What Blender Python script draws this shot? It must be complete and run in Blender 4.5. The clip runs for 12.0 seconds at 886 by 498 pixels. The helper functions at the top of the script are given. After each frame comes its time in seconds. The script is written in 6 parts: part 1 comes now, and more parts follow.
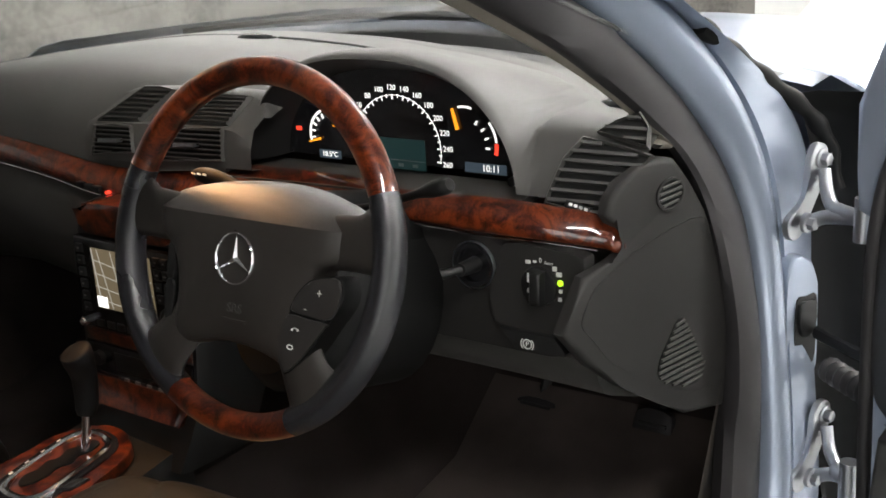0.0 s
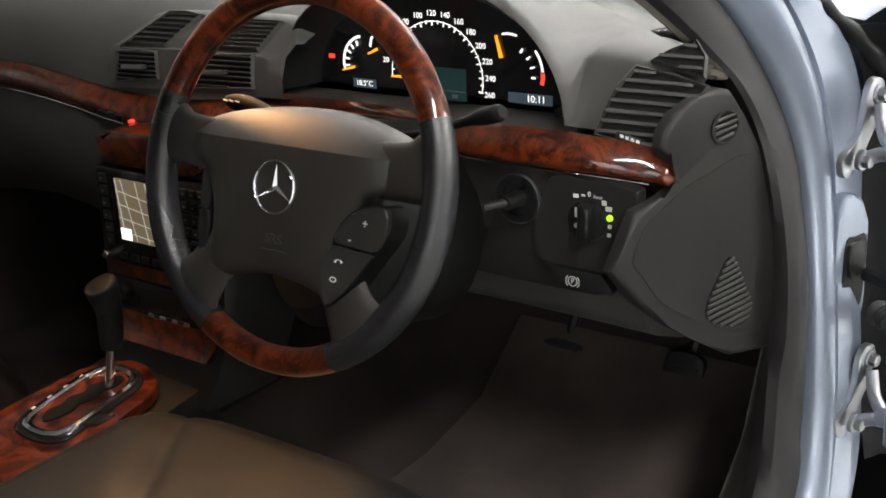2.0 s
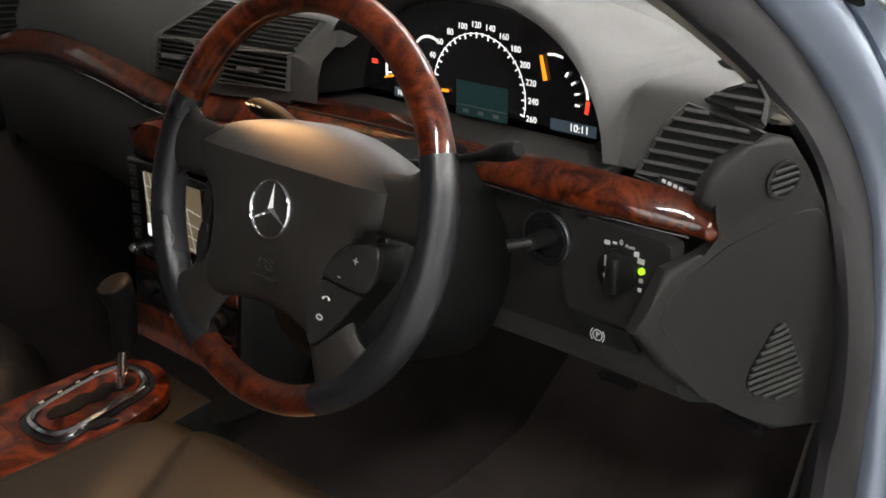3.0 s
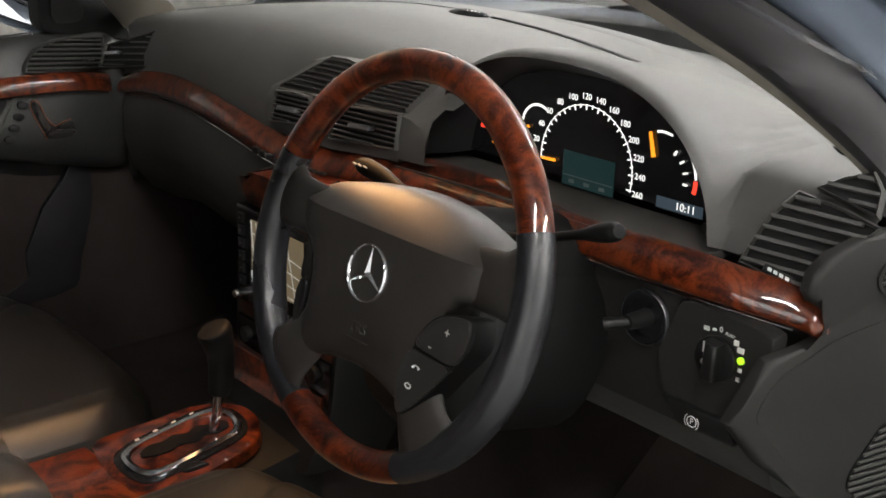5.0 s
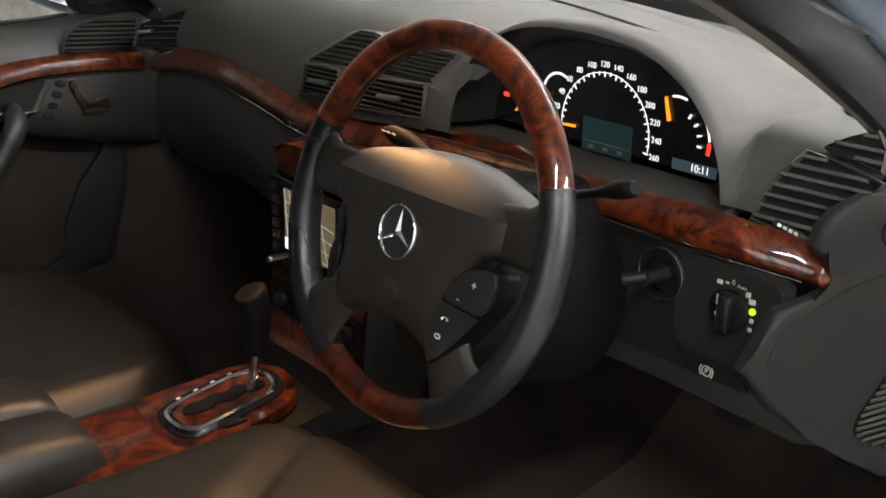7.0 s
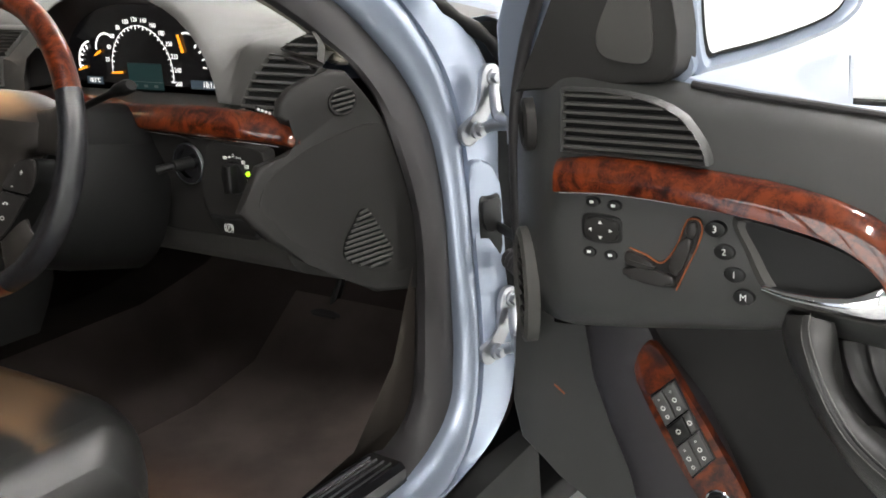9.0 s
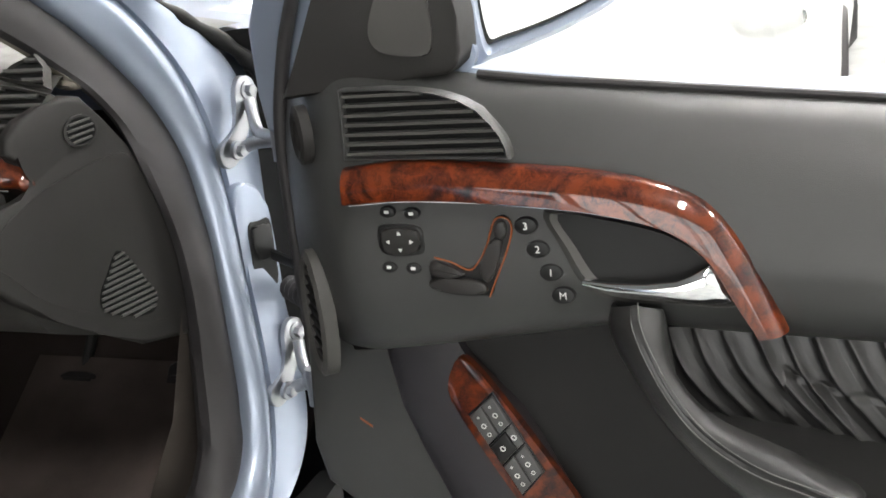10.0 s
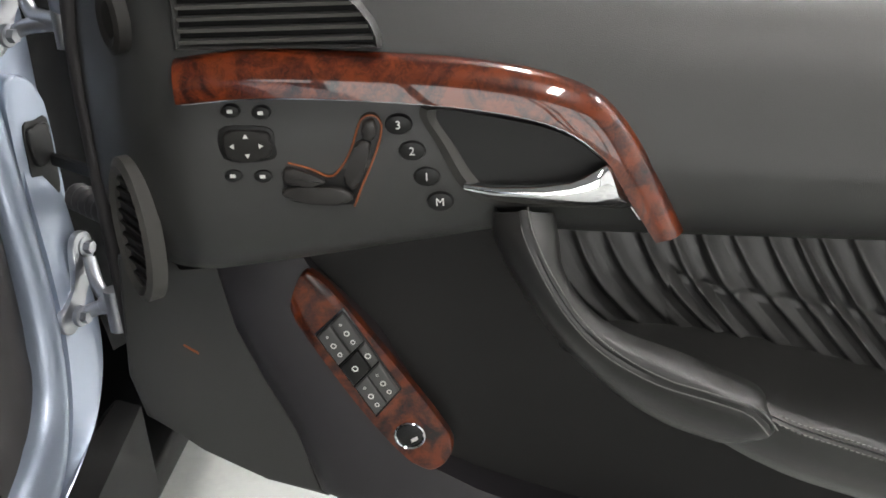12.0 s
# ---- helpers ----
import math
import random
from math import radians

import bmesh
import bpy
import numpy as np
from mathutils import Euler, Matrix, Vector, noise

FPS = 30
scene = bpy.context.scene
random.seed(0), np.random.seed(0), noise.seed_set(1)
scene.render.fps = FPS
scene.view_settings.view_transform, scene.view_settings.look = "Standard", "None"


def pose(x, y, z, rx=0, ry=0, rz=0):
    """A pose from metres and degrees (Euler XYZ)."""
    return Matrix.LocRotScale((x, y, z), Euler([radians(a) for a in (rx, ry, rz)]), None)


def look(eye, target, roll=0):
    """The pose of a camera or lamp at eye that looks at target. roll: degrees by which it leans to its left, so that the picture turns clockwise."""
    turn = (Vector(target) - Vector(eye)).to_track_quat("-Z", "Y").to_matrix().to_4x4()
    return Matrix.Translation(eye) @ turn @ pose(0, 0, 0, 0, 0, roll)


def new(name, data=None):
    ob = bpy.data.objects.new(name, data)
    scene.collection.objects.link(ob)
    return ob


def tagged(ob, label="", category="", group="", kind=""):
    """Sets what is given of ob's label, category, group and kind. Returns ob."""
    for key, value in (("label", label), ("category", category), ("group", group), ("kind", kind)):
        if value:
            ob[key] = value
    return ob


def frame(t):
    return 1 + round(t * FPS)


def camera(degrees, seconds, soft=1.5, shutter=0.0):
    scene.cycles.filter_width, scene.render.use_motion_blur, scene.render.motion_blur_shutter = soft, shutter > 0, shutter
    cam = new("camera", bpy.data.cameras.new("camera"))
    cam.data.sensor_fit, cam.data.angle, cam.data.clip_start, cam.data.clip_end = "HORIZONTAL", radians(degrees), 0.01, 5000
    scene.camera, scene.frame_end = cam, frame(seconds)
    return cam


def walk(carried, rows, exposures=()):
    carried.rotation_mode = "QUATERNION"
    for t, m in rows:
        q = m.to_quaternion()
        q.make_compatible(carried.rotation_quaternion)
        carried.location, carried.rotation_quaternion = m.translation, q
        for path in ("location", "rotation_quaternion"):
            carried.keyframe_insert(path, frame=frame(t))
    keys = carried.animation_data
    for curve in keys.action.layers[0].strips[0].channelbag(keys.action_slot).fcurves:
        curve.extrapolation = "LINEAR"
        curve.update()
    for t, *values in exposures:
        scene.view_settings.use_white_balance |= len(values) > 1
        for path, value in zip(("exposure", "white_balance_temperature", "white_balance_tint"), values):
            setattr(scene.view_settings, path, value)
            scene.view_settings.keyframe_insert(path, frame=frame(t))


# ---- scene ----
cam = camera(43.0, 12.0, soft=1.7)
PATH = [
    (0, (1.234, -0.840, 1.266), (0.105, 0.702, 0.678), -3.4),
    (0.5, (1.228, -0.843, 1.252), (0.100, 0.705, 0.680), -3.2),
    (1, (1.219, -0.852, 1.242), (0.099, 0.698, 0.660), -3.0),
    (1.5, (1.206, -0.851, 1.238), (0.089, 0.685, 0.620), -2.9),
    (2, (1.165, -0.839, 1.238), (0.057, 0.680, 0.562), -2.6),
    (2.5, (1.160, -0.777, 1.226), (-0.010, 0.692, 0.532), -1.3),
    (3, (1.178, -0.672, 1.258), (-0.093, 0.702, 0.546), 0.1),
    (5, (1.175, -0.652, 1.283), (-0.251, 0.600, 0.637), 1.8),
    (5.5, (1.161, -0.674, 1.300), (-0.294, 0.537, 0.653), 1.6),
    (6, (1.160, -0.699, 1.314), (-0.318, 0.472, 0.657), 1.3),
    (6.5, (1.187, -0.700, 1.312), (-0.291, 0.465, 0.636), 1.0),
    (6.7, (1.206, -0.695, 1.302), (-0.267, 0.477, 0.626), 1.0),
    (8.3, (1.314, -0.857, 1.237), (0.232, 0.691, 0.574), -1.1),
    (8.5, (1.391, -0.892, 1.234), (0.348, 0.685, 0.584), -1.4),
    (9, (1.726, -0.852, 1.185), (0.597, 0.691, 0.597), -3.6),
    (9.5, (1.823, -0.844, 1.166), (0.805, 0.776, 0.584), -4.8),
    (10, (1.599, -0.766, 1.146), (0.883, 1.007, 0.558), -6.5),
    (10.5, (1.436, -0.677, 1.153), (1.041, 1.128, 0.390), -7.0),
    (11, (1.419, -0.638, 1.135), (1.178, 1.150, 0.273), -6.1),
    (11.5, (1.416, -0.654, 1.128), (1.239, 1.126, 0.231), -4.6),
    (12, (1.406, -0.666, 1.140), (1.207, 1.140, 0.304), -3.2),
]
walk(cam, [(t, look(eye, target, roll)) for t, eye, target, roll in PATH],
     exposures=[(0, -0.17), (2, -0.17), (3, -0.3), (5, -0.3), (6.7, -0.35), (8.3, -0.2), (9.0, -0.05), (9.5, 0.0), (10, 0.0), (11, -0.3), (12, -0.38)])

# ---- world, lamps, exposure ----
scene.view_settings.exposure = 0.0
world = bpy.data.worlds.new("garage_world")
scene.world = world
world.use_nodes = True
world.node_tree.nodes["Background"].inputs[0].default_value = (0.75, 0.82, 0.9, 1)
world.node_tree.nodes["Background"].inputs[1].default_value = 0.25


def reading_lamp(place, target, watts, colour, cone):
    data = bpy.data.lights.new("reading_light", "SPOT")
    data.energy, data.color, data.spot_size, data.spot_blend, data.shadow_soft_size = watts, colour, radians(cone), 0.7, 0.05
    ob = new("reading_light", data)
    ob.matrix_basis = look(place, target)
    return ob


# ---- materials ----
def material(name, colour, rough=0.5, metal=0.0, coat=0.0, spread=0.25, scale=60.0, bump=0.1, fine=900.0, grain=0.15, rough_spread=0.1, spec=0.5):
    """A surface with variation at two scales: broad tone, fine grain relief."""
    m = bpy.data.materials.new(name)
    m.use_nodes = True
    nodes, links = m.node_tree.nodes, m.node_tree.links
    bsdf = nodes["Principled BSDF"]
    coords = nodes.new("ShaderNodeTexCoord")
    broad = nodes.new("ShaderNodeTexNoise")
    broad.inputs["Scale"].default_value, broad.inputs["Detail"].default_value = scale / 10, 5
    tiny = nodes.new("ShaderNodeTexNoise")
    tiny.inputs["Scale"].default_value, tiny.inputs["Detail"].default_value = fine, 2
    links.new(coords.outputs["Object"], broad.inputs["Vector"])
    links.new(coords.outputs["Object"], tiny.inputs["Vector"])
    ramp = nodes.new("ShaderNodeValToRGB")
    ramp.color_ramp.elements[0].position, ramp.color_ramp.elements[1].position = 0.3, 0.7
    ramp.color_ramp.elements[0].color = (*[c * (1 - spread) for c in colour], 1)
    ramp.color_ramp.elements[1].color = (*[min(1, c * (1 + spread)) for c in colour], 1)
    mix = nodes.new("ShaderNodeMath")
    mix.operation = "MULTIPLY_ADD"
    mix.inputs[1].default_value = grain
    links.new(tiny.outputs["Fac"], mix.inputs[0])
    links.new(broad.outputs["Fac"], mix.inputs[2])
    links.new(mix.outputs[0], ramp.inputs["Fac"])
    links.new(ramp.outputs["Color"], bsdf.inputs["Base Color"])
    span = nodes.new("ShaderNodeMapRange")
    span.inputs["To Min"].default_value, span.inputs["To Max"].default_value = max(0.02, rough - rough_spread), min(1, rough + rough_spread)
    links.new(broad.outputs["Fac"], span.inputs["Value"])
    links.new(span.outputs["Result"], bsdf.inputs["Roughness"])
    bsdf.inputs["Metallic"].default_value = metal
    bsdf.inputs["Coat Weight"].default_value = coat
    bsdf.inputs["Coat Roughness"].default_value = 0.03
    bsdf.inputs["Specular IOR Level"].default_value = spec
    if bump:
        relief = nodes.new("ShaderNodeBump")
        relief.inputs["Strength"].default_value, relief.inputs["Distance"].default_value = bump, 0.0006
        links.new(tiny.outputs["Fac"], relief.inputs["Height"])
        links.new(relief.outputs["Normal"], bsdf.inputs["Normal"])
    return m


def burl_wood():
    """Glossy red-brown burl veneer under clear lacquer."""
    m = bpy.data.materials.new("burl_wood")
    m.use_nodes = True
    nodes, links = m.node_tree.nodes, m.node_tree.links
    bsdf = nodes["Principled BSDF"]
    coords = nodes.new("ShaderNodeTexCoord")
    warp = nodes.new("ShaderNodeTexNoise")
    warp.inputs["Scale"].default_value, warp.inputs["Detail"].default_value, warp.inputs["Distortion"].default_value = 24, 7, 1.8
    streak = nodes.new("ShaderNodeTexNoise")
    streak.inputs["Scale"].default_value, streak.inputs["Detail"].default_value, streak.inputs["Distortion"].default_value = 105, 5, 3.0
    for n in (warp, streak):
        links.new(coords.outputs["Object"], n.inputs["Vector"])
    mix = nodes.new("ShaderNodeMath")
    mix.operation = "MULTIPLY_ADD"
    mix.inputs[1].default_value = 0.35
    links.new(streak.outputs["Fac"], mix.inputs[0])
    links.new(warp.outputs["Fac"], mix.inputs[2])
    ramp = nodes.new("ShaderNodeValToRGB")
    e = ramp.color_ramp.elements
    e[0].position, e[0].color = 0.47, (0.005, 0.0013, 0.0009, 1)
    e[1].position, e[1].color = 0.80, (0.118, 0.0222, 0.0054, 1)
    mid = e.new(0.60)
    mid.color = (0.036, 0.0056, 0.0020, 1)
    links.new(mix.outputs[0], ramp.inputs["Fac"])
    links.new(ramp.outputs["Color"], bsdf.inputs["Base Color"])
    bsdf.inputs["Roughness"].default_value = 0.3
    bsdf.inputs["Specular IOR Level"].default_value = 0.15
    bsdf.inputs["Coat Weight"].default_value = 1.0
    bsdf.inputs["Coat Roughness"].default_value = 0.02
    return m


def glow(name, colour, strength):
    m = bpy.data.materials.new(name)
    m.use_nodes = True
    b = m.node_tree.nodes["Principled BSDF"]
    b.inputs["Base Color"].default_value = (*[c * 0.3 for c in colour], 1)
    b.inputs["Emission Color"].default_value = (*colour, 1)
    b.inputs["Emission Strength"].default_value = strength
    return m


def clear_glass(name):
    m = bpy.data.materials.new(name)
    m.use_nodes = True
    b = m.node_tree.nodes["Principled BSDF"]
    b.inputs["Base Color"].default_value = (0.95, 0.97, 0.96, 1)
    b.inputs["Roughness"].default_value = 0.01
    b.inputs["Transmission Weight"].default_value = 1.0
    b.inputs["IOR"].default_value = 1.45
    return m


# Dash plastic, raised to put the windscreen's light on the pad into its colour.
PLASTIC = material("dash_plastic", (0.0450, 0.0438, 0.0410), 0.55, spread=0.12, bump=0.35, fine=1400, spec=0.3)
DOOR_SKIN = material("door_skin", (0.031, 0.0315, 0.0305), 0.46, spread=0.10, bump=0.5, fine=1100, spec=0.45)
POCKET = material("pocket_moulding", (0.024, 0.0222, 0.0252), 0.48, spread=0.1, bump=0.25, fine=1200, spec=0.35)
THREAD = material("grey_thread", (0.16, 0.16, 0.15), 0.7, spread=0.1, bump=0.2)
PLASTIC_SLAT = material("vent_slat_plastic", (0.052, 0.051, 0.048), 0.5, spread=0.1, bump=0.1, spec=0.35)
# Darkened plastic: stands in for shade on the lower dashboard and end cap.
PLASTIC_DIM = material("plastic_dim", (0.0170, 0.0162, 0.0156), 0.55, spread=0.12, bump=0.3, fine=1400, spec=0.2)
PLASTIC_BLACK = material("black_plastic", (0.008, 0.008, 0.008), 0.42, spread=0.2, bump=0.1, spec=0.3)
GLOSS_BLACK = material("gloss_black", (0.008, 0.008, 0.009), 0.12, spread=0.2, bump=0.0)
RUBBER = material("seal_rubber", (0.016, 0.0145, 0.0155), 0.62, spread=0.2, bump=0.3, fine=700)
LEATHER = material("black_leather", (0.0155, 0.0152, 0.0148), 0.37, spread=0.15, bump=0.55, fine=900, spec=0.5)
LEATHER_RIM = material("rim_leather", (0.0105, 0.0105, 0.0125), 0.26, spread=0.15, bump=0.4, fine=1300, spec=0.6)
HUB = material("hub_vinyl", (0.021, 0.0185, 0.0165), 0.42, spread=0.1, bump=0.35, fine=1500, spec=0.4)
WOOD = burl_wood()
CHROME = material("chrome", (0.82, 0.83, 0.85), 0.08, metal=1.0, spread=0.03, bump=0.0, rough_spread=0.03)
STEEL = material("hinge_steel", (0.36, 0.37, 0.39), 0.34, metal=1.0, spread=0.12, bump=0.15)
PAINT = material("silver_blue_paint", (0.25, 0.29, 0.365), 0.4, metal=0.65, coat=0.7, spread=0.05, bump=0.05, fine=3000)
# Mat tone raised: light on the driver's floor is put into the colour.
MAT_LIT = material("floor_mat", (0.070, 0.057, 0.052), 0.95, spread=0.35, bump=1.0, fine=500, spec=0.1)
# Carpet darkened to stand in for the passenger footwell's shade.
CARPET_SHADED = material("carpet", (0.034, 0.027, 0.025), 0.95, spread=0.35, bump=1.0, fine=500, spec=0.1)
TRIM_LIGHT = material("pillar_trim", (0.21, 0.19, 0.16), 0.8, spread=0.08, bump=0.3, fine=800)
HEADLINER = material("headliner", (0.19, 0.175, 0.155), 0.9, spread=0.08, bump=0.3)
KICK = material("kick_felt", (0.045, 0.038, 0.033), 0.9, spread=0.2, bump=0.6, fine=600, spec=0.1)
LINING = material("door_lower_lining", (0.017, 0.0165, 0.0165), 0.6, spread=0.1, bump=0.2, spec=0.2)
ORANGE_TRIM = material("orange_wood_trim", (0.22, 0.055, 0.012), 0.3, coat=0.5, spread=0.3, bump=0.0)
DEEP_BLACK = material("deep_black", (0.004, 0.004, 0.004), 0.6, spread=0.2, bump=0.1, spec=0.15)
POD = material("pod_plastic", (0.020, 0.0185, 0.0175), 0.4, spread=0.1, bump=0.15, spec=0.35)
SCREEN = glow("map_screen", (0.30, 0.235, 0.14), 0.5)
KEY_GREY = material("switch_grey", (0.048, 0.048, 0.047), 0.45, spread=0.08, bump=0.1)
SCREEN_LINE = glow("map_line", (0.8, 0.78, 0.7), 0.55)
WHITE_GLOW = glow("dial_white", (1.0, 0.98, 0.94), 1.6)
ORANGE_GLOW = glow("needle_orange", (1.0, 0.35, 0.02), 1.6)
RED_GLOW = glow("warning_red", (1.0, 0.06, 0.03), 1.5)
GREEN_GLOW = glow("light_green", (0.55, 1.0, 0.03), 1.3)
LCD = glow("small_display", (0.07, 0.10, 0.13), 0.5)
LCD_MAIN = glow("main_display", (0.018, 0.060, 0.060), 0.34)
PRINT = material("white_print", (0.62, 0.62, 0.60), 0.6, spread=0.05, bump=0.0)
PRINT_DIM = material("grey_print", (0.16, 0.155, 0.15), 0.6, spread=0.05, bump=0.0)
CONCRETE = material("concrete_floor", (0.30, 0.31, 0.30), 0.5, spread=0.25, scale=40, bump=0.4, fine=60)
STONE = material("rough_stone_wall", (0.115, 0.110, 0.101), 0.9, spread=0.9, scale=22, bump=0.8, fine=25, grain=0.3)
CEILING = material("grey_ceiling", (0.16, 0.16, 0.16), 0.85, spread=0.15, scale=6, bump=0.3, fine=30)
GREY_WALL = material("grey_wall", (0.14, 0.14, 0.145), 0.8, spread=0.25, scale=8, bump=0.3, fine=40)
WHITE_WALL = material("white_wall", (0.80, 0.81, 0.81), 0.7, spread=0.06, scale=8, bump=0.2, fine=50)
LAMP = glow("tube_light", (1.0, 0.97, 0.93), 112.0)
DAYLIGHT = glow("daylight", (1.0, 0.985, 0.955), 5.3)
DOME = glow("dome_lamp", (1.0, 0.62, 0.28), 6.0)
GLASS = clear_glass("windscreen_glass")
WHITE_PAINT = material("white_car_paint", (0.74, 0.74, 0.73), 0.3, coat=0.8, spread=0.03, bump=0.0)
DARK_GLASS = material("dark_glass", (0.02, 0.024, 0.026), 0.06, spread=0.1, bump=0.0)
MIRROR = material("mirror_glass", (0.9, 0.92, 0.93), 0.02, metal=1.0, spread=0.01, bump=0.0, rough_spread=0.01)


# ---- mesh helpers ----
def thing(name, place, label, category, group="", kind=""):
    ob = new(name)
    ob.empty_display_size = 0.05
    ob.matrix_basis = Matrix.Translation(place)
    return tagged(ob, label, category, group, kind)


def link_mesh(name, bm, mat, sharp=40):
    bmesh.ops.recalc_face_normals(bm, faces=bm.faces)
    me = bpy.data.meshes.new(name)
    bm.to_mesh(me)
    bm.free()
    for p in me.polygons:
        p.use_smooth = True
    me.set_sharp_from_angle(angle=radians(sharp))
    me.materials.append(mat)
    return new(name, me)


def part(name, bm, mat, parent, label="", sharp=40):
    ob = link_mesh(name, bm, mat, sharp)
    ob.parent = parent
    if parent.parent is None and parent.data is None:
        ob.matrix_parent_inverse = parent.matrix_basis.inverted()
    return tagged(ob, label)


def solid(name, bm, mat, label, category, group="", kind="", sharp=40):
    return tagged(link_mesh(name, bm, mat, sharp), label, category, group, kind)


def axes(origin, u, v, n=None):
    """The matrix that carries (u, v, n) into the world."""
    u, v = Vector(u), Vector(v)
    n = Vector(n) if n else u.cross(v)
    m = Matrix((u, v, n)).transposed().to_4x4()
    m.translation = origin
    return m


WORLD = Matrix.Identity(4)


def catmull(points, steps=8, closed=False):
    """A smooth curve through the points."""
    pts = [Vector(p) for p in points]
    n, out = len(pts), []
    for i in range(n if closed else n - 1):
        a = pts[(i - 1) % n] if closed or i > 0 else pts[0] * 2 - pts[1]
        b, c = pts[i], pts[(i + 1) % n]
        d = pts[(i + 2) % n] if closed or i + 2 < n else pts[-1] * 2 - pts[-2]
        for k in range(steps):
            t = k / steps
            out.append(0.5 * (2 * b + (c - a) * t + (2 * a - 5 * b + 4 * c - d) * t * t + (3 * b - 3 * c + d - a) * t ** 3))
    if not closed:
        out.append(pts[-1])
    return out


def loft(bm, rows, m=WORLD, wrap=False, caps=False):
    """A sheet through rows of equally many points."""
    grid = [[bm.verts.new(m @ Vector(p)) for p in row] for row in rows]
    k = len(grid[0])
    for a, b in zip(grid, grid[1:]):
        for i in range(k if wrap else k - 1):
            bm.faces.new((a[i], a[(i + 1) % k], b[(i + 1) % k], b[i]))
    if caps:
        bm.faces.new(grid[0])
        bm.faces.new(grid[-1][::-1])
    return grid


def thick_sheet(bm, rows, depth, m=WORLD):
    """A sheet with a back, depth along the given vector."""
    d = Vector(depth)
    rows = [[Vector(p) for p in r] for r in rows]
    ring = [list(r) + [p + d for p in reversed(r)] for r in rows]
    loft(bm, ring, m, wrap=True, caps=True)


def tube(bm, path, radius, m=WORLD, sides=12, squash=None, closed=False, up=(0, 0, 1)):
    """A round bar along the path; radius a number or one per point; squash: the section's two factors."""
    pts = [Vector(p) for p in path]
    n = len(pts)
    rows = []
    for i, p in enumerate(pts):
        t = (pts[(i + 1) % n] - pts[i - 1]) if closed else pts[min(i + 1, n - 1)] - pts[max(i - 1, 0)]
        t.normalize()
        side = t.cross(Vector(up))
        if side.length < 1e-4:
            side = t.cross(Vector((1, 0, 0)))
        side.normalize()
        top = side.cross(t)
        r = radius[i] if isinstance(radius, (list, tuple)) else radius
        a, b = squash or (1, 1)
        rows.append([p + side * (r * a * math.cos(k * math.tau / sides)) + top * (r * b * math.sin(k * math.tau / sides)) for k in range(sides)])
    if closed:
        rows.append(rows[0])
        loft(bm, rows, m, wrap=True)
        bmesh.ops.remove_doubles(bm, verts=bm.verts, dist=1e-6)
    else:
        loft(bm, rows, m, wrap=True, caps=True)


def plate(bm, outline, low, high, m=WORLD, bevel=0.0015, segments=2):
    """A slab with the outline in (u, v), from n = low to n = high, its upper rim rounded."""
    bottom = [bm.verts.new(m @ Vector((p[0], p[1], low))) for p in outline]
    top = [bm.verts.new(m @ Vector((p[0], p[1], high))) for p in outline]
    k = len(outline)
    bm.faces.new(bottom[::-1])
    lid = bm.faces.new(top)
    for i in range(k):
        bm.faces.new((bottom[i], bottom[(i + 1) % k], top[(i + 1) % k], top[i]))
    if bevel:
        bmesh.ops.bevel(bm, geom=list(lid.edges), offset=bevel, segments=segments, affect="EDGES", profile=0.5)


def ring_plate(bm, outer, inner, low, high, m=WORLD):
    """A flat ring between two outlines of equally many points, slightly domed on top."""
    mid = [((a[0] + b[0]) / 2, (a[1] + b[1]) / 2) for a, b in zip(outer, inner)]
    rows = []
    for o, c, i in zip(outer, mid, inner):
        rows.append([(*o, low), (*o, high - 0.2 * (high - low)), (*c, high), (*i, high - 0.2 * (high - low)), (*i, low)])
    rows.append(rows[0])
    loft(bm, rows, m)
    bmesh.ops.remove_doubles(bm, verts=bm.verts, dist=1e-6)


def box(bm, lo, hi, m=WORLD, bevel=0.0):
    made = bmesh.ops.create_cube(bm, size=1.0)["verts"]
    lo, hi = Vector(lo), Vector(hi)
    for v in made:
        v.co = m @ Vector([(lo[i] + hi[i]) / 2 + v.co[i] * (hi[i] - lo[i]) for i in range(3)])
    if bevel:
        edges = list({e for v in made for e in v.link_edges})
        bmesh.ops.bevel(bm, geom=edges, offset=bevel, segments=3, affect="EDGES", profile=0.5)


def circle(cu, cv, r, n=28, squash=1.0, turn=0.0):
    return [(cu + r * math.cos(turn + k * math.tau / n), cv + r * squash * math.sin(turn + k * math.tau / n)) for k in range(n)]


def smooth2(points, steps=6):
    return [(p.x, p.y) for p in catmull([(*p, 0) for p in points], steps, closed=True)]


def ellipsoid(bm, centre, radii, m=WORLD, u=20, v=12):
    made = bmesh.ops.create_uvsphere(bm, u_segments=u, v_segments=v, radius=1)["verts"]
    for q in made:
        q.co = m @ (Vector(centre) + Vector([q.co[i] * radii[i] for i in range(3)]))


def writing(name, text, size, m, mat, parent, thickness=0.0):
    """Raised lettering in the plane of m, centred."""
    curve = bpy.data.curves.new(name, "FONT")
    curve.body, curve.size, curve.align_x, curve.align_y, curve.extrude, curve.resolution_u = text, size, "CENTER", "CENTER", max(thickness, 0.00015), 3
    temp = bpy.data.objects.new(name, curve)
    me = bpy.data.meshes.new_from_object(temp)
    bpy.data.objects.remove(temp)
    me.transform(m)
    me.materials.append(mat)
    ob = new(name, me)
    ob.parent = parent
    if parent.parent is None and parent.data is None:
        ob.matrix_parent_inverse = parent.matrix_basis.inverted()
    return ob


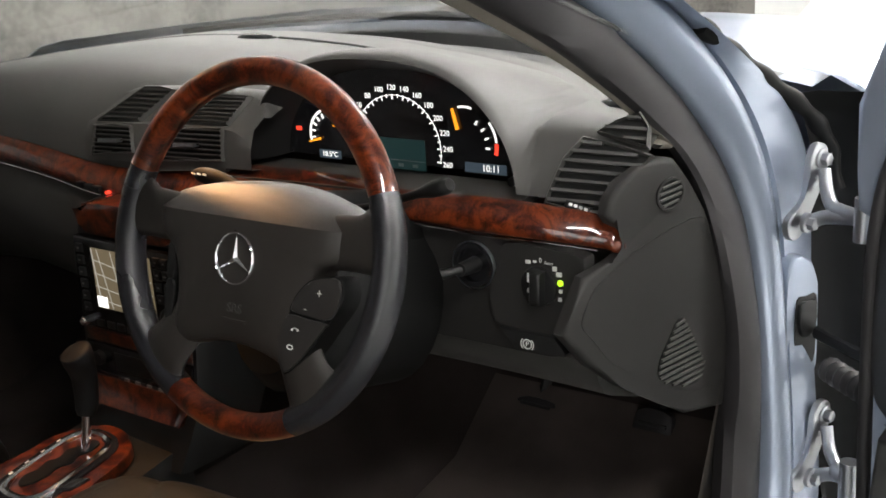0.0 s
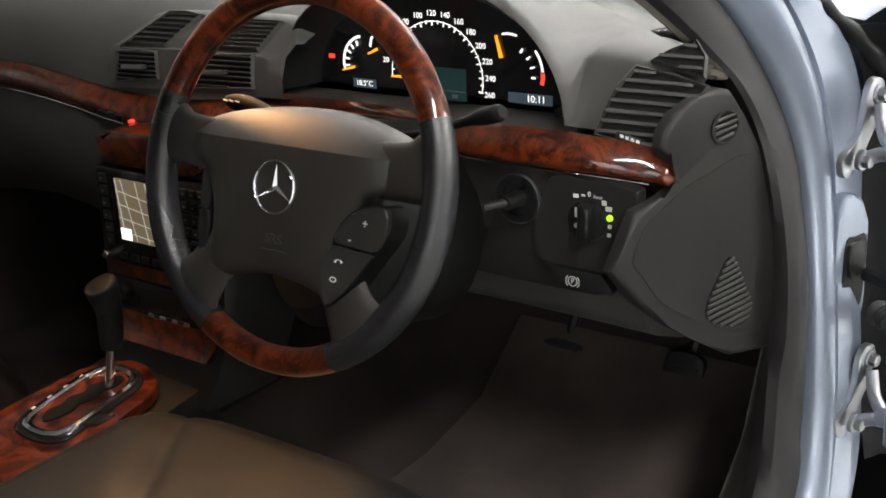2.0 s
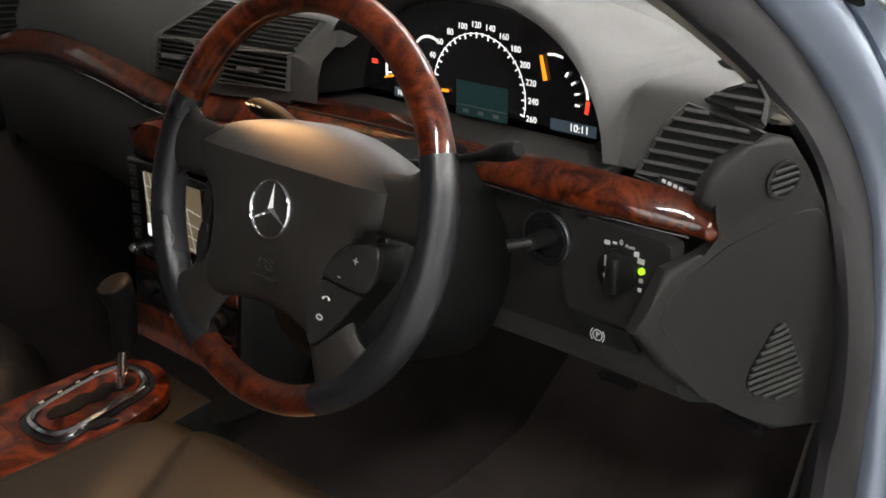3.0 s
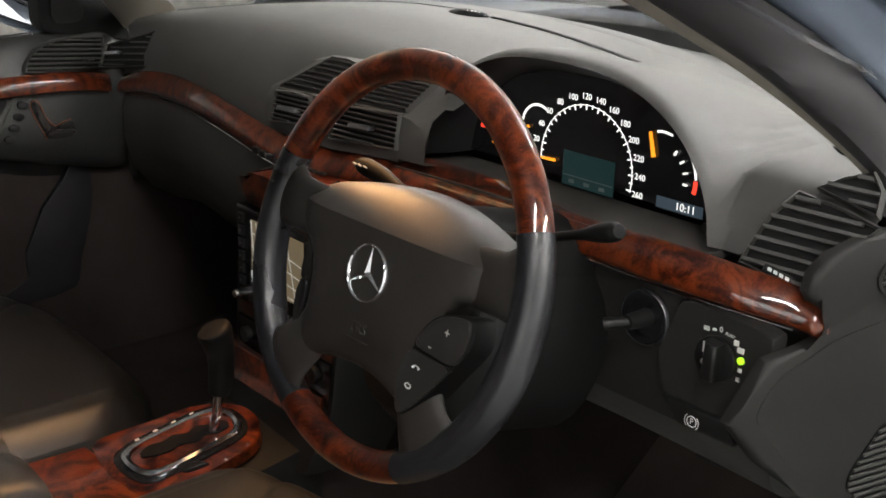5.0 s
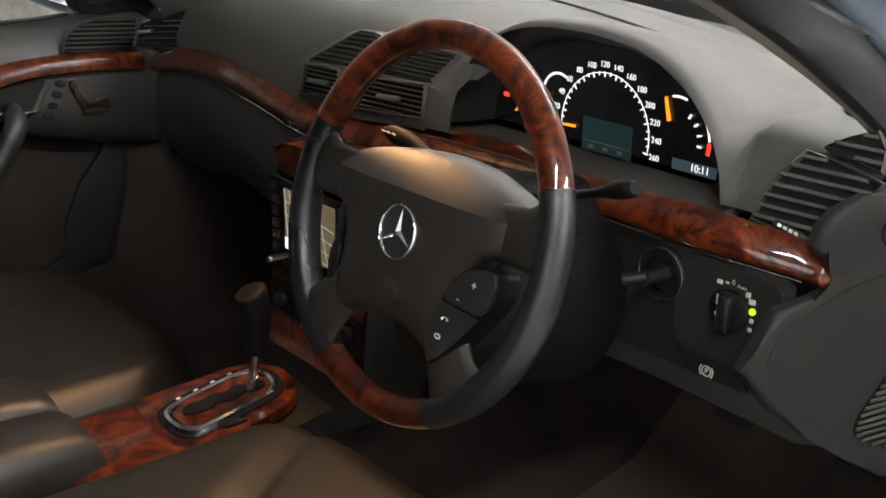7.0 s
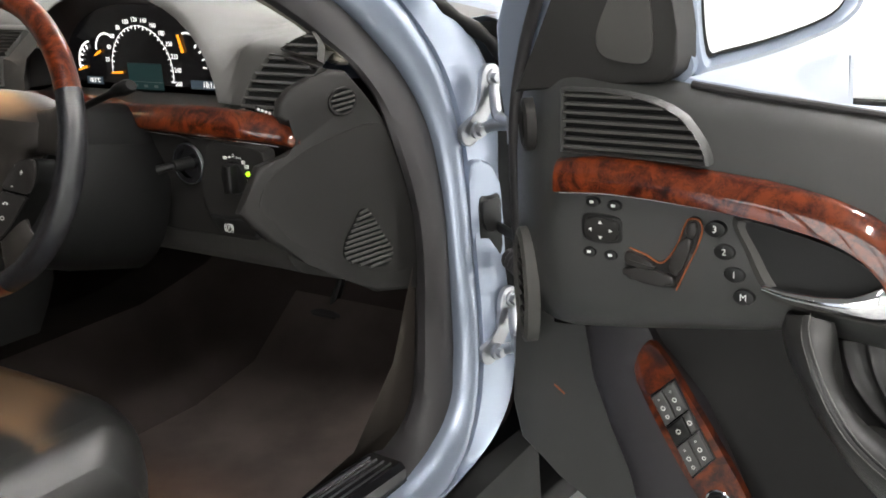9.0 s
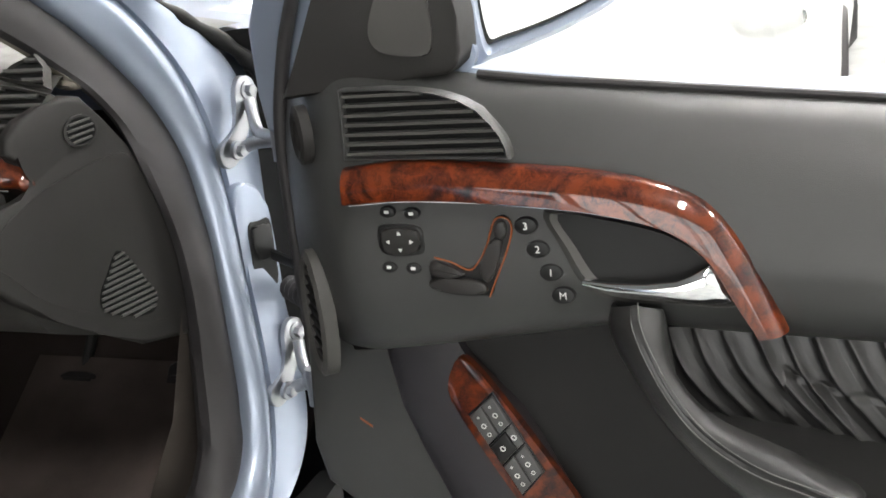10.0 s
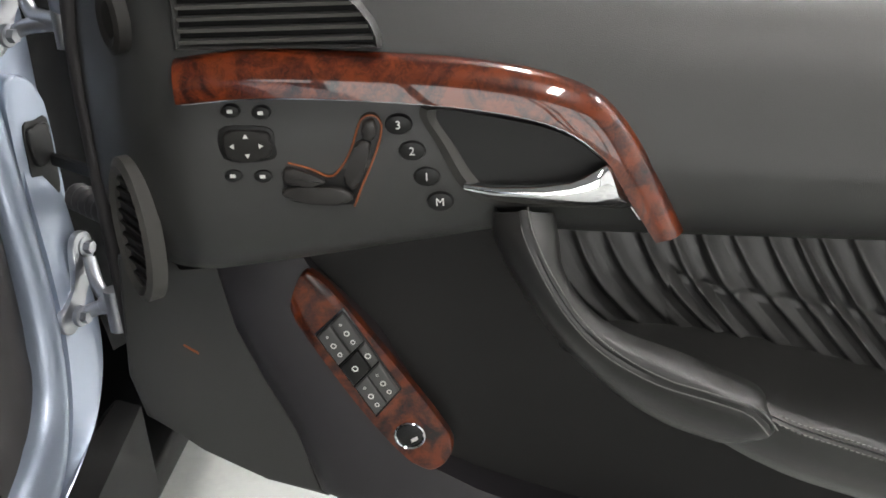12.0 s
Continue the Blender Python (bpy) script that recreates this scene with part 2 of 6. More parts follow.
def lerp_table(table, x):
    """Values at x from rows (x, a, b, ...), smoothly joined."""
    table = sorted(table)
    if x <= table[0][0]:
        return table[0][1:]
    for lo, hi in zip(table, table[1:]):
        if x <= hi[0]:
            f = (x - lo[0]) / (hi[0] - lo[0])
            return tuple(a + (b - a) * f for a, b in zip(lo[1:], hi[1:]))
    return table[-1][1:]


# ---- the garage ----
def slab(name, lo, hi, mat, label, category):
    bm = bmesh.new()
    box(bm, lo, hi)
    return solid(name, bm, mat, label, category, kind="structure")


slab("ground", (-5.2, -6.2, -0.2), (6.2, 9.4, 0.0), CONCRETE, "pale grey concrete garage floor", "floor")
slab("wall_west", (-4.4, -6.0, 0.0), (-4.2, 9.2, 3.4), STONE, "rough grey stone garage wall with dark blotches", "wall")
slab("wall_north", (-4.2, 9.0, 0.0), (-2.4, 9.2, 3.4), STONE, "rough grey stone end wall", "wall")
slab("wall_north_white", (-2.4, 9.0, 0.0), (5.0, 9.2, 3.4), WHITE_WALL, "white painted end wall", "wall")
slab("wall_east", (5.0, -6.0, 0.0), (5.2, 9.2, 3.4), WHITE_WALL, "white painted garage wall", "wall")
slab("wall_south_west", (-4.2, -5.2, 0.0), (-2.3, -5.0, 3.4), GREY_WALL, "dark grey back wall", "wall")
slab("wall_south_east", (4.7, -5.2, 0.0), (5.0, -5.0, 3.4), GREY_WALL, "dark grey back wall beside the entrance", "wall")
slab("wall_south_top", (-2.3, -5.2, 2.7), (4.7, -5.0, 3.4), GREY_WALL, "dark grey back wall over the entrance", "wall")
slab("backdrop", (-3.6, -6.15, 0.0), (5.0, -6.1, 3.4), DAYLIGHT, "bright daylight outside the garage entrance", "daylight")
entrance = tagged(new("window_1"), "garage entrance with white frame posts, open to daylight", "entrance", kind="structure")
for x in (-2.28, -1.35, -0.58, 0.2, 0.82, 2.1, 2.3, 3.45, 4.68):
    bm = bmesh.new()
    box(bm, (x - 0.04, -5.18, 0.0), (x + 0.04, -5.06, 2.7), bevel=0.01)
    part("window_frame", bm, GREY_WALL, entrance)
slab("ceiling", (-4.4, -5.2, 3.4), (5.2, 9.2, 3.5), CEILING, "grey garage ceiling", "ceiling")


def ceiling_light(x, y, along):
    """A long tube fitting: white tray and glowing diffuser."""
    lamp = thing("ceiling_light", (x, y, 3.4), "long white fluorescent ceiling light, switched on", "lamp", "ceiling lights of the garage")
    w, l = (0.9, 0.15) if along == "x" else (0.15, 0.9)
    bm = bmesh.new()
    box(bm, (x - w, y - l, 3.34), (x + w, y + l, 3.4), bevel=0.01)
    part("tray", bm, WHITE_WALL, lamp)
    bm = bmesh.new()
    box(bm, (x - w + 0.03, y - l + 0.03, 3.315), (x + w - 0.03, y + l - 0.03, 3.338), bevel=0.005)
    part("diffuser", bm, LAMP, lamp, "glowing white diffuser")


for lx, ly, along in ((2.6, -1.6, "y"), (4.3, 1.2, "y"), (4.4, 3.2, "y"), (2.0, 2.2, "y"), (-3.75, 3.9, "y"), (0.7, 3.2, "x"), (-1.2, 3.4, "x"), (0.2, 4.2, "x"), (2.6, 5.3, "x"), (3.0, 8.2, "x")):
    ceiling_light(lx, ly, along)

# ---- a white car parked in front ----
def road_wheel(car, x, y, s):
    bm = bmesh.new()
    m = axes((x, y, 0.31), (0, 1, 0), (0, 0, 1), (s, 0, 0))
    ring_plate(bm, circle(0, 0, 0.31, 36), circle(0, 0, 0.20, 36), -0.10, 0.115, m)
    tyre = part("wheel", bm, RUBBER, car, "black tyre with a silver rim")
    bm = bmesh.new()
    plate(bm, circle(0, 0, 0.205, 30), -0.05, 0.09, m, 0.01)
    part("rim", bm, STEEL, tyre, "silver wheel rim")


def parked_car(cx, y0):
    car = thing("parked_car", (cx, y0 + 2.2, 0.0), "white car parked nose to nose on the garage floor", "car")
    rows = []
    for q in np.linspace(-1, 1, 17):
        x, d = cx + 0.9 * q, y0 + 0.22 * abs(q) ** 4
        e = 0.10 * abs(q) ** 6
        rows.append([(x, d + 0.10, 0.24), (x, d, 0.32), (x, d - 0.02, 0.50), (x, d + 0.02, 0.64 - e), (x, d + 0.10, 0.74 - e), (x, d + 0.9, 0.95 - e), (x, d + 1.25, 1.0 - e), (cx + 0.78 * q, d + 2.0, 1.40 - e), (cx + 0.78 * q, d + 3.2, 1.42 - e), (x, d + 3.9, 1.02 - e), (x, y0 + 4.4 - 0.15 * abs(q) ** 4, 0.95 - e), (x, y0 + 4.45 - 0.2 * abs(q) ** 4, 0.30)])
    bm = bmesh.new()
    loft(bm, rows, caps=True)
    part("body", bm, WHITE_PAINT, car, "glossy white car body", sharp=35)
    bm = bmesh.new()
    thick_sheet(bm, [[(cx + 0.74 * q, y0 + 1.33 + 0.1 * q * q, 1.045), (cx + 0.68 * q, y0 + 1.92 + 0.1 * q * q, 1.375)] for q in np.linspace(-1, 1, 9)], (0, -0.012, 0.012))
    part("windscreen", bm, DARK_GLASS, car, "dark windscreen glass")
    bm = bmesh.new()
    box(bm, (cx - 0.55, y0 - 0.028, 0.34), (cx + 0.55, y0 + 0.02, 0.44), bevel=0.015)
    part("grille", bm, PLASTIC_BLACK, car, "black lower grille")
    for s in (-1, 1):
        bm = bmesh.new()
        ellipsoid(bm, (cx + 0.66 * s, y0 + 0.10, 0.64), (0.15, 0.08, 0.07))
        part("headlight", bm, GLASS, car, "clear headlight")
        for yy in (0.85, 3.55):
            road_wheel(car, cx + 0.80 * s, y0 + yy, s)


parked_car(0.58, 3.2)

# ---- the car's body ----
body = thing("saloon_car", (0, 0.6, 0.3), "silver-blue saloon car body standing on the garage floor", "car")

SEAL_IN = [(0.53, -0.40, 1.36), (0.555, -0.12, 1.275), (0.595, 0.122, 1.162), (0.625, 0.212, 1.109), (0.655, 0.293, 1.048), (0.68, 0.333, 1.008), (0.70, 0.354, 0.981), (0.717, 0.387, 0.928), (0.735, 0.395, 0.866), (0.742, 0.415, 0.789), (0.747, 0.421, 0.729), (0.750, 0.417, 0.663), (0.742, 0.42, 0.616), (0.745, 0.403, 0.514), (0.745, 0.385, 0.455), (0.745, 0.33, 0.411), (0.745, 0.2, 0.400), (0.745, -0.5, 0.395)]
SEAL_OUT = [(0.58, -0.38, 1.375), (0.61, -0.05, 1.275), (0.645, 0.25, 1.152), (0.665, 0.312, 1.105), (0.688, 0.378, 1.047), (0.706, 0.431, 0.986), (0.722, 0.475, 0.922), (0.74, 0.486, 0.856), (0.75, 0.487, 0.797), (0.762, 0.479, 0.742), (0.772, 0.465, 0.688), (0.775, 0.462, 0.609), (0.777, 0.46, 0.495), (0.785, 0.447, 0.463), (0.79, 0.417, 0.418), (0.795, 0.361, 0.396), (0.80, 0.2, 0.385), (0.80, -0.5, 0.38)]
METAL = [(0.63, -0.30, 1.40), (0.655, 0.05, 1.29), (0.69, 0.371, 1.143), (0.705, 0.40, 1.11), (0.722, 0.431, 1.074), (0.748, 0.479, 1.001), (0.762, 0.509, 0.927), (0.772, 0.515, 0.853), (0.782, 0.511, 0.765), (0.785, 0.508, 0.72), (0.787, 0.506, 0.69), (0.80, 0.491, 0.636), (0.807, 0.488, 0.558), (0.812, 0.475, 0.46), (0.825, 0.415, 0.377), (0.83, 0.371, 0.345), (0.835, 0.2, 0.335), (0.835, -0.5, 0.33)]
EDGE = [(0.66, -0.35, 1.41), (0.69, 0.0, 1.3), (0.72, 0.341, 1.146), (0.73, 0.375, 1.125), (0.734, 0.411, 1.103), (0.752, 0.544, 1.027), (0.774, 0.607, 0.968), (0.782, 0.618, 0.915), (0.789, 0.592, 0.835), (0.795, 0.573, 0.762), (0.800, 0.560, 0.719), (0.811, 0.552, 0.665), (0.815, 0.560, 0.6), (0.822, 0.568, 0.5), (0.832, 0.55, 0.411), (0.838, 0.434, 0.372), (0.846, 0.2, 0.352), (0.846, -0.5, 0.348)]


def between(a, b, f, lift=(0, 0, 0)):
    return [tuple(p + (q - p) * f + d for p, q, d in zip(u, v, lift)) for u, v in zip(a, b)]


def strip(bm, curves, steps=8):
    loft(bm, list(zip(*[catmull(c, steps) for c in curves])))


def even(curve, count=80, rounds=10):
    """The curve cut at even steps and faired."""
    pts = catmull(curve, 8)
    run = [0.0]
    for p, q in zip(pts, pts[1:]):
        run.append(run[-1] + (q - p).length)
    at = np.linspace(0, run[-1], count)
    out = np.stack([np.interp(at, run, [p[i] for p in pts]) for i in range(3)], axis=1)
    for _ in range(rounds):
        out[1:-1] = 0.25 * out[:-2] + 0.5 * out[1:-1] + 0.25 * out[2:]
    return [tuple(float(v) for v in p) for p in out]


RIM_A, RIM_B, RIM_C = even(SEAL_OUT), even(METAL), even(EDGE)
bm = bmesh.new()
strip(bm, [between(RIM_A, RIM_B, 0.0, (-0.010, 0.004, 0)), between(RIM_A, RIM_B, 0.10, (0.006, -0.006, 0)), between(RIM_A, RIM_B, 0.3, (0.012, -0.009, 0)), between(RIM_A, RIM_B, 0.7, (0.013, -0.009, 0)), between(RIM_A, RIM_B, 0.9, (0.008, -0.006, 0)), between(RIM_A, RIM_B, 0.98, (0.0, 0.0, 0)), between(RIM_B, RIM_C, 0.04, (-0.006, 0.005, 0)), between(RIM_B, RIM_C, 0.10, (0.001, 0.001, 0)), between(RIM_B, RIM_C, 0.5, (0.004, 0.0, 0)), between(RIM_B, RIM_C, 0.92, (0.003, 0, 0)), RIM_C, between(RIM_C, RIM_C, 0, (-0.02, 0.02, -0.01))], 2)
part("door_frame", bm, PAINT, body, "silver-blue painted door aperture", sharp=50)
# raised plate that carries the door check
CHECK = axes((0.798, 0.541, 0.705), Vector((0.385, 0.923, 0)).normalized(), (0, 0, 1))
bm = bmesh.new()
plate(bm, smooth2([(-0.030, -0.105), (-0.036, 0.0), (-0.034, 0.090), (-0.012, 0.105), (0.016, 0.080), (0.022, 0.0), (0.020, -0.070), (-0.006, -0.112)], 4), -0.03, 0.006, CHECK, 0.005, 3)
part("check_plate", bm, PAINT, body, "raised painted plate of the door check")
bm = bmesh.new()
strip(bm, [between(SEAL_IN, SEAL_OUT, 0.0, (-0.02, 0.02, -0.005)), SEAL_IN, between(SEAL_IN, SEAL_OUT, 0.2, (0.008, -0.012, 0.0)), between(SEAL_IN, SEAL_OUT, 0.45, (0.012, -0.015, 0.0)), between(SEAL_IN, SEAL_OUT, 0.75, (0.010, -0.012, 0.0)), between(SEAL_IN, SEAL_OUT, 0.95, (0.003, -0.004, 0)), between(SEAL_IN, SEAL_OUT, 1.0, (-0.006, 0.008, -0.003))], 6)
part("door_seal", bm, RUBBER, body, "thick dark rubber door seal")
TRIM_OUT = SEAL_IN[:7]
TRIM = [(0.49, -0.38, 1.355), (0.515, -0.10, 1.265), (0.557, 0.14, 1.157), (0.595, 0.24, 1.100), (0.628, 0.325, 1.045), (0.655, 0.365, 1.000), (0.672, 0.376, 0.978)]
bm = bmesh.new()
strip(bm, [between(TRIM, TRIM, 0, (-0.004, 0.03, 0.0)), TRIM, between(TRIM, TRIM_OUT, 0.5, (0.002, -0.008, -0.002)), TRIM_OUT, between(TRIM_OUT, TRIM_OUT, 0, (0.004, 0.012, -0.002))], 6)
ellipsoid(bm, (0.680, 0.366, 0.985), (0.024, 0.018, 0.011))
part("pillar_trim", bm, TRIM_LIGHT, body, "light grey cloth windscreen pillar trim")
# black sheet standing in for the shade between the pillar and the wing
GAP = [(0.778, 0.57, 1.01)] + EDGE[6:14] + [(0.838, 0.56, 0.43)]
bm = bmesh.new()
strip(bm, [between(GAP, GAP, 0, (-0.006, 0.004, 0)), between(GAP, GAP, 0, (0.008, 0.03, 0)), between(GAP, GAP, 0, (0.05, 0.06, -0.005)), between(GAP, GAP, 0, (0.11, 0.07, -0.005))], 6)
part("gap_shade", bm, DEEP_BLACK, body, "black sheet standing in for shade behind the hinges")
# the far windscreen pillar and its trim
bm = bmesh.new()
far = [[(-x - 0.17, y - 0.01, z - 0.02) for x, y, z in c] for c in (between(TRIM, TRIM, 0, (-0.02, 0.05, 0.0)), TRIM, TRIM_OUT, between(TRIM_OUT, TRIM_OUT, 0, (0.09, 0.0, 0)))]
strip(bm, far)
part("pillar_trim", bm, TRIM_LIGHT, body, "light grey cloth windscreen pillar trim")

# floor, footwell walls and bulkhead
bm = bmesh.new()
rows = []
for x in np.linspace(-0.92, 0.76, 27):
    tunnel = 0.20 * math.exp(-((x + 0.02) / 0.13) ** 4)
    rows.append([(x, -1.2, 0.30 + tunnel), (x, -0.2, 0.30 + tunnel), (x, 0.45, 0.30 + tunnel), (x, 0.62, 0.33 + tunnel), (x, 0.85, 0.52 + 0.5 * tunnel), (x, 0.92, 0.66), (x, 0.93, 0.85)])
loft(bm, rows)
part("floor_carpet", bm, CARPET_SHADED, body, "brown-grey carpet with footwell shade in its colour")
bm = bmesh.new()
loft(bm, [[(0.735, 0.45, 0.72), (0.735, 0.40, 0.62), (0.733, 0.36, 0.53), (0.72, 0.27, 0.42), (0.715, 0.1, 0.39)], [(0.715, 0.55, 0.72), (0.71, 0.52, 0.62), (0.70, 0.50, 0.52), (0.69, 0.42, 0.40), (0.68, 0.1, 0.36)], [(0.70, 0.92, 0.72), (0.70, 0.92, 0.62), (0.69, 0.88, 0.5), (0.68, 0.6, 0.33), (0.67, 0.1, 0.30)]])
part("kick_panel", bm, KICK, body, "grey felt footwell side panel")
bm = bmesh.new()
loft(bm, [[(-0.935, 0.95, 0.95), (-0.935, 0.95, 0.5), (-0.91, 0.95, 0.29)], [(-0.945, 0.30, 0.90), (-0.945, 0.30, 0.5), (-0.91, 0.30, 0.29)], [(-0.98, 0.25, 0.80), (-0.96, 0.22, 0.45), (-0.91, 0.2, 0.29)], [(-1.02, -1.2, 0.45), (-0.96, -1.2, 0.40), (-0.91, -1.2, 0.29)]])
part("kick_panel", bm, CARPET_SHADED, body, "carpeted footwell side with shade in its colour")
# sill with its step plate
bm = bmesh.new()
thick_sheet(bm, [[(0.66, y, 0.30), (0.67, y, 0.365), (0.70, y, 0.378), (0.76, y, 0.378), (0.785, y, 0.36)] for y in (0.36, 0.0, -1.1)], (0, 0, -0.04))
part("sill_cover", bm, PLASTIC_BLACK, body, "black plastic sill cover")
bm = bmesh.new()
thick_sheet(bm, [[(0.728, y, 0.398), (0.735, y, 0.4145), (0.742, y, 0.418), (0.795, y, 0.416), (0.803, y, 0.408)] for y in (0.285, 0.28, 0.0, -1.1)], (0, 0, -0.03))
step = part("step_plate", bm, GLOSS_BLACK, body, "black step plate with bright lines")
for k in range(4):
    bm = bmesh.new()
    tube(bm, [(0.749 + 0.013 * k, 0.27, 0.4185), (0.749 + 0.013 * k, -0.6, 0.4185)], 0.0016, sides=6)
    part("step_strip", bm, STEEL, step, "narrow bright step strip")
bm = bmesh.new()
thick_sheet(bm, [[(0.815, 0.58, 0.345), (0.850, 0.575, 0.338), (0.856, 0.57, 0.20)], [(0.82, 0.35, 0.345), (0.866, 0.35, 0.335), (0.868, 0.35, 0.20)], [(0.825, -1.2, 0.345), (0.872, -1.2, 0.335), (0.872, -1.2, 0.20)]], (-0.02, 0, -0.02))
part("rocker_seal", bm, DEEP_BLACK, body, "black rubber strip along the sill")
bm = bmesh.new()
thick_sheet(bm, [[(0.60, y, 0.22), (0.845, y, 0.20), (0.848, y, 0.29)] for y in (0.57, -1.3)], (-0.02, 0, 0.0))
part("rocker", bm, DEEP_BLACK, body, "black rocker underside")

# front wing beyond the hinges, with dark gap
bm = bmesh.new()
rows = []
for z, x in ((0.28, 0.895), (0.45, 0.92), (0.65, 0.935), (0.82, 0.93), (0.93, 0.90), (0.99, 0.86), (1.02, 0.80), (1.035, 0.72)):
    rows.append([(x - 0.012, 0.655, z), (x, 0.66, z), (x + 0.005, 1.0, z - 0.005), (x + 0.004, 1.5, z - 0.02), (x - 0.04, 2.1, z - 0.06)])
loft(bm, rows)
part("front_wing", bm, PAINT, body, "silver-blue painted front wing")
bm = bmesh.new()
loft(bm, [[(-x - 0.12, y, z) for x, y, z in row] for row in rows])
part("front_wing", bm, PAINT, body, "silver-blue painted front wing")
bm = bmesh.new()
thick_sheet(bm, [[(x, 2.30 - 0.25 * x * x, 0.86 - 0.10 * x * x), (x, 2.42 - 0.3 * x * x, 0.74), (x, 2.46 - 0.35 * x * x, 0.45), (x, 2.40 - 0.35 * x * x, 0.24)] for x in np.linspace(-1.0, 0.88, 13)], (0, -0.04, 0))
part("front_bumper", bm, PAINT, body, "silver-blue painted nose and bumper")
bm = bmesh.new()
box(bm, (-0.96, -1.90, 0.16), (0.84, 2.2, 0.21), bevel=0.01)
part("underbody", bm, DEEP_BLACK, body, "black underbody")
for s in (-1, 1):
    for y in (1.45, -1.5):
        road_wheel(body, 0.835 * s - 0.06, y, s)
# bonnet and cowl
bm = bmesh.new()
loft(bm, [[(x, 0.88 - 0.28 * x * x, 1.03 - 0.07 * x * x), (x, 1.1, 1.035 - 0.05 * x * x), (x, 1.6, 1.0 - 0.06 * x * x), (x, 2.3, 0.86 - 0.10 * x * x)] for x in np.linspace(-0.86, 0.74, 15)])
part("bonnet", bm, PAINT, body, "silver-blue painted bonnet")
bm = bmesh.new()
loft(bm, [[(x, 0.53 - 0.42 * x * x, 1.035 - 0.14 * x * x + 0.018 * x), (x, 0.74 - 0.34 * x * x, 1.035 - 0.12 * x * x + 0.01 * x), (x, 0.76 - 0.34 * x * x, 1.055 - 0.12 * x * x + 0.01 * x), (x, 0.90 - 0.28 * x * x, 1.045 - 0.09 * x * x)] for x in np.linspace(-0.87, 0.688, 19)])
part("cowl", bm, PLASTIC_BLACK, body, "black cowl under the windscreen")
for x0, x1, yy in ((-0.1, 0.56, 0.83), (-0.58, 0.06, 0.86)):
    bm = bmesh.new()
    tube(bm, [(x0 + (x1 - x0) * k / 8, yy - 0.25 * (x0 + (x1 - x0) * k / 8) ** 2, 1.075 - 0.09 * (x0 + (x1 - x0) * k / 8) ** 2) for k in range(9)], 0.007, sides=6)
    part("wiper", bm, PLASTIC_BLACK, body, "black windscreen wiper")
# windscreen
bm = bmesh.new()
thick_sheet(bm, [[(x, 0.76 - 0.36 * x * x, 1.05 - 0.12 * x * x + 0.012 * x), (x * 0.97, 0.42 - 0.33 * x * x, 1.17 - 0.09 * x * x), (x * 0.93, 0.08 - 0.3 * x * x, 1.285 - 0.08 * x * x), (x * 0.88, -0.25 - 0.25 * x * x, 1.375 - 0.07 * x * x)] for x in np.linspace(-0.88, 0.69, 17)], (0, 0.003, 0.004))
screen = part("windscreen", bm, GLASS, body, "clear windscreen glass")
screen.visible_shadow = False
# roof, far side above the belt, unseen rear panels that keep light out
bm = bmesh.new()
thick_sheet(bm, [[(x, y, 1.41 - 0.13 * x * x - 0.02 * (y + 0.8) ** 2) for y in np.linspace(-0.28, -1.9, 8)] for x in np.linspace(-0.76, 0.62, 12)], (0, 0, 0.04))
part("roof", bm, HEADLINER, body, "pale cloth headliner under the roof")
bm = bmesh.new()
box(bm, (-0.92, -1.95, 0.3), (0.80, -1.9, 1.36))
part("rear_closure", bm, PLASTIC_DIM, body, "unseen dark panel that closes the cabin's rear to light")
# Unseen windowless panels added to block light from behind the cabin.
for s, o in ((-1, -0.12), (1, 0.0)):
    bm = bmesh.new()
    thick_sheet(bm, [[(s * 0.86 + o, y, 0.22), (s * 0.90 + o, y, 0.55), (s * 0.87 + o, y, 0.92), (s * 0.66 + o, y, 1.37), (s * 0.58 + o, y, 1.38)] for y in (-0.86, -1.4, -1.92)], (-0.05 * s, 0, 0))
    part("side_closure", bm, PAINT, body, "unseen silver-blue panel that keeps light off the cabin")
bm = bmesh.new()
thick_sheet(bm, [[(-0.84, 0.10, 1.155), (-0.81, -0.12, 1.25), (-0.78, -0.4, 1.345), (-0.76, -0.9, 1.37)], [(-0.78, 0.10, 1.165), (-0.76, -0.12, 1.265), (-0.74, -0.4, 1.36), (-0.72, -0.9, 1.39)]], (0, 0.02, 0.03))
part("roof_rail", bm, HEADLINER, body, "pale roof rail over the passenger door")
bm = bmesh.new()
box(bm, (-0.12, 0.058, 1.246), (0.03, 0.088, 1.256), bevel=0.003)
part("dome_lamp", bm, DOME, body, "warm glowing dome lamp")
reading_lamp((0.02, 0.115, 1.235), (0.26, -0.26, 0.55), 25.0, (1.0, 0.52, 0.21), 84)
reading_lamp((-0.09, 0.072, 1.240), (-0.42, -0.38, 0.55), 12.0, (1.0, 0.52, 0.21), 62)


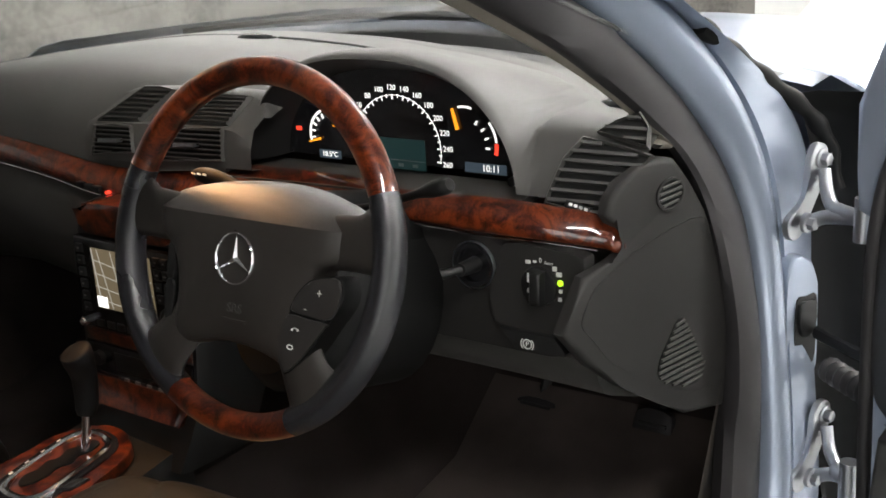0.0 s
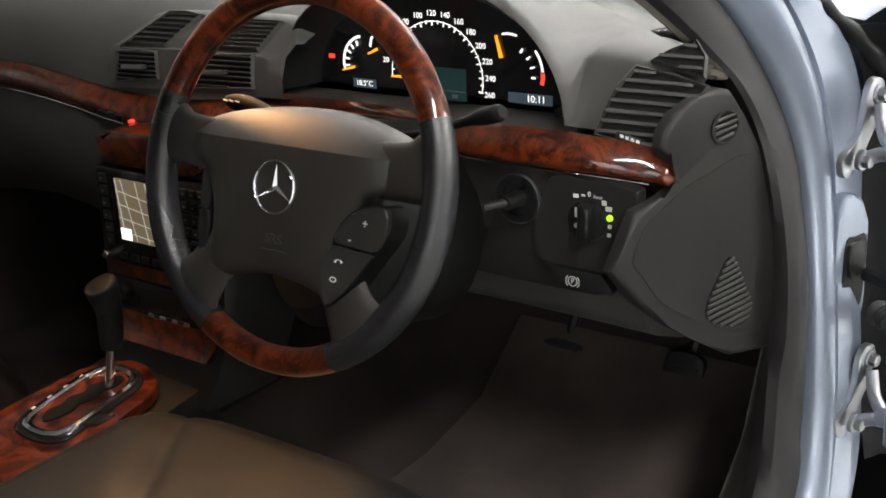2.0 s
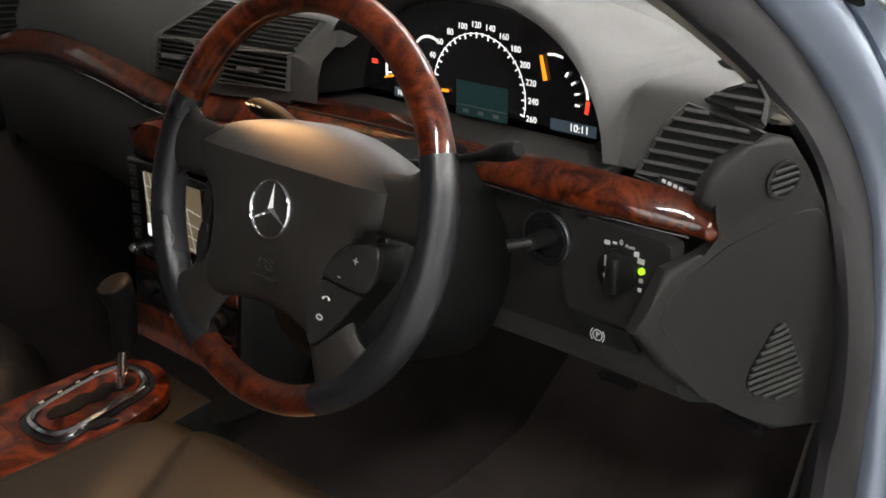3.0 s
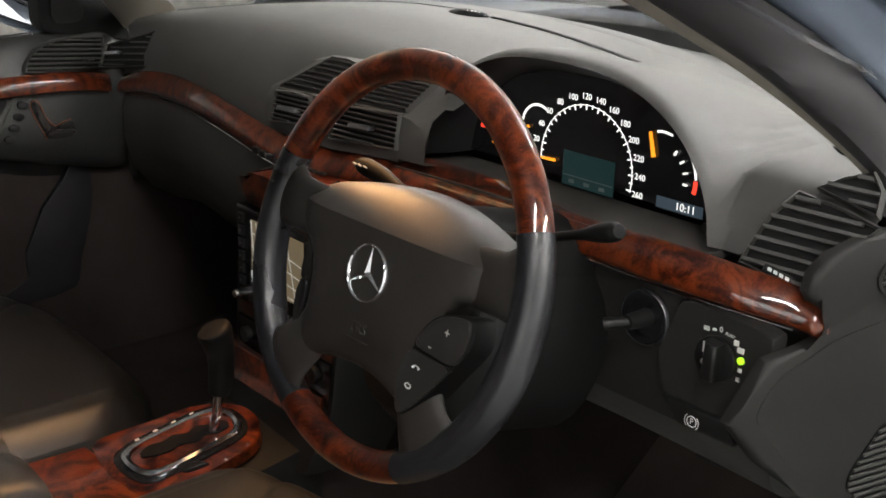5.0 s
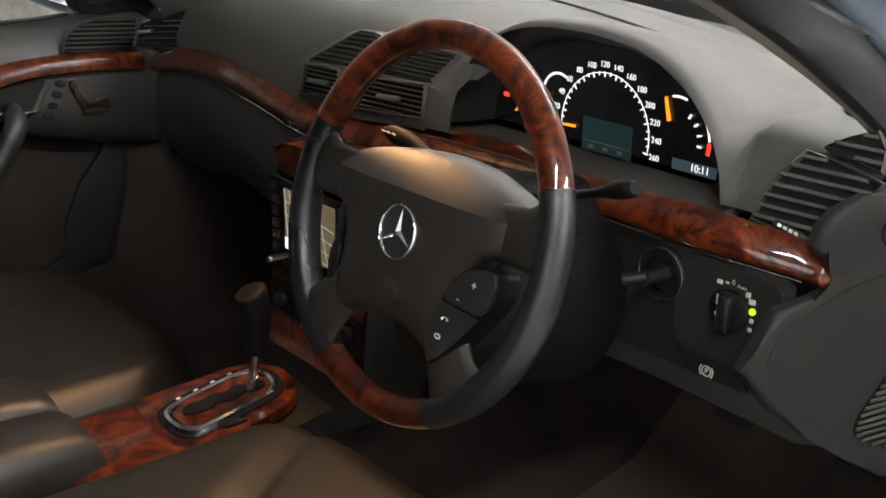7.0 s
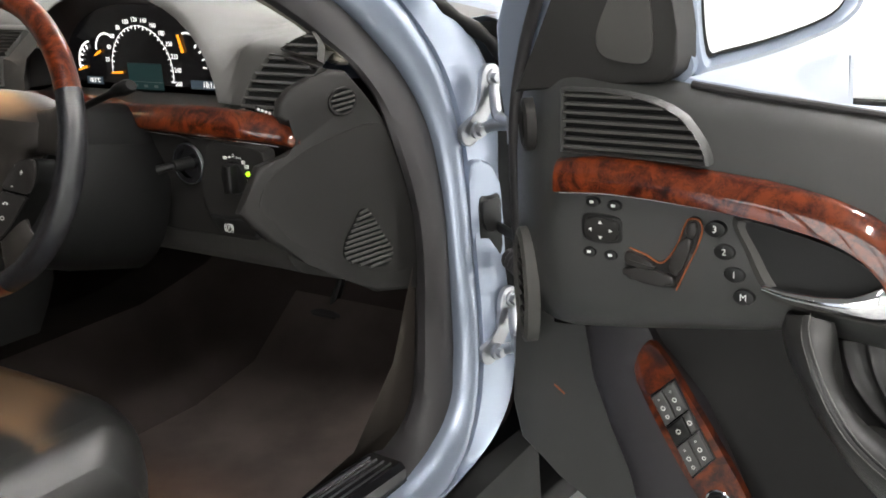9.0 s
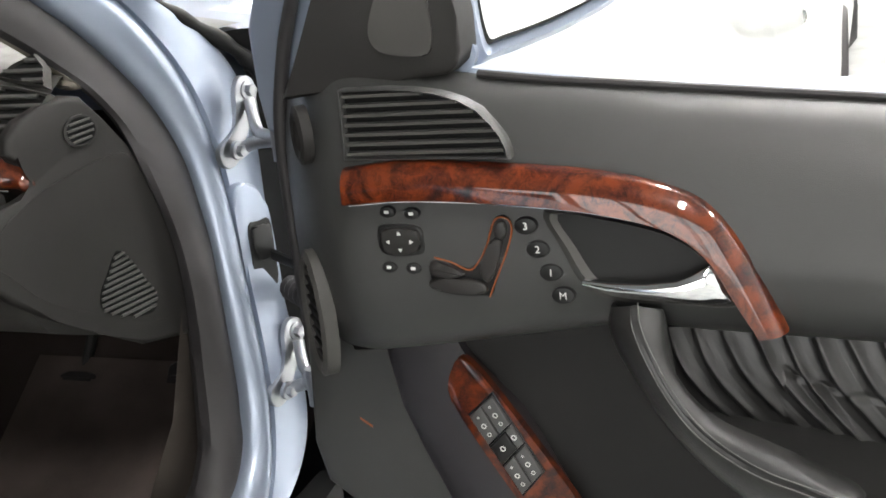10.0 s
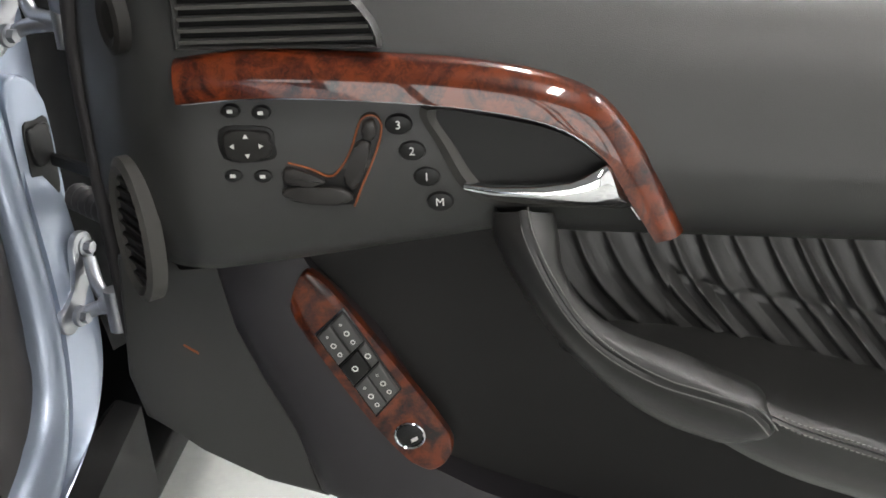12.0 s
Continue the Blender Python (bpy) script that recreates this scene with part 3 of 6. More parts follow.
def hinge(x, y, z):
    """A two-bolt steel door hinge: foot on the pillar, curved arm and pin to the door."""
    h = part("door_hinge", hinge_foot(x, y, z), STEEL, body, "bare steel door hinge")
    for dy, dz in ((0.0, 0.0), (-0.046, -0.072)):
        bm = bmesh.new()
        m = axes((x + 0.006, y + dy, z + dz), Vector((0.25, 0.968, 0)), (0, 0, 1))
        plate(bm, circle(0, 0, 0.013, 20), 0, 0.006, m)
        plate(bm, circle(0, 0, 0.0085, 6), 0.006, 0.015, m, 0.001)
        part("bolt", bm, STEEL, h)
    bm = bmesh.new()
    tube(bm, catmull([(x + 0.015, y - 0.008, z - 0.012), (x + 0.024, y - 0.020, z - 0.040), (x + 0.038, y - 0.034, z - 0.054), (0.866, y - 0.046, z - 0.058), (0.890, y - 0.056, z - 0.060)], 6), [0.0085] * 13 + [0.0105] * 12, sides=10)
    tube(bm, catmull([(x + 0.015, y - 0.040, z - 0.070), (x + 0.030, y - 0.040, z - 0.064), (0.866, y - 0.046, z - 0.060)], 6), 0.009, sides=10)
    part("arm", bm, STEEL, h)
    bm = bmesh.new()
    tube(bm, [(0.882, y - 0.058, z - 0.084), (0.882, y - 0.058, z - 0.030)], 0.012, sides=14)
    part("pin", bm, STEEL, h)


def hinge_foot(x, y, z):
    bm = bmesh.new()
    m = axes((x, y, z), Vector((0.25, 0.968, 0)), (0, 0, 1))
    plate(bm, smooth2([(0.016, 0.012), (-0.006, 0.020), (-0.020, 0.004), (-0.030, -0.045), (-0.064, -0.066), (-0.062, -0.090), (-0.040, -0.094), (-0.012, -0.058), (0.014, -0.020)], 4), 0, 0.009, m, 0.003)
    return bm


hinge(0.802, 0.552, 0.933)
hinge(0.822, 0.545, 0.588)
# door check strap in its slot
bm = bmesh.new()
SLOT = axes((0.8022, 0.5375, 0.705), Vector((0.385, 0.923, 0)), (0, 0, 1))
plate(bm, smooth2([(-0.019, -0.046), (-0.020, 0.0), (-0.018, 0.046), (0.0, 0.048), (0.019, 0.046), (0.020, 0.0), (0.018, -0.046), (0.0, -0.048)], 3), -0.01, 0.0022, SLOT, 0.001)
slot = part("check_slot", bm, PLASTIC_BLACK, body, "black slot of the door check strap")
bm = bmesh.new()
plate(bm, smooth2([(-0.015, 0.008), (-0.016, 0.040), (0.0, 0.042), (0.016, 0.040), (0.014, 0.008), (0.008, -0.006), (-0.008, -0.006)], 3), 0.001, 0.007, SLOT, 0.003)
part("roller", bm, PLASTIC_BLACK, slot)
bm = bmesh.new()
tube(bm, [(0.815, 0.545, 0.702), (0.87, 0.51, 0.700), (0.985, 0.44, 0.698)], 0.009, sides=8, squash=(0.6, 1))
part("strap", bm, PLASTIC_BLACK, slot)
bm = bmesh.new()
tube(bm, catmull([(0.712, 0.400, 1.114), (0.728, 0.460, 1.076), (0.750, 0.535, 1.028), (0.778, 0.590, 0.984), (0.800, 0.612, 0.94), (0.812, 0.612, 0.88)], 6), [0.011 + 0.002 * math.sin(1.3 * k) for k in range(31)], sides=9)
part("corner_seal", bm, DEEP_BLACK, body, "creased black rubber seal by the hinge")
# rubber boot of the wiring between pillar and door
bm = bmesh.new()
tube(bm, [(0.832 + 0.003 * k, 0.545 - 0.0025 * k, 0.655) for k in range(26)], [0.013 + 0.005 * abs(math.sin(0.8 * k)) for k in range(26)], sides=12)
part("cable_boot", bm, RUBBER, body, "ribbed black rubber cable boot")

# ---- the dashboard ----
dash = thing("dashboard", (0.0, 0.3, 0.7), "dark grey moulded dashboard with a burl wood strip, under the windscreen", "dashboard")
WOOD_LINE = [(-0.842, 0.288, 0.889, 0.850), (-0.71, 0.265, 0.917, 0.876), (-0.537, 0.235, 0.937, 0.895), (-0.367, 0.200, 0.943, 0.901), (-0.25, 0.183, 0.938, 0.897), (-0.134, 0.175, 0.928, 0.885), (-0.019, 0.178, 0.926, 0.883), (0.096, 0.192, 0.932, 0.892), (0.269, 0.205, 0.931, 0.895), (0.417, 0.208, 0.930, 0.896), (0.53, 0.211, 0.932, 0.893), (0.605, 0.222, 0.927, 0.890), (0.661, 0.250, 0.915, 0.880), (0.677, 0.254, 0.907, 0.876), (0.687, 0.264, 0.898, 0.880)]
STATIONS = [tuple(p) for p in catmull(WOOD_LINE, 8)]


def crest(x):
    q = 0.6 + (x - 0.6) * 0.866
    back = 0.06 * min(1.0, max(0.0, (0.65 - x) / 0.2))
    return 0.56 - 0.5 * q * q + back, 1.055 - 0.15 * q * q + 0.018 * q + 0.02 * min(1.0, max(0.0, (0.2 - x) / 0.5))


def arch(x):
    """Height of the instrument hood's lip, or None beside it."""
    q = abs((x - 0.340) / 0.217)
    return 0.933 + 0.158 * (1 - q ** 2.6) ** 0.5 if q < 1 else None


def plain_profile(x):
    """The pad's section from the wood strip to the crest, without the hood."""
    yw, zt, zb = lerp_table(STATIONS, x)
    yc, zc = crest(x)
    dz = zc - zt
    if x > 0.45:
        row = []
        for k, z in enumerate((zt, zt + 0.25 * dz, zt + 0.52 * dz, zt + 0.80 * dz, zt + 0.95 * dz)):
            row.append((0.2725 + 0.28 * (x - 0.643) + 0.41 * (z - 0.918) + (0.0, 0.0, 0.0, 0.003, 0.02)[k], z))
        last = row[-1][0]
        return row + [(0.5 * (last + max(yc, last + 0.06)), zc - 0.002), (max(yc, last + 0.06), zc)]
    return [(yw + 0.006, zt), (yw + 0.010, zt + 0.25 * dz), (yw + 0.016 + 0.03 * (yc - yw), zt + 0.52 * dz), (yw + 0.16 * (yc - yw), zt + 0.80 * dz), (yw + 0.30 * (yc - yw), zt + 0.92 * dz), (yw + 0.55 * (yc - yw), zt + 0.985 * dz), (yc, zc)]


rows = []
xs = sorted({round(s[0], 4) for s in STATIONS} | {round(float(v), 4) for v in np.concatenate([np.linspace(0.1232, 0.18, 14), np.linspace(0.50, 0.5568, 14)])})
for x in xs:
    yc, zc = crest(x)
    top = arch(x)
    prof = plain_profile(x)
    row = [(x, y, z) for y, z in prof]
    if top is not None:
        f = max(0.0, (top - 0.933) / 0.158)
        hood = [(0.236, top - 0.004), (0.240, top + 0.001), (0.252, top + 0.002 + 0.003 * f), (0.29, top + 0.003 * f), (0.34, top - 0.010 * f), (0.41, top - 0.028 * f), (prof[-1][0], zc)]
        row = []
        for k, (y, z) in enumerate(hood):
            low = float(np.interp(y, [p[0] for p in prof], [p[1] for p in prof])) if y > prof[0][0] else prof[0][1]
            row.append((x, y, z if k < 2 else max(z, low)))
    yc = row[-1][1]
    row += [(x, yc + 0.006, zc - 0.006), (x, yc + 0.02, zc - 0.004), (x, yc + 0.10, zc - 0.016)]
    rows.append(row)
bm = bmesh.new()
loft(bm, rows)
part("top_pad", bm, PLASTIC, dash, "soft dark grey dashboard top pad", sharp=60)
# hood lining, shelf and strip
bm = bmesh.new()
inner = []
for x in np.concatenate([np.linspace(0.1235, 0.17, 10), np.linspace(0.18, 0.49, 14), np.linspace(0.50, 0.5565, 10)]):
    top = arch(x) - 0.005
    inner.append([(x, 0.238, top), (0.341 + (x - 0.340) * 0.925, 0.262, 0.932 + (top - 0.93) * 0.915), (0.3418 + (x - 0.340) * 0.852, 0.289, 0.9366 + (top - 0.93) * 0.833)])
loft(bm, inner)
part("hood_lining", bm, PLASTIC_BLACK, dash, "black lining of the instrument hood")
bm = bmesh.new()
thick_sheet(bm, [[(x, lerp_table(STATIONS, x)[0] + 0.004, 0.928), (x, 0.25, 0.929), (x, 0.295, 0.934)] for x in np.linspace(0.11, 0.56, 12)], (0, 0, -0.01))
part("shelf", bm, PLASTIC, dash)
# wood strip, domed, with a bright line below it
bm = bmesh.new()
ws = []
for x, yw, zt, zb in STATIONS:
    h = zt - zb
    deep = max(0.0, 1 - ((x - 0.14) / 0.24) ** 4) if abs(x - 0.14) < 0.24 else 0.0
    ws.append([(x, yw + 0.016 + 0.024 * deep, zt + 0.001 + 0.003 * deep), (x, yw + 0.011 + 0.020 * deep, zt + 0.0005 + 0.003 * deep), (x, yw + 0.004 + 0.006 * deep, zt - 0.07 * h), (x, yw - 0.004, zt - 0.28 * h), (x, yw - 0.0085, zt - 0.45 * h), (x, yw - 0.0105, zt - 0.62 * h), (x, yw - 0.0105, zt - 0.78 * h), (x, yw - 0.008, zt - 0.90 * h), (x, yw - 0.002, zt - 0.985 * h), (x, yw + 0.012, zb - 0.001)])
loft(bm, ws)
bm.faces.new([v for v in bm.verts][-10:])
part("wood_strip", bm, WOOD, dash, "glossy red-brown burl wood strip")
bm = bmesh.new()
tube(bm, [(x, yw - 0.003, zb - 0.0018) for x, yw, zt, zb in STATIONS if x < 0.66], 0.0013, sides=8)
part("trim_line", bm, CHROME, dash, "thin bright line below the wood")
# lower panel: glove box on the passenger side, knee panel in shade-toned plastic before the driver
bm = bmesh.new()
rows, glove = [], []
for x, yw, zt, zb in STATIONS:
    k = min(1, max(0, (x - 0.30) / 0.2))
    if x < 0.30:
        glove.append([(x, yw + 0.004, zb - 0.001), (x, yw - 0.003, zb - 0.03), (x, yw - 0.002, zb - 0.08), (x, yw + 0.012, zb - 0.14), (x, yw + 0.05, zb - 0.19), (x, yw + 0.11, zb - 0.225), (x, yw + 0.25, zb - 0.24), (x, yw + 0.42, zb - 0.22)])
    else:
        b = max(0, x - 0.60)
        rows.append([(x, yw + 0.006, zb - 0.001), (x, 0.217 + b, zb - 0.02), (x, 0.219 + b, 0.82), (x, 0.222 + b, 0.77), (x, 0.232 + b, 0.742), (x, 0.285, 0.712), (x, 0.36, 0.665), (x, 0.52, 0.655)])
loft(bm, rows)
part("lower_panel", bm, PLASTIC_DIM, dash, "lower dashboard panel with shade in its dark grey")
bm = bmesh.new()
loft(bm, glove)
part("glove_box", bm, PLASTIC, dash, "dark grey glove box front")
# knee shelf below the light switch
bm = bmesh.new()
rows = []
for x in np.linspace(0.22, 0.655, 15):
    d = 0.03 * math.sin(math.pi * min(1, max(0, (x - 0.22) / 0.48)))
    rows.append([(x, 0.238, 0.742), (x, 0.236 + 0.2 * d, 0.732), (x, 0.244 + 0.2 * d, 0.714), (x, 0.256 + 0.3 * d, 0.697), (x, 0.272 + 0.3 * d, 0.687), (x, 0.35, 0.655), (x, 0.40, 0.642)])
thick_sheet(bm, rows, (0, 0.01, 0.012))
part("knee_shelf", bm, PLASTIC, dash)
# end cap facing the door
CAP = axes((0.670, 0.196, -0.003), Vector((0.284, 1, 0)).normalized(), (0, 0, 1), Vector((1, -0.284, 0)).normalized())
bm = bmesh.new()
cap_line = [(-0.040, 0.808), (-0.028, 0.828), (-0.004, 0.866), (0.038, 0.873), (0.060, 0.880), (0.064, 0.894), (0.058, 0.908), (0.042, 0.917), (0.034, 0.928), (0.038, 0.946), (0.056, 0.962), (0.090, 0.973), (0.125, 0.979), (0.148, 0.973), (0.172, 0.94), (0.200, 0.90), (0.243, 0.82), (0.258, 0.75), (0.264, 0.68), (0.263, 0.640), (0.252, 0.628), (0.17, 0.643), (0.11, 0.680), (0.052, 0.718), (0.002, 0.758)]
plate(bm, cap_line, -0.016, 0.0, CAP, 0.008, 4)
cap = part("end_cap", bm, PLASTIC_DIM, dash, "end cover with speaker grille, shade in its dark grey")
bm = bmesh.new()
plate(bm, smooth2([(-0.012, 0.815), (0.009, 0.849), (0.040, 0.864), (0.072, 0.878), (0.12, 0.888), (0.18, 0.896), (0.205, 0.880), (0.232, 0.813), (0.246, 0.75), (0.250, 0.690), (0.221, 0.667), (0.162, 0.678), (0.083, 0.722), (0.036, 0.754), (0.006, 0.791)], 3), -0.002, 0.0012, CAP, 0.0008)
part("cover", bm, PLASTIC_DIM, cap, "raised cover panel")
bm = bmesh.new()
ring_plate(bm, circle(0.136, 0.934, 0.0245, 28, 0.80), circle(0.136, 0.934, 0.0205, 28, 0.80), 0.0005, 0.0035, CAP)
part("vent_ring", bm, PLASTIC_DIM, cap)
bm = bmesh.new()
plate(bm, circle(0.136, 0.934, 0.0210, 28, 0.80), 0.0, 0.0014, CAP, 0)
part("vent_hole", bm, DEEP_BLACK, cap)
for k in range(4):
    bm = bmesh.new()
    v = 0.9225 + 0.0072 * k
    w = 0.0205 * math.sqrt(max(0.05, 1 - ((v - 0.934) / 0.0168) ** 2)) - 0.001
    plate(bm, [(0.136 - w, v - 0.0022), (0.136 + w, v + 0.0008), (0.136 + w, v + 0.0036), (0.136 - w, v + 0.0006)], 0.001, 0.0038, CAP, 0.0005, 1)
    part("vent_slat", bm, PLASTIC, cap)
drop_line = smooth2([(0.157, 0.776), (0.188, 0.724), (0.200, 0.699), (0.182, 0.681), (0.122, 0.704), (0.115, 0.726), (0.132, 0.753)], 5)
bm = bmesh.new()
plate(bm, drop_line, 0.0, 0.0025, CAP, 0.001)
part("speaker_backing", bm, DEEP_BLACK, cap, "black speaker backing")
for k in range(12):
    v = 0.688 + 0.0075 * k
    hits = sorted(p[0] + (q[0] - p[0]) * (v - p[1]) / (q[1] - p[1]) for p, q in zip(drop_line, drop_line[1:] + drop_line[:1]) if (p[1] - v) * (q[1] - v) < 0)
    if len(hits) > 1:
        bm = bmesh.new()
        u0, u1 = hits[0] + 0.001, hits[-1] - 0.001
        plate(bm, [(u0, v - 0.003), (u1, v + 0.0005), (u1, v + 0.0040), (u0, v + 0.0005)], 0.001, 0.0045, CAP, 0.0005, 1)
        part("speaker_slat", bm, PLASTIC, cap)


def louvre(name, m, outline, slats, mat_slat, label, tilt=0.0, parent=None, depth=0.004, bar=0.006, trim=None):
    """A louvred vent: black well with the outline, a frame and one slat after another."""
    us, vs = [p[0] for p in outline], [p[1] for p in outline]
    bm = bmesh.new()
    plate(bm, outline, -0.012, 0.001, m, 0.0)
    well = part(name, bm, DEEP_BLACK, parent or dash, label)
    cu, cv = (min(us) + max(us)) / 2, (min(vs) + max(vs)) / 2
    bm = bmesh.new()
    big = [(cu + (p[0] - cu) * 1.04 + math.copysign(0.002, p[0] - cu), cv + (p[1] - cv) * 1.04 + math.copysign(0.002, p[1] - cv)) for p in outline]
    ring_plate(bm, big, outline, -0.01, depth, m)
    part("vent_frame", bm, trim or PLASTIC, well)
    for k in range(slats):
        v = min(vs) + (max(vs) - min(vs)) * (k + 0.6) / slats
        hits = []
        for (a, b), (c, d) in zip(outline, outline[1:] + outline[:1]):
            if (b - v) * (d - v) < 0:
                hits.append(a + (c - a) * (v - b) / (d - b))
        if len(hits) < 2:
            continue
        a, c = min(hits), max(hits)
        bm = bmesh.new()
        t = tilt * (c - a)
        loft(bm, [[(a, v - 0.5 * bar - t, -0.006), (a, v - 0.2 * bar - t, depth * 0.9), (a, v + 0.35 * bar - t, depth), (a, v + 0.5 * bar - t, -0.006)], [(c, v - 0.5 * bar + t, -0.006), (c, v - 0.2 * bar + t, depth * 0.9), (c, v + 0.35 * bar + t, depth), (c, v + 0.5 * bar + t, -0.006)]], m, wrap=True, caps=True)
        part("vent_slat", bm, mat_slat, well)
    return well


# driver's side vents
VENT_R = axes((0.643, 0.262, 0.918), Vector((1, 0.28, 0)).normalized(), Vector((-0.11, 0.38, 0.92)).normalized())
louvre("air_vent", VENT_R, [(-0.054, 0.010), (-0.010, 0.0), (0.027, -0.008), (0.032, 0.020), (0.047, 0.044), (0.060, 0.064), (0.026, 0.075), (-0.014, 0.084), (-0.035, 0.060), (-0.046, 0.034)], 8, PLASTIC_SLAT, "dark grey louvred air vent beside the instruments", -0.03, None, 0.009, 0.0062)
louvre("air_vent", VENT_R, [(0.002, 0.094), (0.031, 0.085), (0.056, 0.078), (0.056, 0.098), (0.045, 0.114), (0.023, 0.105)], 3, PLASTIC_SLAT, "small upper louvred vent", -0.03, None, 0.009, 0.0058)
bm = bmesh.new()
plate(bm, [(-0.033, 0.004), (-0.003, -0.005), (-0.001, 0.004), (-0.031, 0.014)], 0, 0.009, VENT_R, 0.002)
wheel_tab = part("vent_thumbwheel", bm, PLASTIC_BLACK, dash, "small vent control with white marks")
for k in range(4):
    bm = bmesh.new()
    u, v = -0.027 + 0.006 * k, 0.006 - 0.0018 * k
    plate(bm, [(u, v), (u + 0.004, v - 0.001), (u + 0.004, v + 0.0025), (u, v + 0.0035)], 0.008, 0.0094, VENT_R, 0)
    part("mark", bm, PRINT, wheel_tab)
# centre vents: two level ones and two on the slope above
VENT_C = axes((0.000, 0.182, 0.944), Vector((1, 0.12, 0)).normalized() * 1.17, Vector((-0.02, 0.10, 1)).normalized())
VENT_T = axes((0.000, 0.190, 0.989), Vector((1, 0.12, 0)).normalized() * 1.17, Vector((0, 0.62, 0.78)).normalized())
# raised housing that carries the four centre vents
bm = bmesh.new()
rows = []
for u, w in ((-0.118, 0.55), (-0.108, 0.92), (-0.095, 1.0), (0.0, 1.03), (0.10, 1.0), (0.116, 0.95), (0.134, 0.75), (0.140, 0.4)):
    rows.append([VENT_C @ Vector(p) for p in ((u, -0.008, -0.03), (u, -0.006, -0.002 * w), (u, 0.02, 0.001 * w), (u, 0.048 * w, 0.0)) ] + [VENT_T @ Vector(p) for p in ((u, 0.008 * w, -0.002), (u + (0.03 if u < 0 else 0.006), 0.058 * w, -0.003), (u + (0.035 if u < 0 else 0.008), 0.072 * w, -0.012), (u + (0.04 if u < 0 else 0.01), 0.085, -0.04))])
loft(bm, rows)
part("vent_housing", bm, PLASTIC, dash, "raised centre vent housing")
for line in ([(-0.103, 0.003), (-0.070, 0.007), (-0.039, 0.010), (-0.040, 0.044), (-0.068, 0.046), (-0.096, 0.043)], [(0.0, 0.001), (0.05, 0.004), (0.098, 0.007), (0.100, 0.048), (0.055, 0.046), (0.010, 0.042)]):
    v = louvre("air_vent", VENT_C, line, 7, PLASTIC, "dark grey louvred centre vent", 0.0, None, 0.005, 0.0032)
    a, b = line[0][0], line[2][0]
    bm = bmesh.new()
    plate(bm, [((a + b) / 2 - 0.016, 0.021), ((a + b) / 2 + 0.016, 0.022), ((a + b) / 2 + 0.016, 0.027), ((a + b) / 2 - 0.016, 0.026)], 0.0, 0.011, VENT_C, 0.002)
    part("vent_tab", bm, STEEL, v, "bright vent tab")
for line in ([(-0.096, 0.006), (-0.066, 0.008), (-0.034, 0.010), (0.000, 0.056), (-0.022, 0.060), (-0.046, 0.059)], [(0.012, 0.008), (0.055, 0.009), (0.100, 0.010), (0.116, 0.050), (0.07, 0.051), (0.034, 0.048)]):
    louvre("air_vent", VENT_T, line, 7, PLASTIC, "upper louvred centre vent", 0.0, None, 0.004, 0.0030)
# passenger's end vent
VENT_L = axes((-0.789, 0.250, 0.922), Vector((0.95, 0.3, 0)).normalized() * 1.15, Vector((0, 0.30, 0.95)).normalized())
v = louvre("air_vent", VENT_L, [(-0.024, -0.012), (0.03, -0.004), (0.088, 0.006), (0.098, 0.030), (0.115, 0.055), (0.150, 0.088), (0.11, 0.080), (0.065, 0.060), (0.02, 0.042), (-0.020, 0.030)], 8, PLASTIC, "louvred vent at the passenger's end", 0.06, None, 0.006, 0.0035)
bm = bmesh.new()
plate(bm, [(-0.018, 0.010), (0.012, 0.016), (0.012, 0.022), (-0.018, 0.016)], 0.0, 0.010, VENT_L, 0.002)
part("vent_tab", bm, STEEL, v, "bright vent tab")
# light sensor dome and slots on the pad
bm = bmesh.new()
ellipsoid(bm, (-0.140, 0.540, 1.060), (0.048, 0.024, 0.014))
part("sensor_dome", bm, GLOSS_BLACK, dash, "black sensor dome")
bm = bmesh.new()
ellipsoid(bm, (0.597, 0.440, 1.007), (0.040, 0.022, 0.010))
part("speaker_pod", bm, GLOSS_BLACK, dash, "black oval tweeter")
bm = bmesh.new()
tube(bm, [(x, crest(x)[0] - 0.075, crest(x)[1] + 0.0005) for x in np.linspace(-0.09, 0.49, 18)], 0.0055, sides=6, squash=(1, 0.35))
part("demist_slot", bm, PLASTIC_BLACK, dash, "black demister slot")
bm = bmesh.new()
tube(bm, [(x, crest(x)[0] - 0.055, crest(x)[1]) for x in np.linspace(-0.80, -0.19, 16)], 0.003, sides=6, squash=(1, 0.35))
part("demist_slot", bm, PLASTIC_BLACK, dash, "black demister slot")
# switch row on the wood
for k, mat in ((0, PLASTIC_BLACK), (1, PLASTIC_BLACK), (2, PLASTIC_BLACK), (3.2, RED_GLOW), (6.0, PLASTIC_BLACK), (7.0, PLASTIC_BLACK), (8.0, PLASTIC_BLACK)):
    x = -0.156 + 0.019 * k
    yw, zt, zb = lerp_table(STATIONS, x)
    bm = bmesh.new()
    w = 0.004 if mat is RED_GLOW else 0.008
    box(bm, (x - w, yw - 0.017, zb + 0.006), (x + w, yw - 0.006, zb + 0.006 + 1.2 * w), bevel=0.002)
    part("dash_switch", bm, mat, dash, "glowing red hazard switch" if mat is RED_GLOW else "black rocker switch")

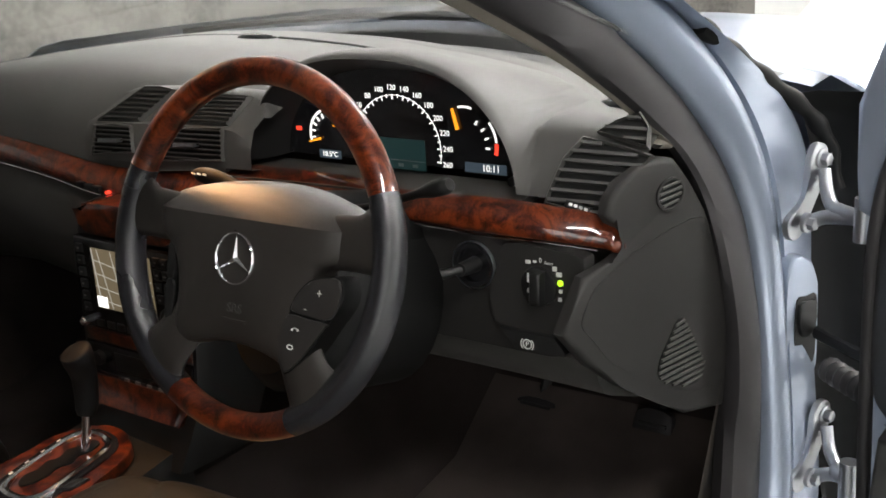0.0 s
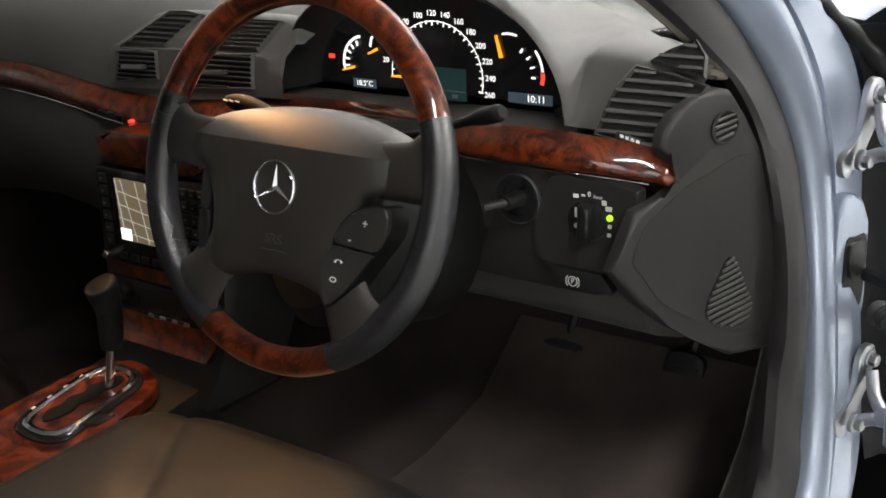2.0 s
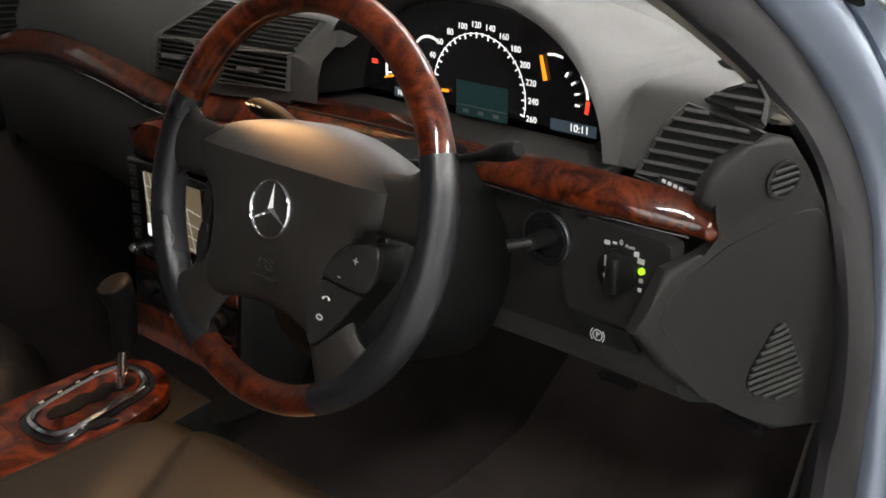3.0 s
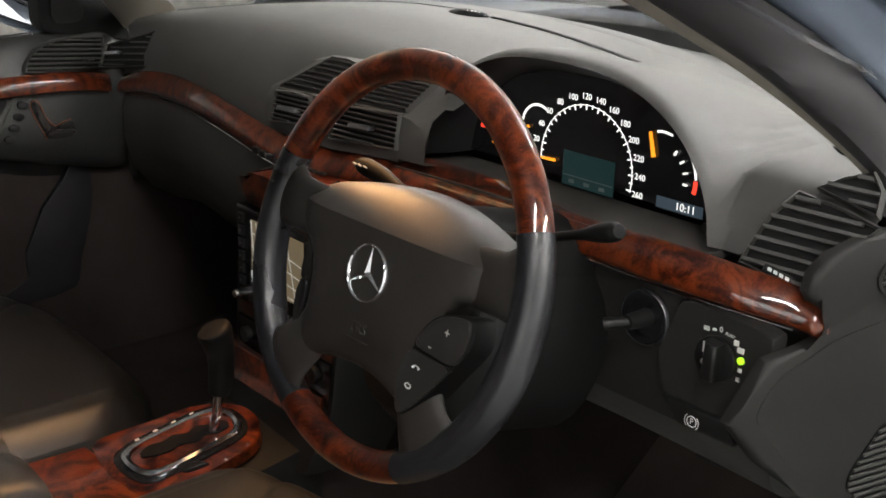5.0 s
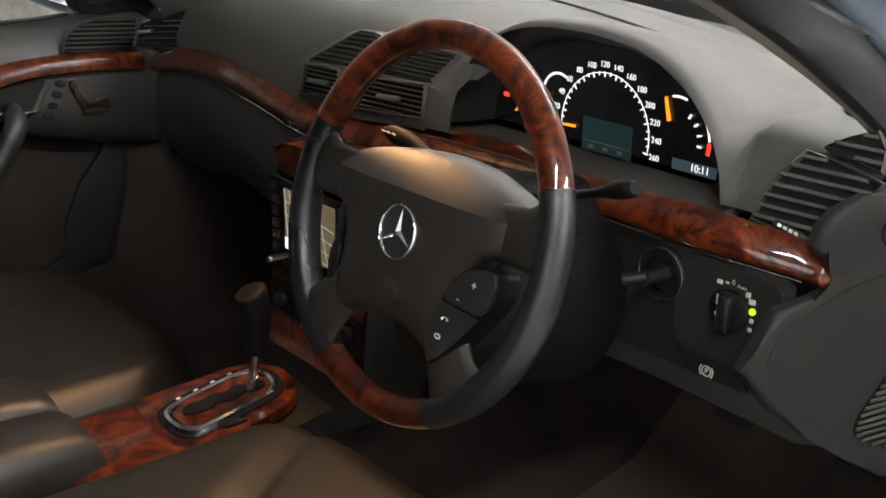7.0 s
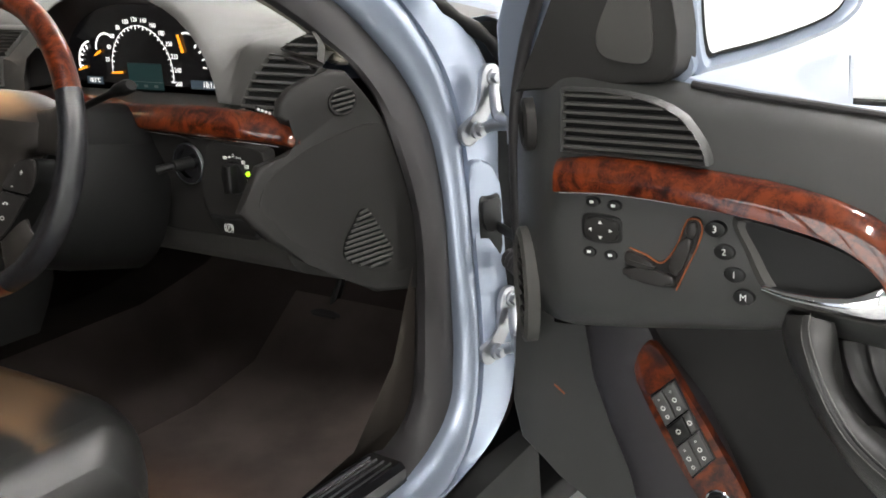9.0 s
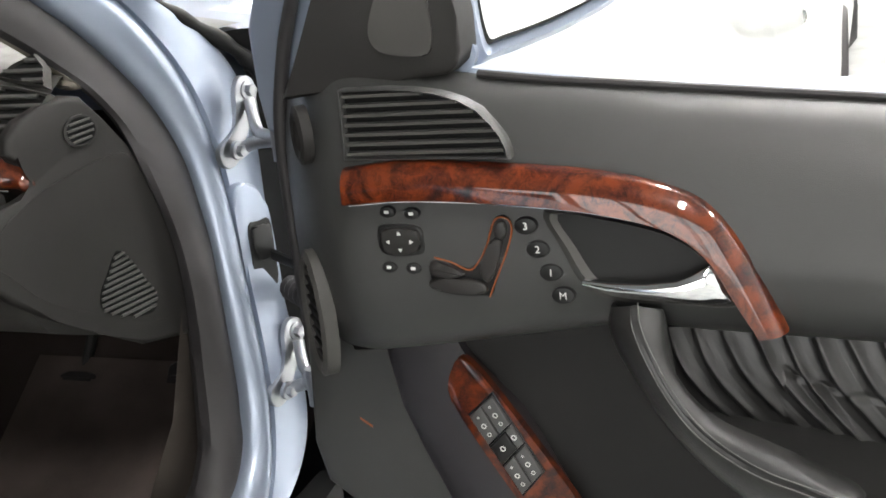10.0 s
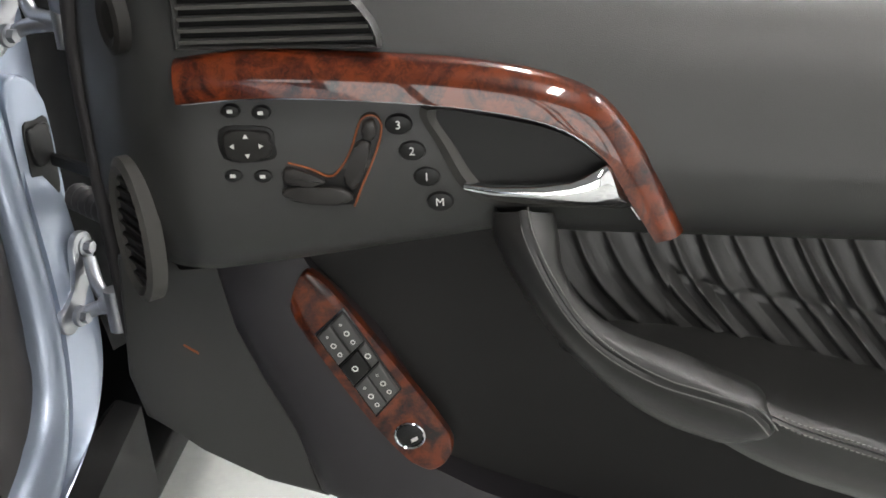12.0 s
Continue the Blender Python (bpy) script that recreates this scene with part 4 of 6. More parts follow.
# knob panel: ignition, light switch, parking brake
FACE = axes((-0.002, 0.214, -0.003), (1, 0, 0), (0, 0, 1), (0, -1, 0))
bm = bmesh.new()
plate(bm, smooth2([(0.558, 0.888), (0.60, 0.888), (0.650, 0.884), (0.660, 0.872), (0.648, 0.82), (0.630, 0.786), (0.59, 0.782), (0.546, 0.785), (0.533, 0.793), (0.533, 0.828), (0.546, 0.865)], 4), -0.02, 0.003, FACE, 0.0012)
knob_panel = part("switch_panel", bm, PLASTIC_DIM, dash, "light switch panel with shade in its dark grey")
bm = bmesh.new()
ring_plate(bm, circle(0.510, 0.854, 0.028), circle(0.510, 0.854, 0.021), 0.0, 0.006, FACE)
lock = part("ignition_ring", bm, GLOSS_BLACK, dash, "black ignition lock")
# Thin grey ring stands in for the highlight round the lock's rim.
bm = bmesh.new()
ring_plate(bm, circle(0.510, 0.854, 0.0300), circle(0.510, 0.854, 0.0288), 0.0, 0.0050, FACE)
part("rim_glint", bm, STEEL, lock, "thin grey ring standing in for the rim highlight")
bm = bmesh.new()
plate(bm, circle(0.510, 0.854, 0.021), -0.01, 0.001, FACE, 0)
part("lock_well", bm, GLOSS_BLACK, lock)
bm = bmesh.new()
tube(bm, [(0.510, 0.214, 0.852), (0.510, 0.180, 0.854)], [0.010, 0.008], sides=16)
tube(bm, [(0.510, 0.184, 0.854), (0.503, 0.176, 0.853), (0.492, 0.167, 0.850)], [0.006, 0.0055, 0.0065], sides=10)
part("key", bm, PLASTIC_BLACK, lock, "black ignition key")
bm = bmesh.new()
plate(bm, circle(0.602, 0.842, 0.0235), 0.003, 0.008, FACE, 0.002)
knob = part("light_knob", bm, PLASTIC_BLACK, knob_panel, "black rotary light switch")
bm = bmesh.new()
plate(bm, [(0.595, 0.822), (0.611, 0.823), (0.612, 0.862), (0.597, 0.864)], 0.008, 0.022, FACE, 0.005, 3)
part("grip", bm, PLASTIC_BLACK, knob)
bm = bmesh.new()
plate(bm, [(0.588, 0.846), (0.5905, 0.846), (0.5905, 0.857), (0.588, 0.857)], 0.008, 0.0088, FACE, 0)
part("mark", bm, PRINT, knob)
bm = bmesh.new()
plate(bm, circle(0.590, 0.836, 0.003, 12), 0.008, 0.0088, FACE, 0)
part("mark", bm, PRINT, knob)
bm = bmesh.new()
plate(bm, circle(0.629, 0.849, 0.0036, 16), 0.003, 0.006, FACE, 0.001)
part("green_light", bm, GREEN_GLOW, knob_panel, "lit green indicator")
for cu, cv, w, h in ((0.629, 0.839, 0.004, 0.004), (0.628, 0.829, 0.004, 0.004), (0.587, 0.869, 0.006, 0.004), (0.596, 0.8705, 0.004, 0.002), (0.6275, 0.859, 0.007, 0.005), (0.622, 0.865, 0.005, 0.005)):
    bm = bmesh.new()
    plate(bm, [(cu - w / 2, cv - h / 2), (cu + w / 2, cv - h / 2), (cu + w / 2, cv + h / 2), (cu - w / 2, cv + h / 2)], 0.003, 0.0046, FACE, 0)
    part("mark", bm, PRINT, knob_panel)
writing("lettering", "0", 0.008, FACE @ Matrix.Translation((0.604, 0.873, 0.0046)), PRINT, knob_panel)
writing("lettering", "Auto", 0.0055, FACE @ Matrix.Translation((0.6145, 0.871, 0.0046)), PRINT, knob_panel)
bm = bmesh.new()
plate(bm, [(0.546, 0.784), (0.622, 0.783), (0.637, 0.765), (0.634, 0.760), (0.568, 0.759)], -0.01, 0.010, FACE, 0.004)
brake = part("parking_brake", bm, PLASTIC_BLACK, dash, "black parking brake release")
BRAKE_M = FACE @ Matrix.Translation((0.586, 0.769, 0.0102))
bm = bmesh.new()
ring_plate(bm, circle(0, 0, 0.0062), circle(0, 0, 0.0052), 0, 0.0006, BRAKE_M)
part("symbol_ring", bm, PRINT, brake)
writing("lettering", "P", 0.009, BRAKE_M @ Matrix.Translation((0, 0, 0.0003)), PRINT, brake)
for s in (-1, 1):
    bm = bmesh.new()
    arc = [(s * 0.0085 * math.cos(a), 0.0085 * math.sin(a), 0.0004) for a in np.linspace(-0.8, 0.8, 9)]
    tube(bm, arc, 0.0005, BRAKE_M, sides=5)
    part("symbol_arc", bm, PRINT, brake)
bm = bmesh.new()
plate(bm, circle(0.529, 0.936, 0.006, 14), -0.004, 0.004, axes((0.002, 0.270, 0.006), (1, 0, 0), (0, 0, 1), (0, -1, 0)), 0.001)
part("reset_button", bm, PLASTIC_BLACK, dash, "small black reset button")

# ---- the instruments ----
cluster = thing("instrument_cluster", (0.335, 0.31, 0.925), "black lit instrument cluster with white dials and orange needles", "instruments")
DIAL_SCALE = 1.048
DIAL = axes((-0.0193, 0.285, -0.0349), (DIAL_SCALE, 0, 0), (0, 0, DIAL_SCALE), (0, -1, 0))
bm = bmesh.new()
face_line = [((0.3418 + (x - 0.340) * 0.861 + 0.0193) / DIAL_SCALE, (0.9376 + (arch(x) - 0.935) * 0.842 + 0.0349) / DIAL_SCALE) for x in np.concatenate([np.linspace(0.1235, 0.17, 8), np.linspace(0.18, 0.49, 16), np.linspace(0.50, 0.5565, 8)])]
plate(bm, face_line, -0.01, 0.0, DIAL, 0)
part("face", bm, GLOSS_BLACK, cluster, "glossy black dial face")
DC, DR = (0.350, 0.955), 0.067


def dial_angle(speed):
    return math.radians(183 - 0.75 * speed)


for speed in range(0, 261, 10):
    a = dial_angle(speed)
    bm = bmesh.new()
    r0, r1, w = DR - (0.006 if speed % 20 == 0 else 0.004), DR, 0.0007
    c, s = math.cos(a), math.sin(a)
    plate(bm, [(DC[0] + r0 * c - w * s, DC[1] + r0 * s + w * c), (DC[0] + r0 * c + w * s, DC[1] + r0 * s - w * c), (DC[0] + r1 * c + w * s, DC[1] + r1 * s - w * c), (DC[0] + r1 * c - w * s, DC[1] + r1 * s + w * c)], 0, 0.0008, DIAL, 0)
    part("tick", bm, WHITE_GLOW, cluster)
    if speed % 20 == 0 and speed:
        writing("numeral", str(speed), 0.0095, DIAL @ Matrix.Translation((DC[0] + (DR + 0.0095) * c, DC[1] + (DR + 0.008) * s, 0.0006)), WHITE_GLOW, cluster)
bm = bmesh.new()
tube(bm, [(DC[0] + (DR - 0.001) * math.cos(a), DC[1] + (DR - 0.001) * math.sin(a), 0.0006) for a in np.linspace(dial_angle(0), dial_angle(260), 50)], 0.0005, DIAL, sides=5)
part("dial_arc", bm, WHITE_GLOW, cluster)


def needle(cu, cv, r0, r1, degrees, width=0.0016, mat=ORANGE_GLOW, name="needle"):
    a = math.radians(degrees)
    c, s = math.cos(a), math.sin(a)
    bm = bmesh.new()
    plate(bm, [(cu + r0 * c - width * s, cv + r0 * s + width * c), (cu + r0 * c + width * s, cv + r0 * s - width * c), (cu + r1 * c + width * 0.6 * s, cv + r1 * s - width * 0.6 * c), (cu + r1 * c - width * 0.6 * s, cv + r1 * s + width * 0.6 * c)], 0.002, 0.004, DIAL, 0)
    part(name, bm, mat, cluster, "orange needle" if mat is ORANGE_GLOW else "")


def gauge_arc(cu, cv, r, a0, a1, width, mat, name="gauge_arc"):
    bm = bmesh.new()
    tube(bm, [(cu + r * math.cos(a), cv + r * math.sin(a), 0.0006) for a in np.radians(np.linspace(a0, a1, 16))], width, DIAL, sides=5, squash=(1, 0.4), up=(0, 0, 1))
    part(name, bm, mat, cluster)


needle(DC[0], DC[1], 0.042, 0.066, 183)
gauge_arc(0.242, 0.963, 0.034, 100, 195, 0.0017, WHITE_GLOW)
for k in range(5):
    needle(0.242, 0.963, 0.024, 0.030, 110 + 19 * k, 0.0009, WHITE_GLOW, "tick")
needle(0.242, 0.963, 0.016, 0.036, 195)
gauge_arc(0.276, 0.985, 0.024, 60, 180, 0.0015, WHITE_GLOW)
needle(0.268, 0.985, 0.004, 0.020, 205)
needle(0.446, 0.975, 0.010, 0.036, 105, 0.0022)
gauge_arc(0.452, 0.980, 0.032, 70, 105, 0.0013, WHITE_GLOW)
gauge_arc(0.452, 0.968, 0.044, 5, 38, 0.0014, WHITE_GLOW)
gauge_arc(0.452, 0.968, 0.044, -14, 3, 0.0026, RED_GLOW, "red_zone")
for k in range(4):
    needle(0.455, 0.968, 0.028, 0.033, -6 + 22 * k, 0.0011, WHITE_GLOW, "tick")
bm = bmesh.new()
plate(bm, [(0.184, 0.967), (0.193, 0.967), (0.193, 0.972), (0.184, 0.972)], 0, 0.001, DIAL, 0)
part("warning_light", bm, RED_GLOW, cluster, "lit red warning light")


def display(u0, u1, v0, v1, mat, label):
    bm = bmesh.new()
    plate(bm, [(u0, v0), (u1, v0), (u1, v1), (u0, v1)], 0, 0.0006, DIAL, 0)
    return part("display", bm, mat, cluster, label)


d = display(0.221, 0.257, 0.933, 0.944, LCD, "small temperature display")
writing("digits", "18.5°C", 0.0095, DIAL @ Matrix.Translation((0.239, 0.9385, 0.0009)), WHITE_GLOW, d)
d = display(0.450, 0.508, 0.934, 0.946, LCD, "small clock display")
writing("digits", "10:11", 0.0115, DIAL @ Matrix.Translation((0.487, 0.940, 0.0009)), WHITE_GLOW, d)
d = display(0.318, 0.392, 0.929, 0.967, LCD_MAIN, "dim green main display")
bm = bmesh.new()
plate(bm, [(0.319, 0.9395), (0.391, 0.9395), (0.391, 0.9405), (0.319, 0.9405)], 0.0004, 0.0009, DIAL, 0)
part("bar", bm, PRINT_DIM, d)
for k in range(3):
    bm = bmesh.new()
    plate(bm, [(0.328 + 0.022 * k, 0.932), (0.336 + 0.022 * k, 0.932), (0.336 + 0.022 * k, 0.936), (0.328 + 0.022 * k, 0.936)], 0.0004, 0.0009, DIAL, 0)
    part("bar", bm, PRINT_DIM, d)

# ---- the steering wheel ----
TILT = radians(15.6)
HUB_AT = (0.3745, -0.0215, 0.920)
WHEEL = axes(HUB_AT, (1, 0, 0), (0, math.sin(TILT), math.cos(TILT)))
wheel = thing("steering_wheel", HUB_AT, "four-spoke steering wheel of burl wood and dark leather", "steering wheel")
RIM = 0.1925


def rim_piece(name, a0, a1, r, mat, label, swell=0.0):
    bm = bmesh.new()
    angles = np.radians(np.linspace(a0, a1, max(12, int(abs(a1 - a0) / 3))))
    pts = [(RIM * math.cos(a), RIM * math.sin(a), 0) for a in angles]
    n = len(pts)
    radii = [r + swell * math.sin(math.pi * k / (n - 1)) for k in range(n)]
    rows = []
    for p, q, a in zip(pts, radii, angles):
        rad = Vector((math.cos(a), math.sin(a), 0))
        rows.append([Vector(p) + rad * (q * math.cos(k * math.tau / 18)) + Vector((0, 0, q * 1.08 * math.sin(k * math.tau / 18))) for k in range(18)])
    loft(bm, rows, WHEEL, wrap=True, caps=True)
    return part(name, bm, mat, wheel, label)


rim_piece("rim_wood", 23, 157, 0.0158, WOOD, "glossy burl wood upper rim")
rim_piece("rim_wood", 243, 297, 0.0158, WOOD, "glossy burl wood lower rim")
grip_r = rim_piece("rim_grip", -63, 23, 0.0161, LEATHER_RIM, "dark leather grip", 0.0014)
grip_l = rim_piece("rim_grip", 157, 243, 0.0161, LEATHER_RIM, "dark leather grip", 0.0014)


def spoke(points, widths, thick, mat):
    """A padded arm from the hub to the rim."""
    path = catmull(points, 6)
    ws = np.interp(np.linspace(0, 1, len(path)), np.linspace(0, 1, len(widths)), widths)
    bm = bmesh.new()
    rows = []
    for i, p in enumerate(path):
        t = (path[min(i + 1, len(path) - 1)] - path[max(i - 1, 0)]).normalized()
        side = Vector((0, 0, 1)).cross(t).normalized()
        rows.append([p + side * (ws[i] * math.cos(a)) + Vector((0, 0, thick * math.sin(a))) for a in np.linspace(0, math.tau, 17)[:-1]])
    loft(bm, rows, WHEEL, wrap=True, caps=True)
    part("spoke", bm, mat, wheel, "dark padded spoke")


for s in (-1, 1):
    spoke([(s * 0.188, 0.030, -0.002), (s * 0.172, 0.028, -0.001), (s * 0.150, 0.024, -0.002), (s * 0.09, 0.02, -0.008)], [0.046, 0.036, 0.029, 0.028], 0.011, HUB)
    spoke([(s * 0.124, -0.148, 0.0), (s * 0.112, -0.132, 0.004), (s * 0.098, -0.114, 0.004), (s * 0.06, -0.06, -0.006)], [0.048, 0.036, 0.030, 0.028], 0.012, HUB)

# hub pad, domed, with its crease
pad_line = [(-0.140, 0.040), (-0.128, 0.053), (-0.095, 0.063), (-0.05, 0.071), (0.0, 0.074), (0.05, 0.071), (0.095, 0.063), (0.128, 0.053), (0.140, 0.040), (0.142, 0.018), (0.132, 0.002), (0.112, -0.010), (0.100, -0.034), (0.096, -0.066), (0.098, -0.098), (0.090, -0.114), (0.070, -0.116), (0.040, -0.108), (0.0, -0.104), (-0.040, -0.108), (-0.070, -0.116), (-0.090, -0.114), (-0.098, -0.098), (-0.096, -0.066), (-0.100, -0.034), (-0.112, -0.010), (-0.132, 0.002), (-0.142, 0.018)]
fine_line = smooth2(pad_line, 5)
bm = bmesh.new()
rows = []
for f, n in [(1.0, -0.016), (1.0, -0.002), (0.992, 0.005)] + [(float(q), float(np.interp(q, [0.01, 0.15, 0.35, 0.55, 0.72, 0.85, 0.93, 0.97], [0.0225, 0.0225, 0.022, 0.021, 0.019, 0.0165, 0.0135, 0.010]))) for q in np.linspace(0.97, 0.01, 34)]:
    rows.append([(p[0] * f, 0.020 + (p[1] - 0.020) * f, n) for p in fine_line])
loft(bm, rows, wrap=True)
CREASE = 0.033
bmesh.ops.bisect_plane(bm, geom=bm.verts[:] + bm.edges[:] + bm.faces[:], dist=1e-6, plane_co=(0, CREASE, 0), plane_no=(0, 1, 0))
for v in bm.verts:
    u, w, n = v.co
    v.co = WHEEL @ Vector((u, w, n - 0.95 * max(0.0, w - CREASE) - 2.4 * max(0.0, abs(u) - 0.085) ** 2))
pad = part("hub_pad", bm, HUB, wheel, "dark brown-grey airbag cover", sharp=24)
# dark joint where the pad meets its side arms
for s in (-1, 1):
    bm = bmesh.new()
    joint = [(s * 0.137, 0.0535), (s * 0.1445, 0.040), (s * 0.1465, 0.018), (s * 0.138, 0.000)]
    tube(bm, [(p.x, p.y, -0.012 - 0.95 * max(0.0, p.y - CREASE)) for p in catmull([(*q, 0) for q in joint], 5)], 0.0022, WHEEL, sides=6)
    part("pad_joint", bm, DEEP_BLACK, wheel)
bm = bmesh.new()
ring_plate(bm, circle(0.003, -0.010, 0.0285, 48), circle(0.003, -0.010, 0.0260, 48), 0.018, 0.0255, WHEEL)
emblem = part("emblem_ring", bm, CHROME, pad, "bright chrome ring badge")
bm = bmesh.new()
for k in range(3):
    a = math.pi / 2 + k * math.tau / 3
    c, s = math.cos(a), math.sin(a)
    w = 0.0042
    tip = Vector((0.003 + 0.0268 * c, -0.010 + 0.0268 * s, 0.0222))
    left = Vector((0.003 - w * s, -0.010 + w * c, 0.0215))
    right = Vector((0.003 + w * s, -0.010 - w * c, 0.0215))
    mid = Vector((0.003, -0.010, 0.0262))
    vs = [bm.verts.new(WHEEL @ q) for q in (tip, left, mid, right)]
    bm.faces.new((vs[0], vs[1], vs[2]))
    bm.faces.new((vs[0], vs[2], vs[3]))
part("emblem_spokes", bm, CHROME, pad, "three chrome spokes", sharp=5)
writing("lettering", "SRS", 0.015, WHEEL @ Matrix.Translation((0.006, -0.064, 0.0208)), PLASTIC, pad, 0.0004)
bm = bmesh.new()
plate(bm, [(-0.010, -0.078), (0.024, -0.078), (0.024, -0.075), (-0.010, -0.075)], 0.019, 0.0212, WHEEL, 0)
part("mark", bm, HUB, pad)
def control_pod(outline, base, buttons, mat):
    bm = bmesh.new()
    mu, mv = (sum(p[i] for p in outline) / len(outline) for i in (0, 1))
    plate(bm, smooth2([(mu + (u - mu) * 0.965, mv + (v - mv) * 0.975) for u, v in outline], 4), -0.012, base, WHEEL, 0.002, 3)
    pod = part("button_pod", bm, DEEP_BLACK, wheel, "dark control pod with white symbols")
    for line in buttons:
        bm = bmesh.new()
        plate(bm, smooth2(line, 4), base - 0.002, base + 0.0028, WHEEL, 0.0022, 3)
        part("button", bm, mat, pod)
    return pod


pod = control_pod([(0.126, -0.012), (0.148, -0.011), (0.152, -0.036), (0.132, -0.067), (0.111, -0.097), (0.086, -0.1205), (0.0755, -0.118), (0.0695, -0.087), (0.074, -0.066), (0.088, -0.036), (0.105, -0.019)], 0.0165,
                  [[(0.126, -0.0145), (0.145, -0.014), (0.148, -0.036), (0.137, -0.055), (0.110, -0.055), (0.085, -0.053), (0.091, -0.038), (0.106, -0.0215)], [(0.084, -0.0575), (0.110, -0.059), (0.134, -0.060), (0.130, -0.067), (0.109, -0.095), (0.087, -0.117), (0.0775, -0.115), (0.0722, -0.087), (0.0765, -0.066)]], POD)
for text, u, v, size in (("+", 0.122, -0.031, 0.013), ("-", 0.105, -0.048, 0.015)):
    writing("symbol", text, size, WHEEL @ Matrix.Translation((u, v, 0.0194)), PRINT, pod)
# handset up and handset down
bm = bmesh.new()
ring_plate(bm, circle(0.089, -0.091, 0.0046, 16, 0.62), circle(0.089, -0.091, 0.0030, 16, 0.5), 0.0188, 0.0198, WHEEL)
part("handset_symbol", bm, PRINT, pod)
bm = bmesh.new()
tube(bm, [(0.094 + 0.0045 * math.cos(q), -0.074 + 0.0036 * math.sin(q), 0.0195) for q in np.linspace(0.3, 2.9, 9)], [0.0014, 0.0013, 0.0007, 0.0006, 0.0006, 0.0006, 0.0007, 0.0013, 0.0014], WHEEL, sides=6)
part("handset_symbol", bm, PRINT, pod)


def narrow(u):
    return -(0.099 + (u - 0.099) * 0.30)


# Left buttons in black plastic: shade is put into their colour.
control_pod([(narrow(u), v) for u, v in ((0.152, 0.0), (0.122, -0.006), (0.103, -0.036), (0.100, -0.072), (0.110, -0.106), (0.122, -0.110), (0.140, -0.080), (0.152, -0.040))], 0.008,
            [[(narrow(u), v) for u, v in ((0.118, -0.009), (0.147, -0.004), (0.149, -0.025), (0.149, -0.046), (0.1055, -0.042))], [(narrow(u), v) for u, v in ((0.1045, -0.054), (0.147, -0.049), (0.149, -0.076), (0.122, -0.104), (0.1055, -0.094))]], PLASTIC_BLACK)
# column behind the wheel with its stalks
column = thing("steering_column", (0.325, 0.16, 0.84), "dark steering column shroud with control stalks", "steering column")
bm = bmesh.new()
tube(bm, [(0, 0.01, -0.025), (0, 0.01, -0.06), (0, 0.015, -0.26)], [0.050, 0.055, 0.060], WHEEL, sides=20, up=(0, 1, 0))
part("shroud", bm, DEEP_BLACK, column, "black column shroud")
bm = bmesh.new()
tube(bm, [(0, -0.060, -0.055), (0, -0.064, -0.070), (0, -0.066, -0.15), (0, -0.060, -0.26)], [0.080, 0.096, 0.104, 0.108], WHEEL, sides=24, up=(0, 1, 0), squash=(0.78, 1.05))
part("lower_shroud", bm, DEEP_BLACK, column, "black lower column cover")
bm = bmesh.new()
tube(bm, catmull([(0.05, 0.05, -0.08), (0.10, 0.058, -0.078), (0.145, 0.072, -0.074), (0.185, 0.085, -0.072), (0.206, 0.092, -0.071)], 5), [0.0060] * 12 + [0.0062, 0.0075, 0.0100, 0.0116, 0.0122, 0.0122, 0.0122, 0.0116, 0.0085], WHEEL, sides=16, squash=(0.75, 1.0))
part("stalk", bm, DEEP_BLACK, column, "black gear-change stalk")
bm = bmesh.new()
tube(bm, catmull([(-0.05, 0.05, -0.09), (-0.12, 0.058, -0.098), (-0.160, 0.066, -0.098), (-0.200, 0.070, -0.097)], 5), [0.006] * 4 + [0.007, 0.008, 0.009, 0.0100, 0.0105, 0.0108, 0.0110, 0.0110, 0.0108, 0.0100, 0.0080, 0.0040], WHEEL, sides=16, squash=(1, 0.75))
s = part("stalk", bm, DEEP_BLACK, column, "black wiper stalk with white marks")
for k in range(3):
    bm = bmesh.new()
    plate(bm, [(-0.196 + 0.010 * k, 0.069), (-0.190 + 0.010 * k, 0.068), (-0.190 + 0.010 * k, 0.0695), (-0.196 + 0.010 * k, 0.0705)], -0.0905, -0.0885, WHEEL, 0)
    part("mark", bm, PRINT, s)

# ---- centre stack ----
stack = thing("centre_stack", (0.05, 0.1, 0.56), "centre stack with map screen, buttons and burl wood trim", "centre console")
ST = axes((0.002, 0.099, -0.0877), (1.1, 0, 0), (0, 0, 1.08), (0, -1, 0))
bm = bmesh.new()
rows = []
for z, w, y in ((0.893, 0.100, 0.170), (0.885, 0.104, 0.125), (0.865, 0.108, 0.102), (0.80, 0.114, 0.096), (0.72, 0.116, 0.090), (0.64, 0.112, 0.085), (0.60, 0.106, 0.070), (0.56, 0.10, 0.05)):
    w, y, z, c = 1.1 * w, y + 0.012, 0.88 + (z - 0.88) * 1.08, 0.002
    rows.append([(c - w - 0.006, y + 0.12, z), (c - w, y + 0.02, z), (c - w + 0.008, y, z), (c + w - 0.008, y, z), (c + w, y + 0.02, z), (c + w + 0.006, y + 0.12, z)])
loft(bm, rows)
# Black plastic here: the shade below the column is put into the colour.
part("stack_body", bm, PLASTIC_BLACK, stack)
bm = bmesh.new()
plate(bm, smooth2([(-0.086, 0.872), (-0.083, 0.896), (-0.070, 0.908), (0.0, 0.911), (0.075, 0.909), (0.092, 0.896), (0.096, 0.872), (0.0, 0.868)], 4), -0.08, 0.0, ST, 0.010, 4)
part("wood_panel", bm, WOOD, stack, "burl wood cover above the screen")
bm = bmesh.new()
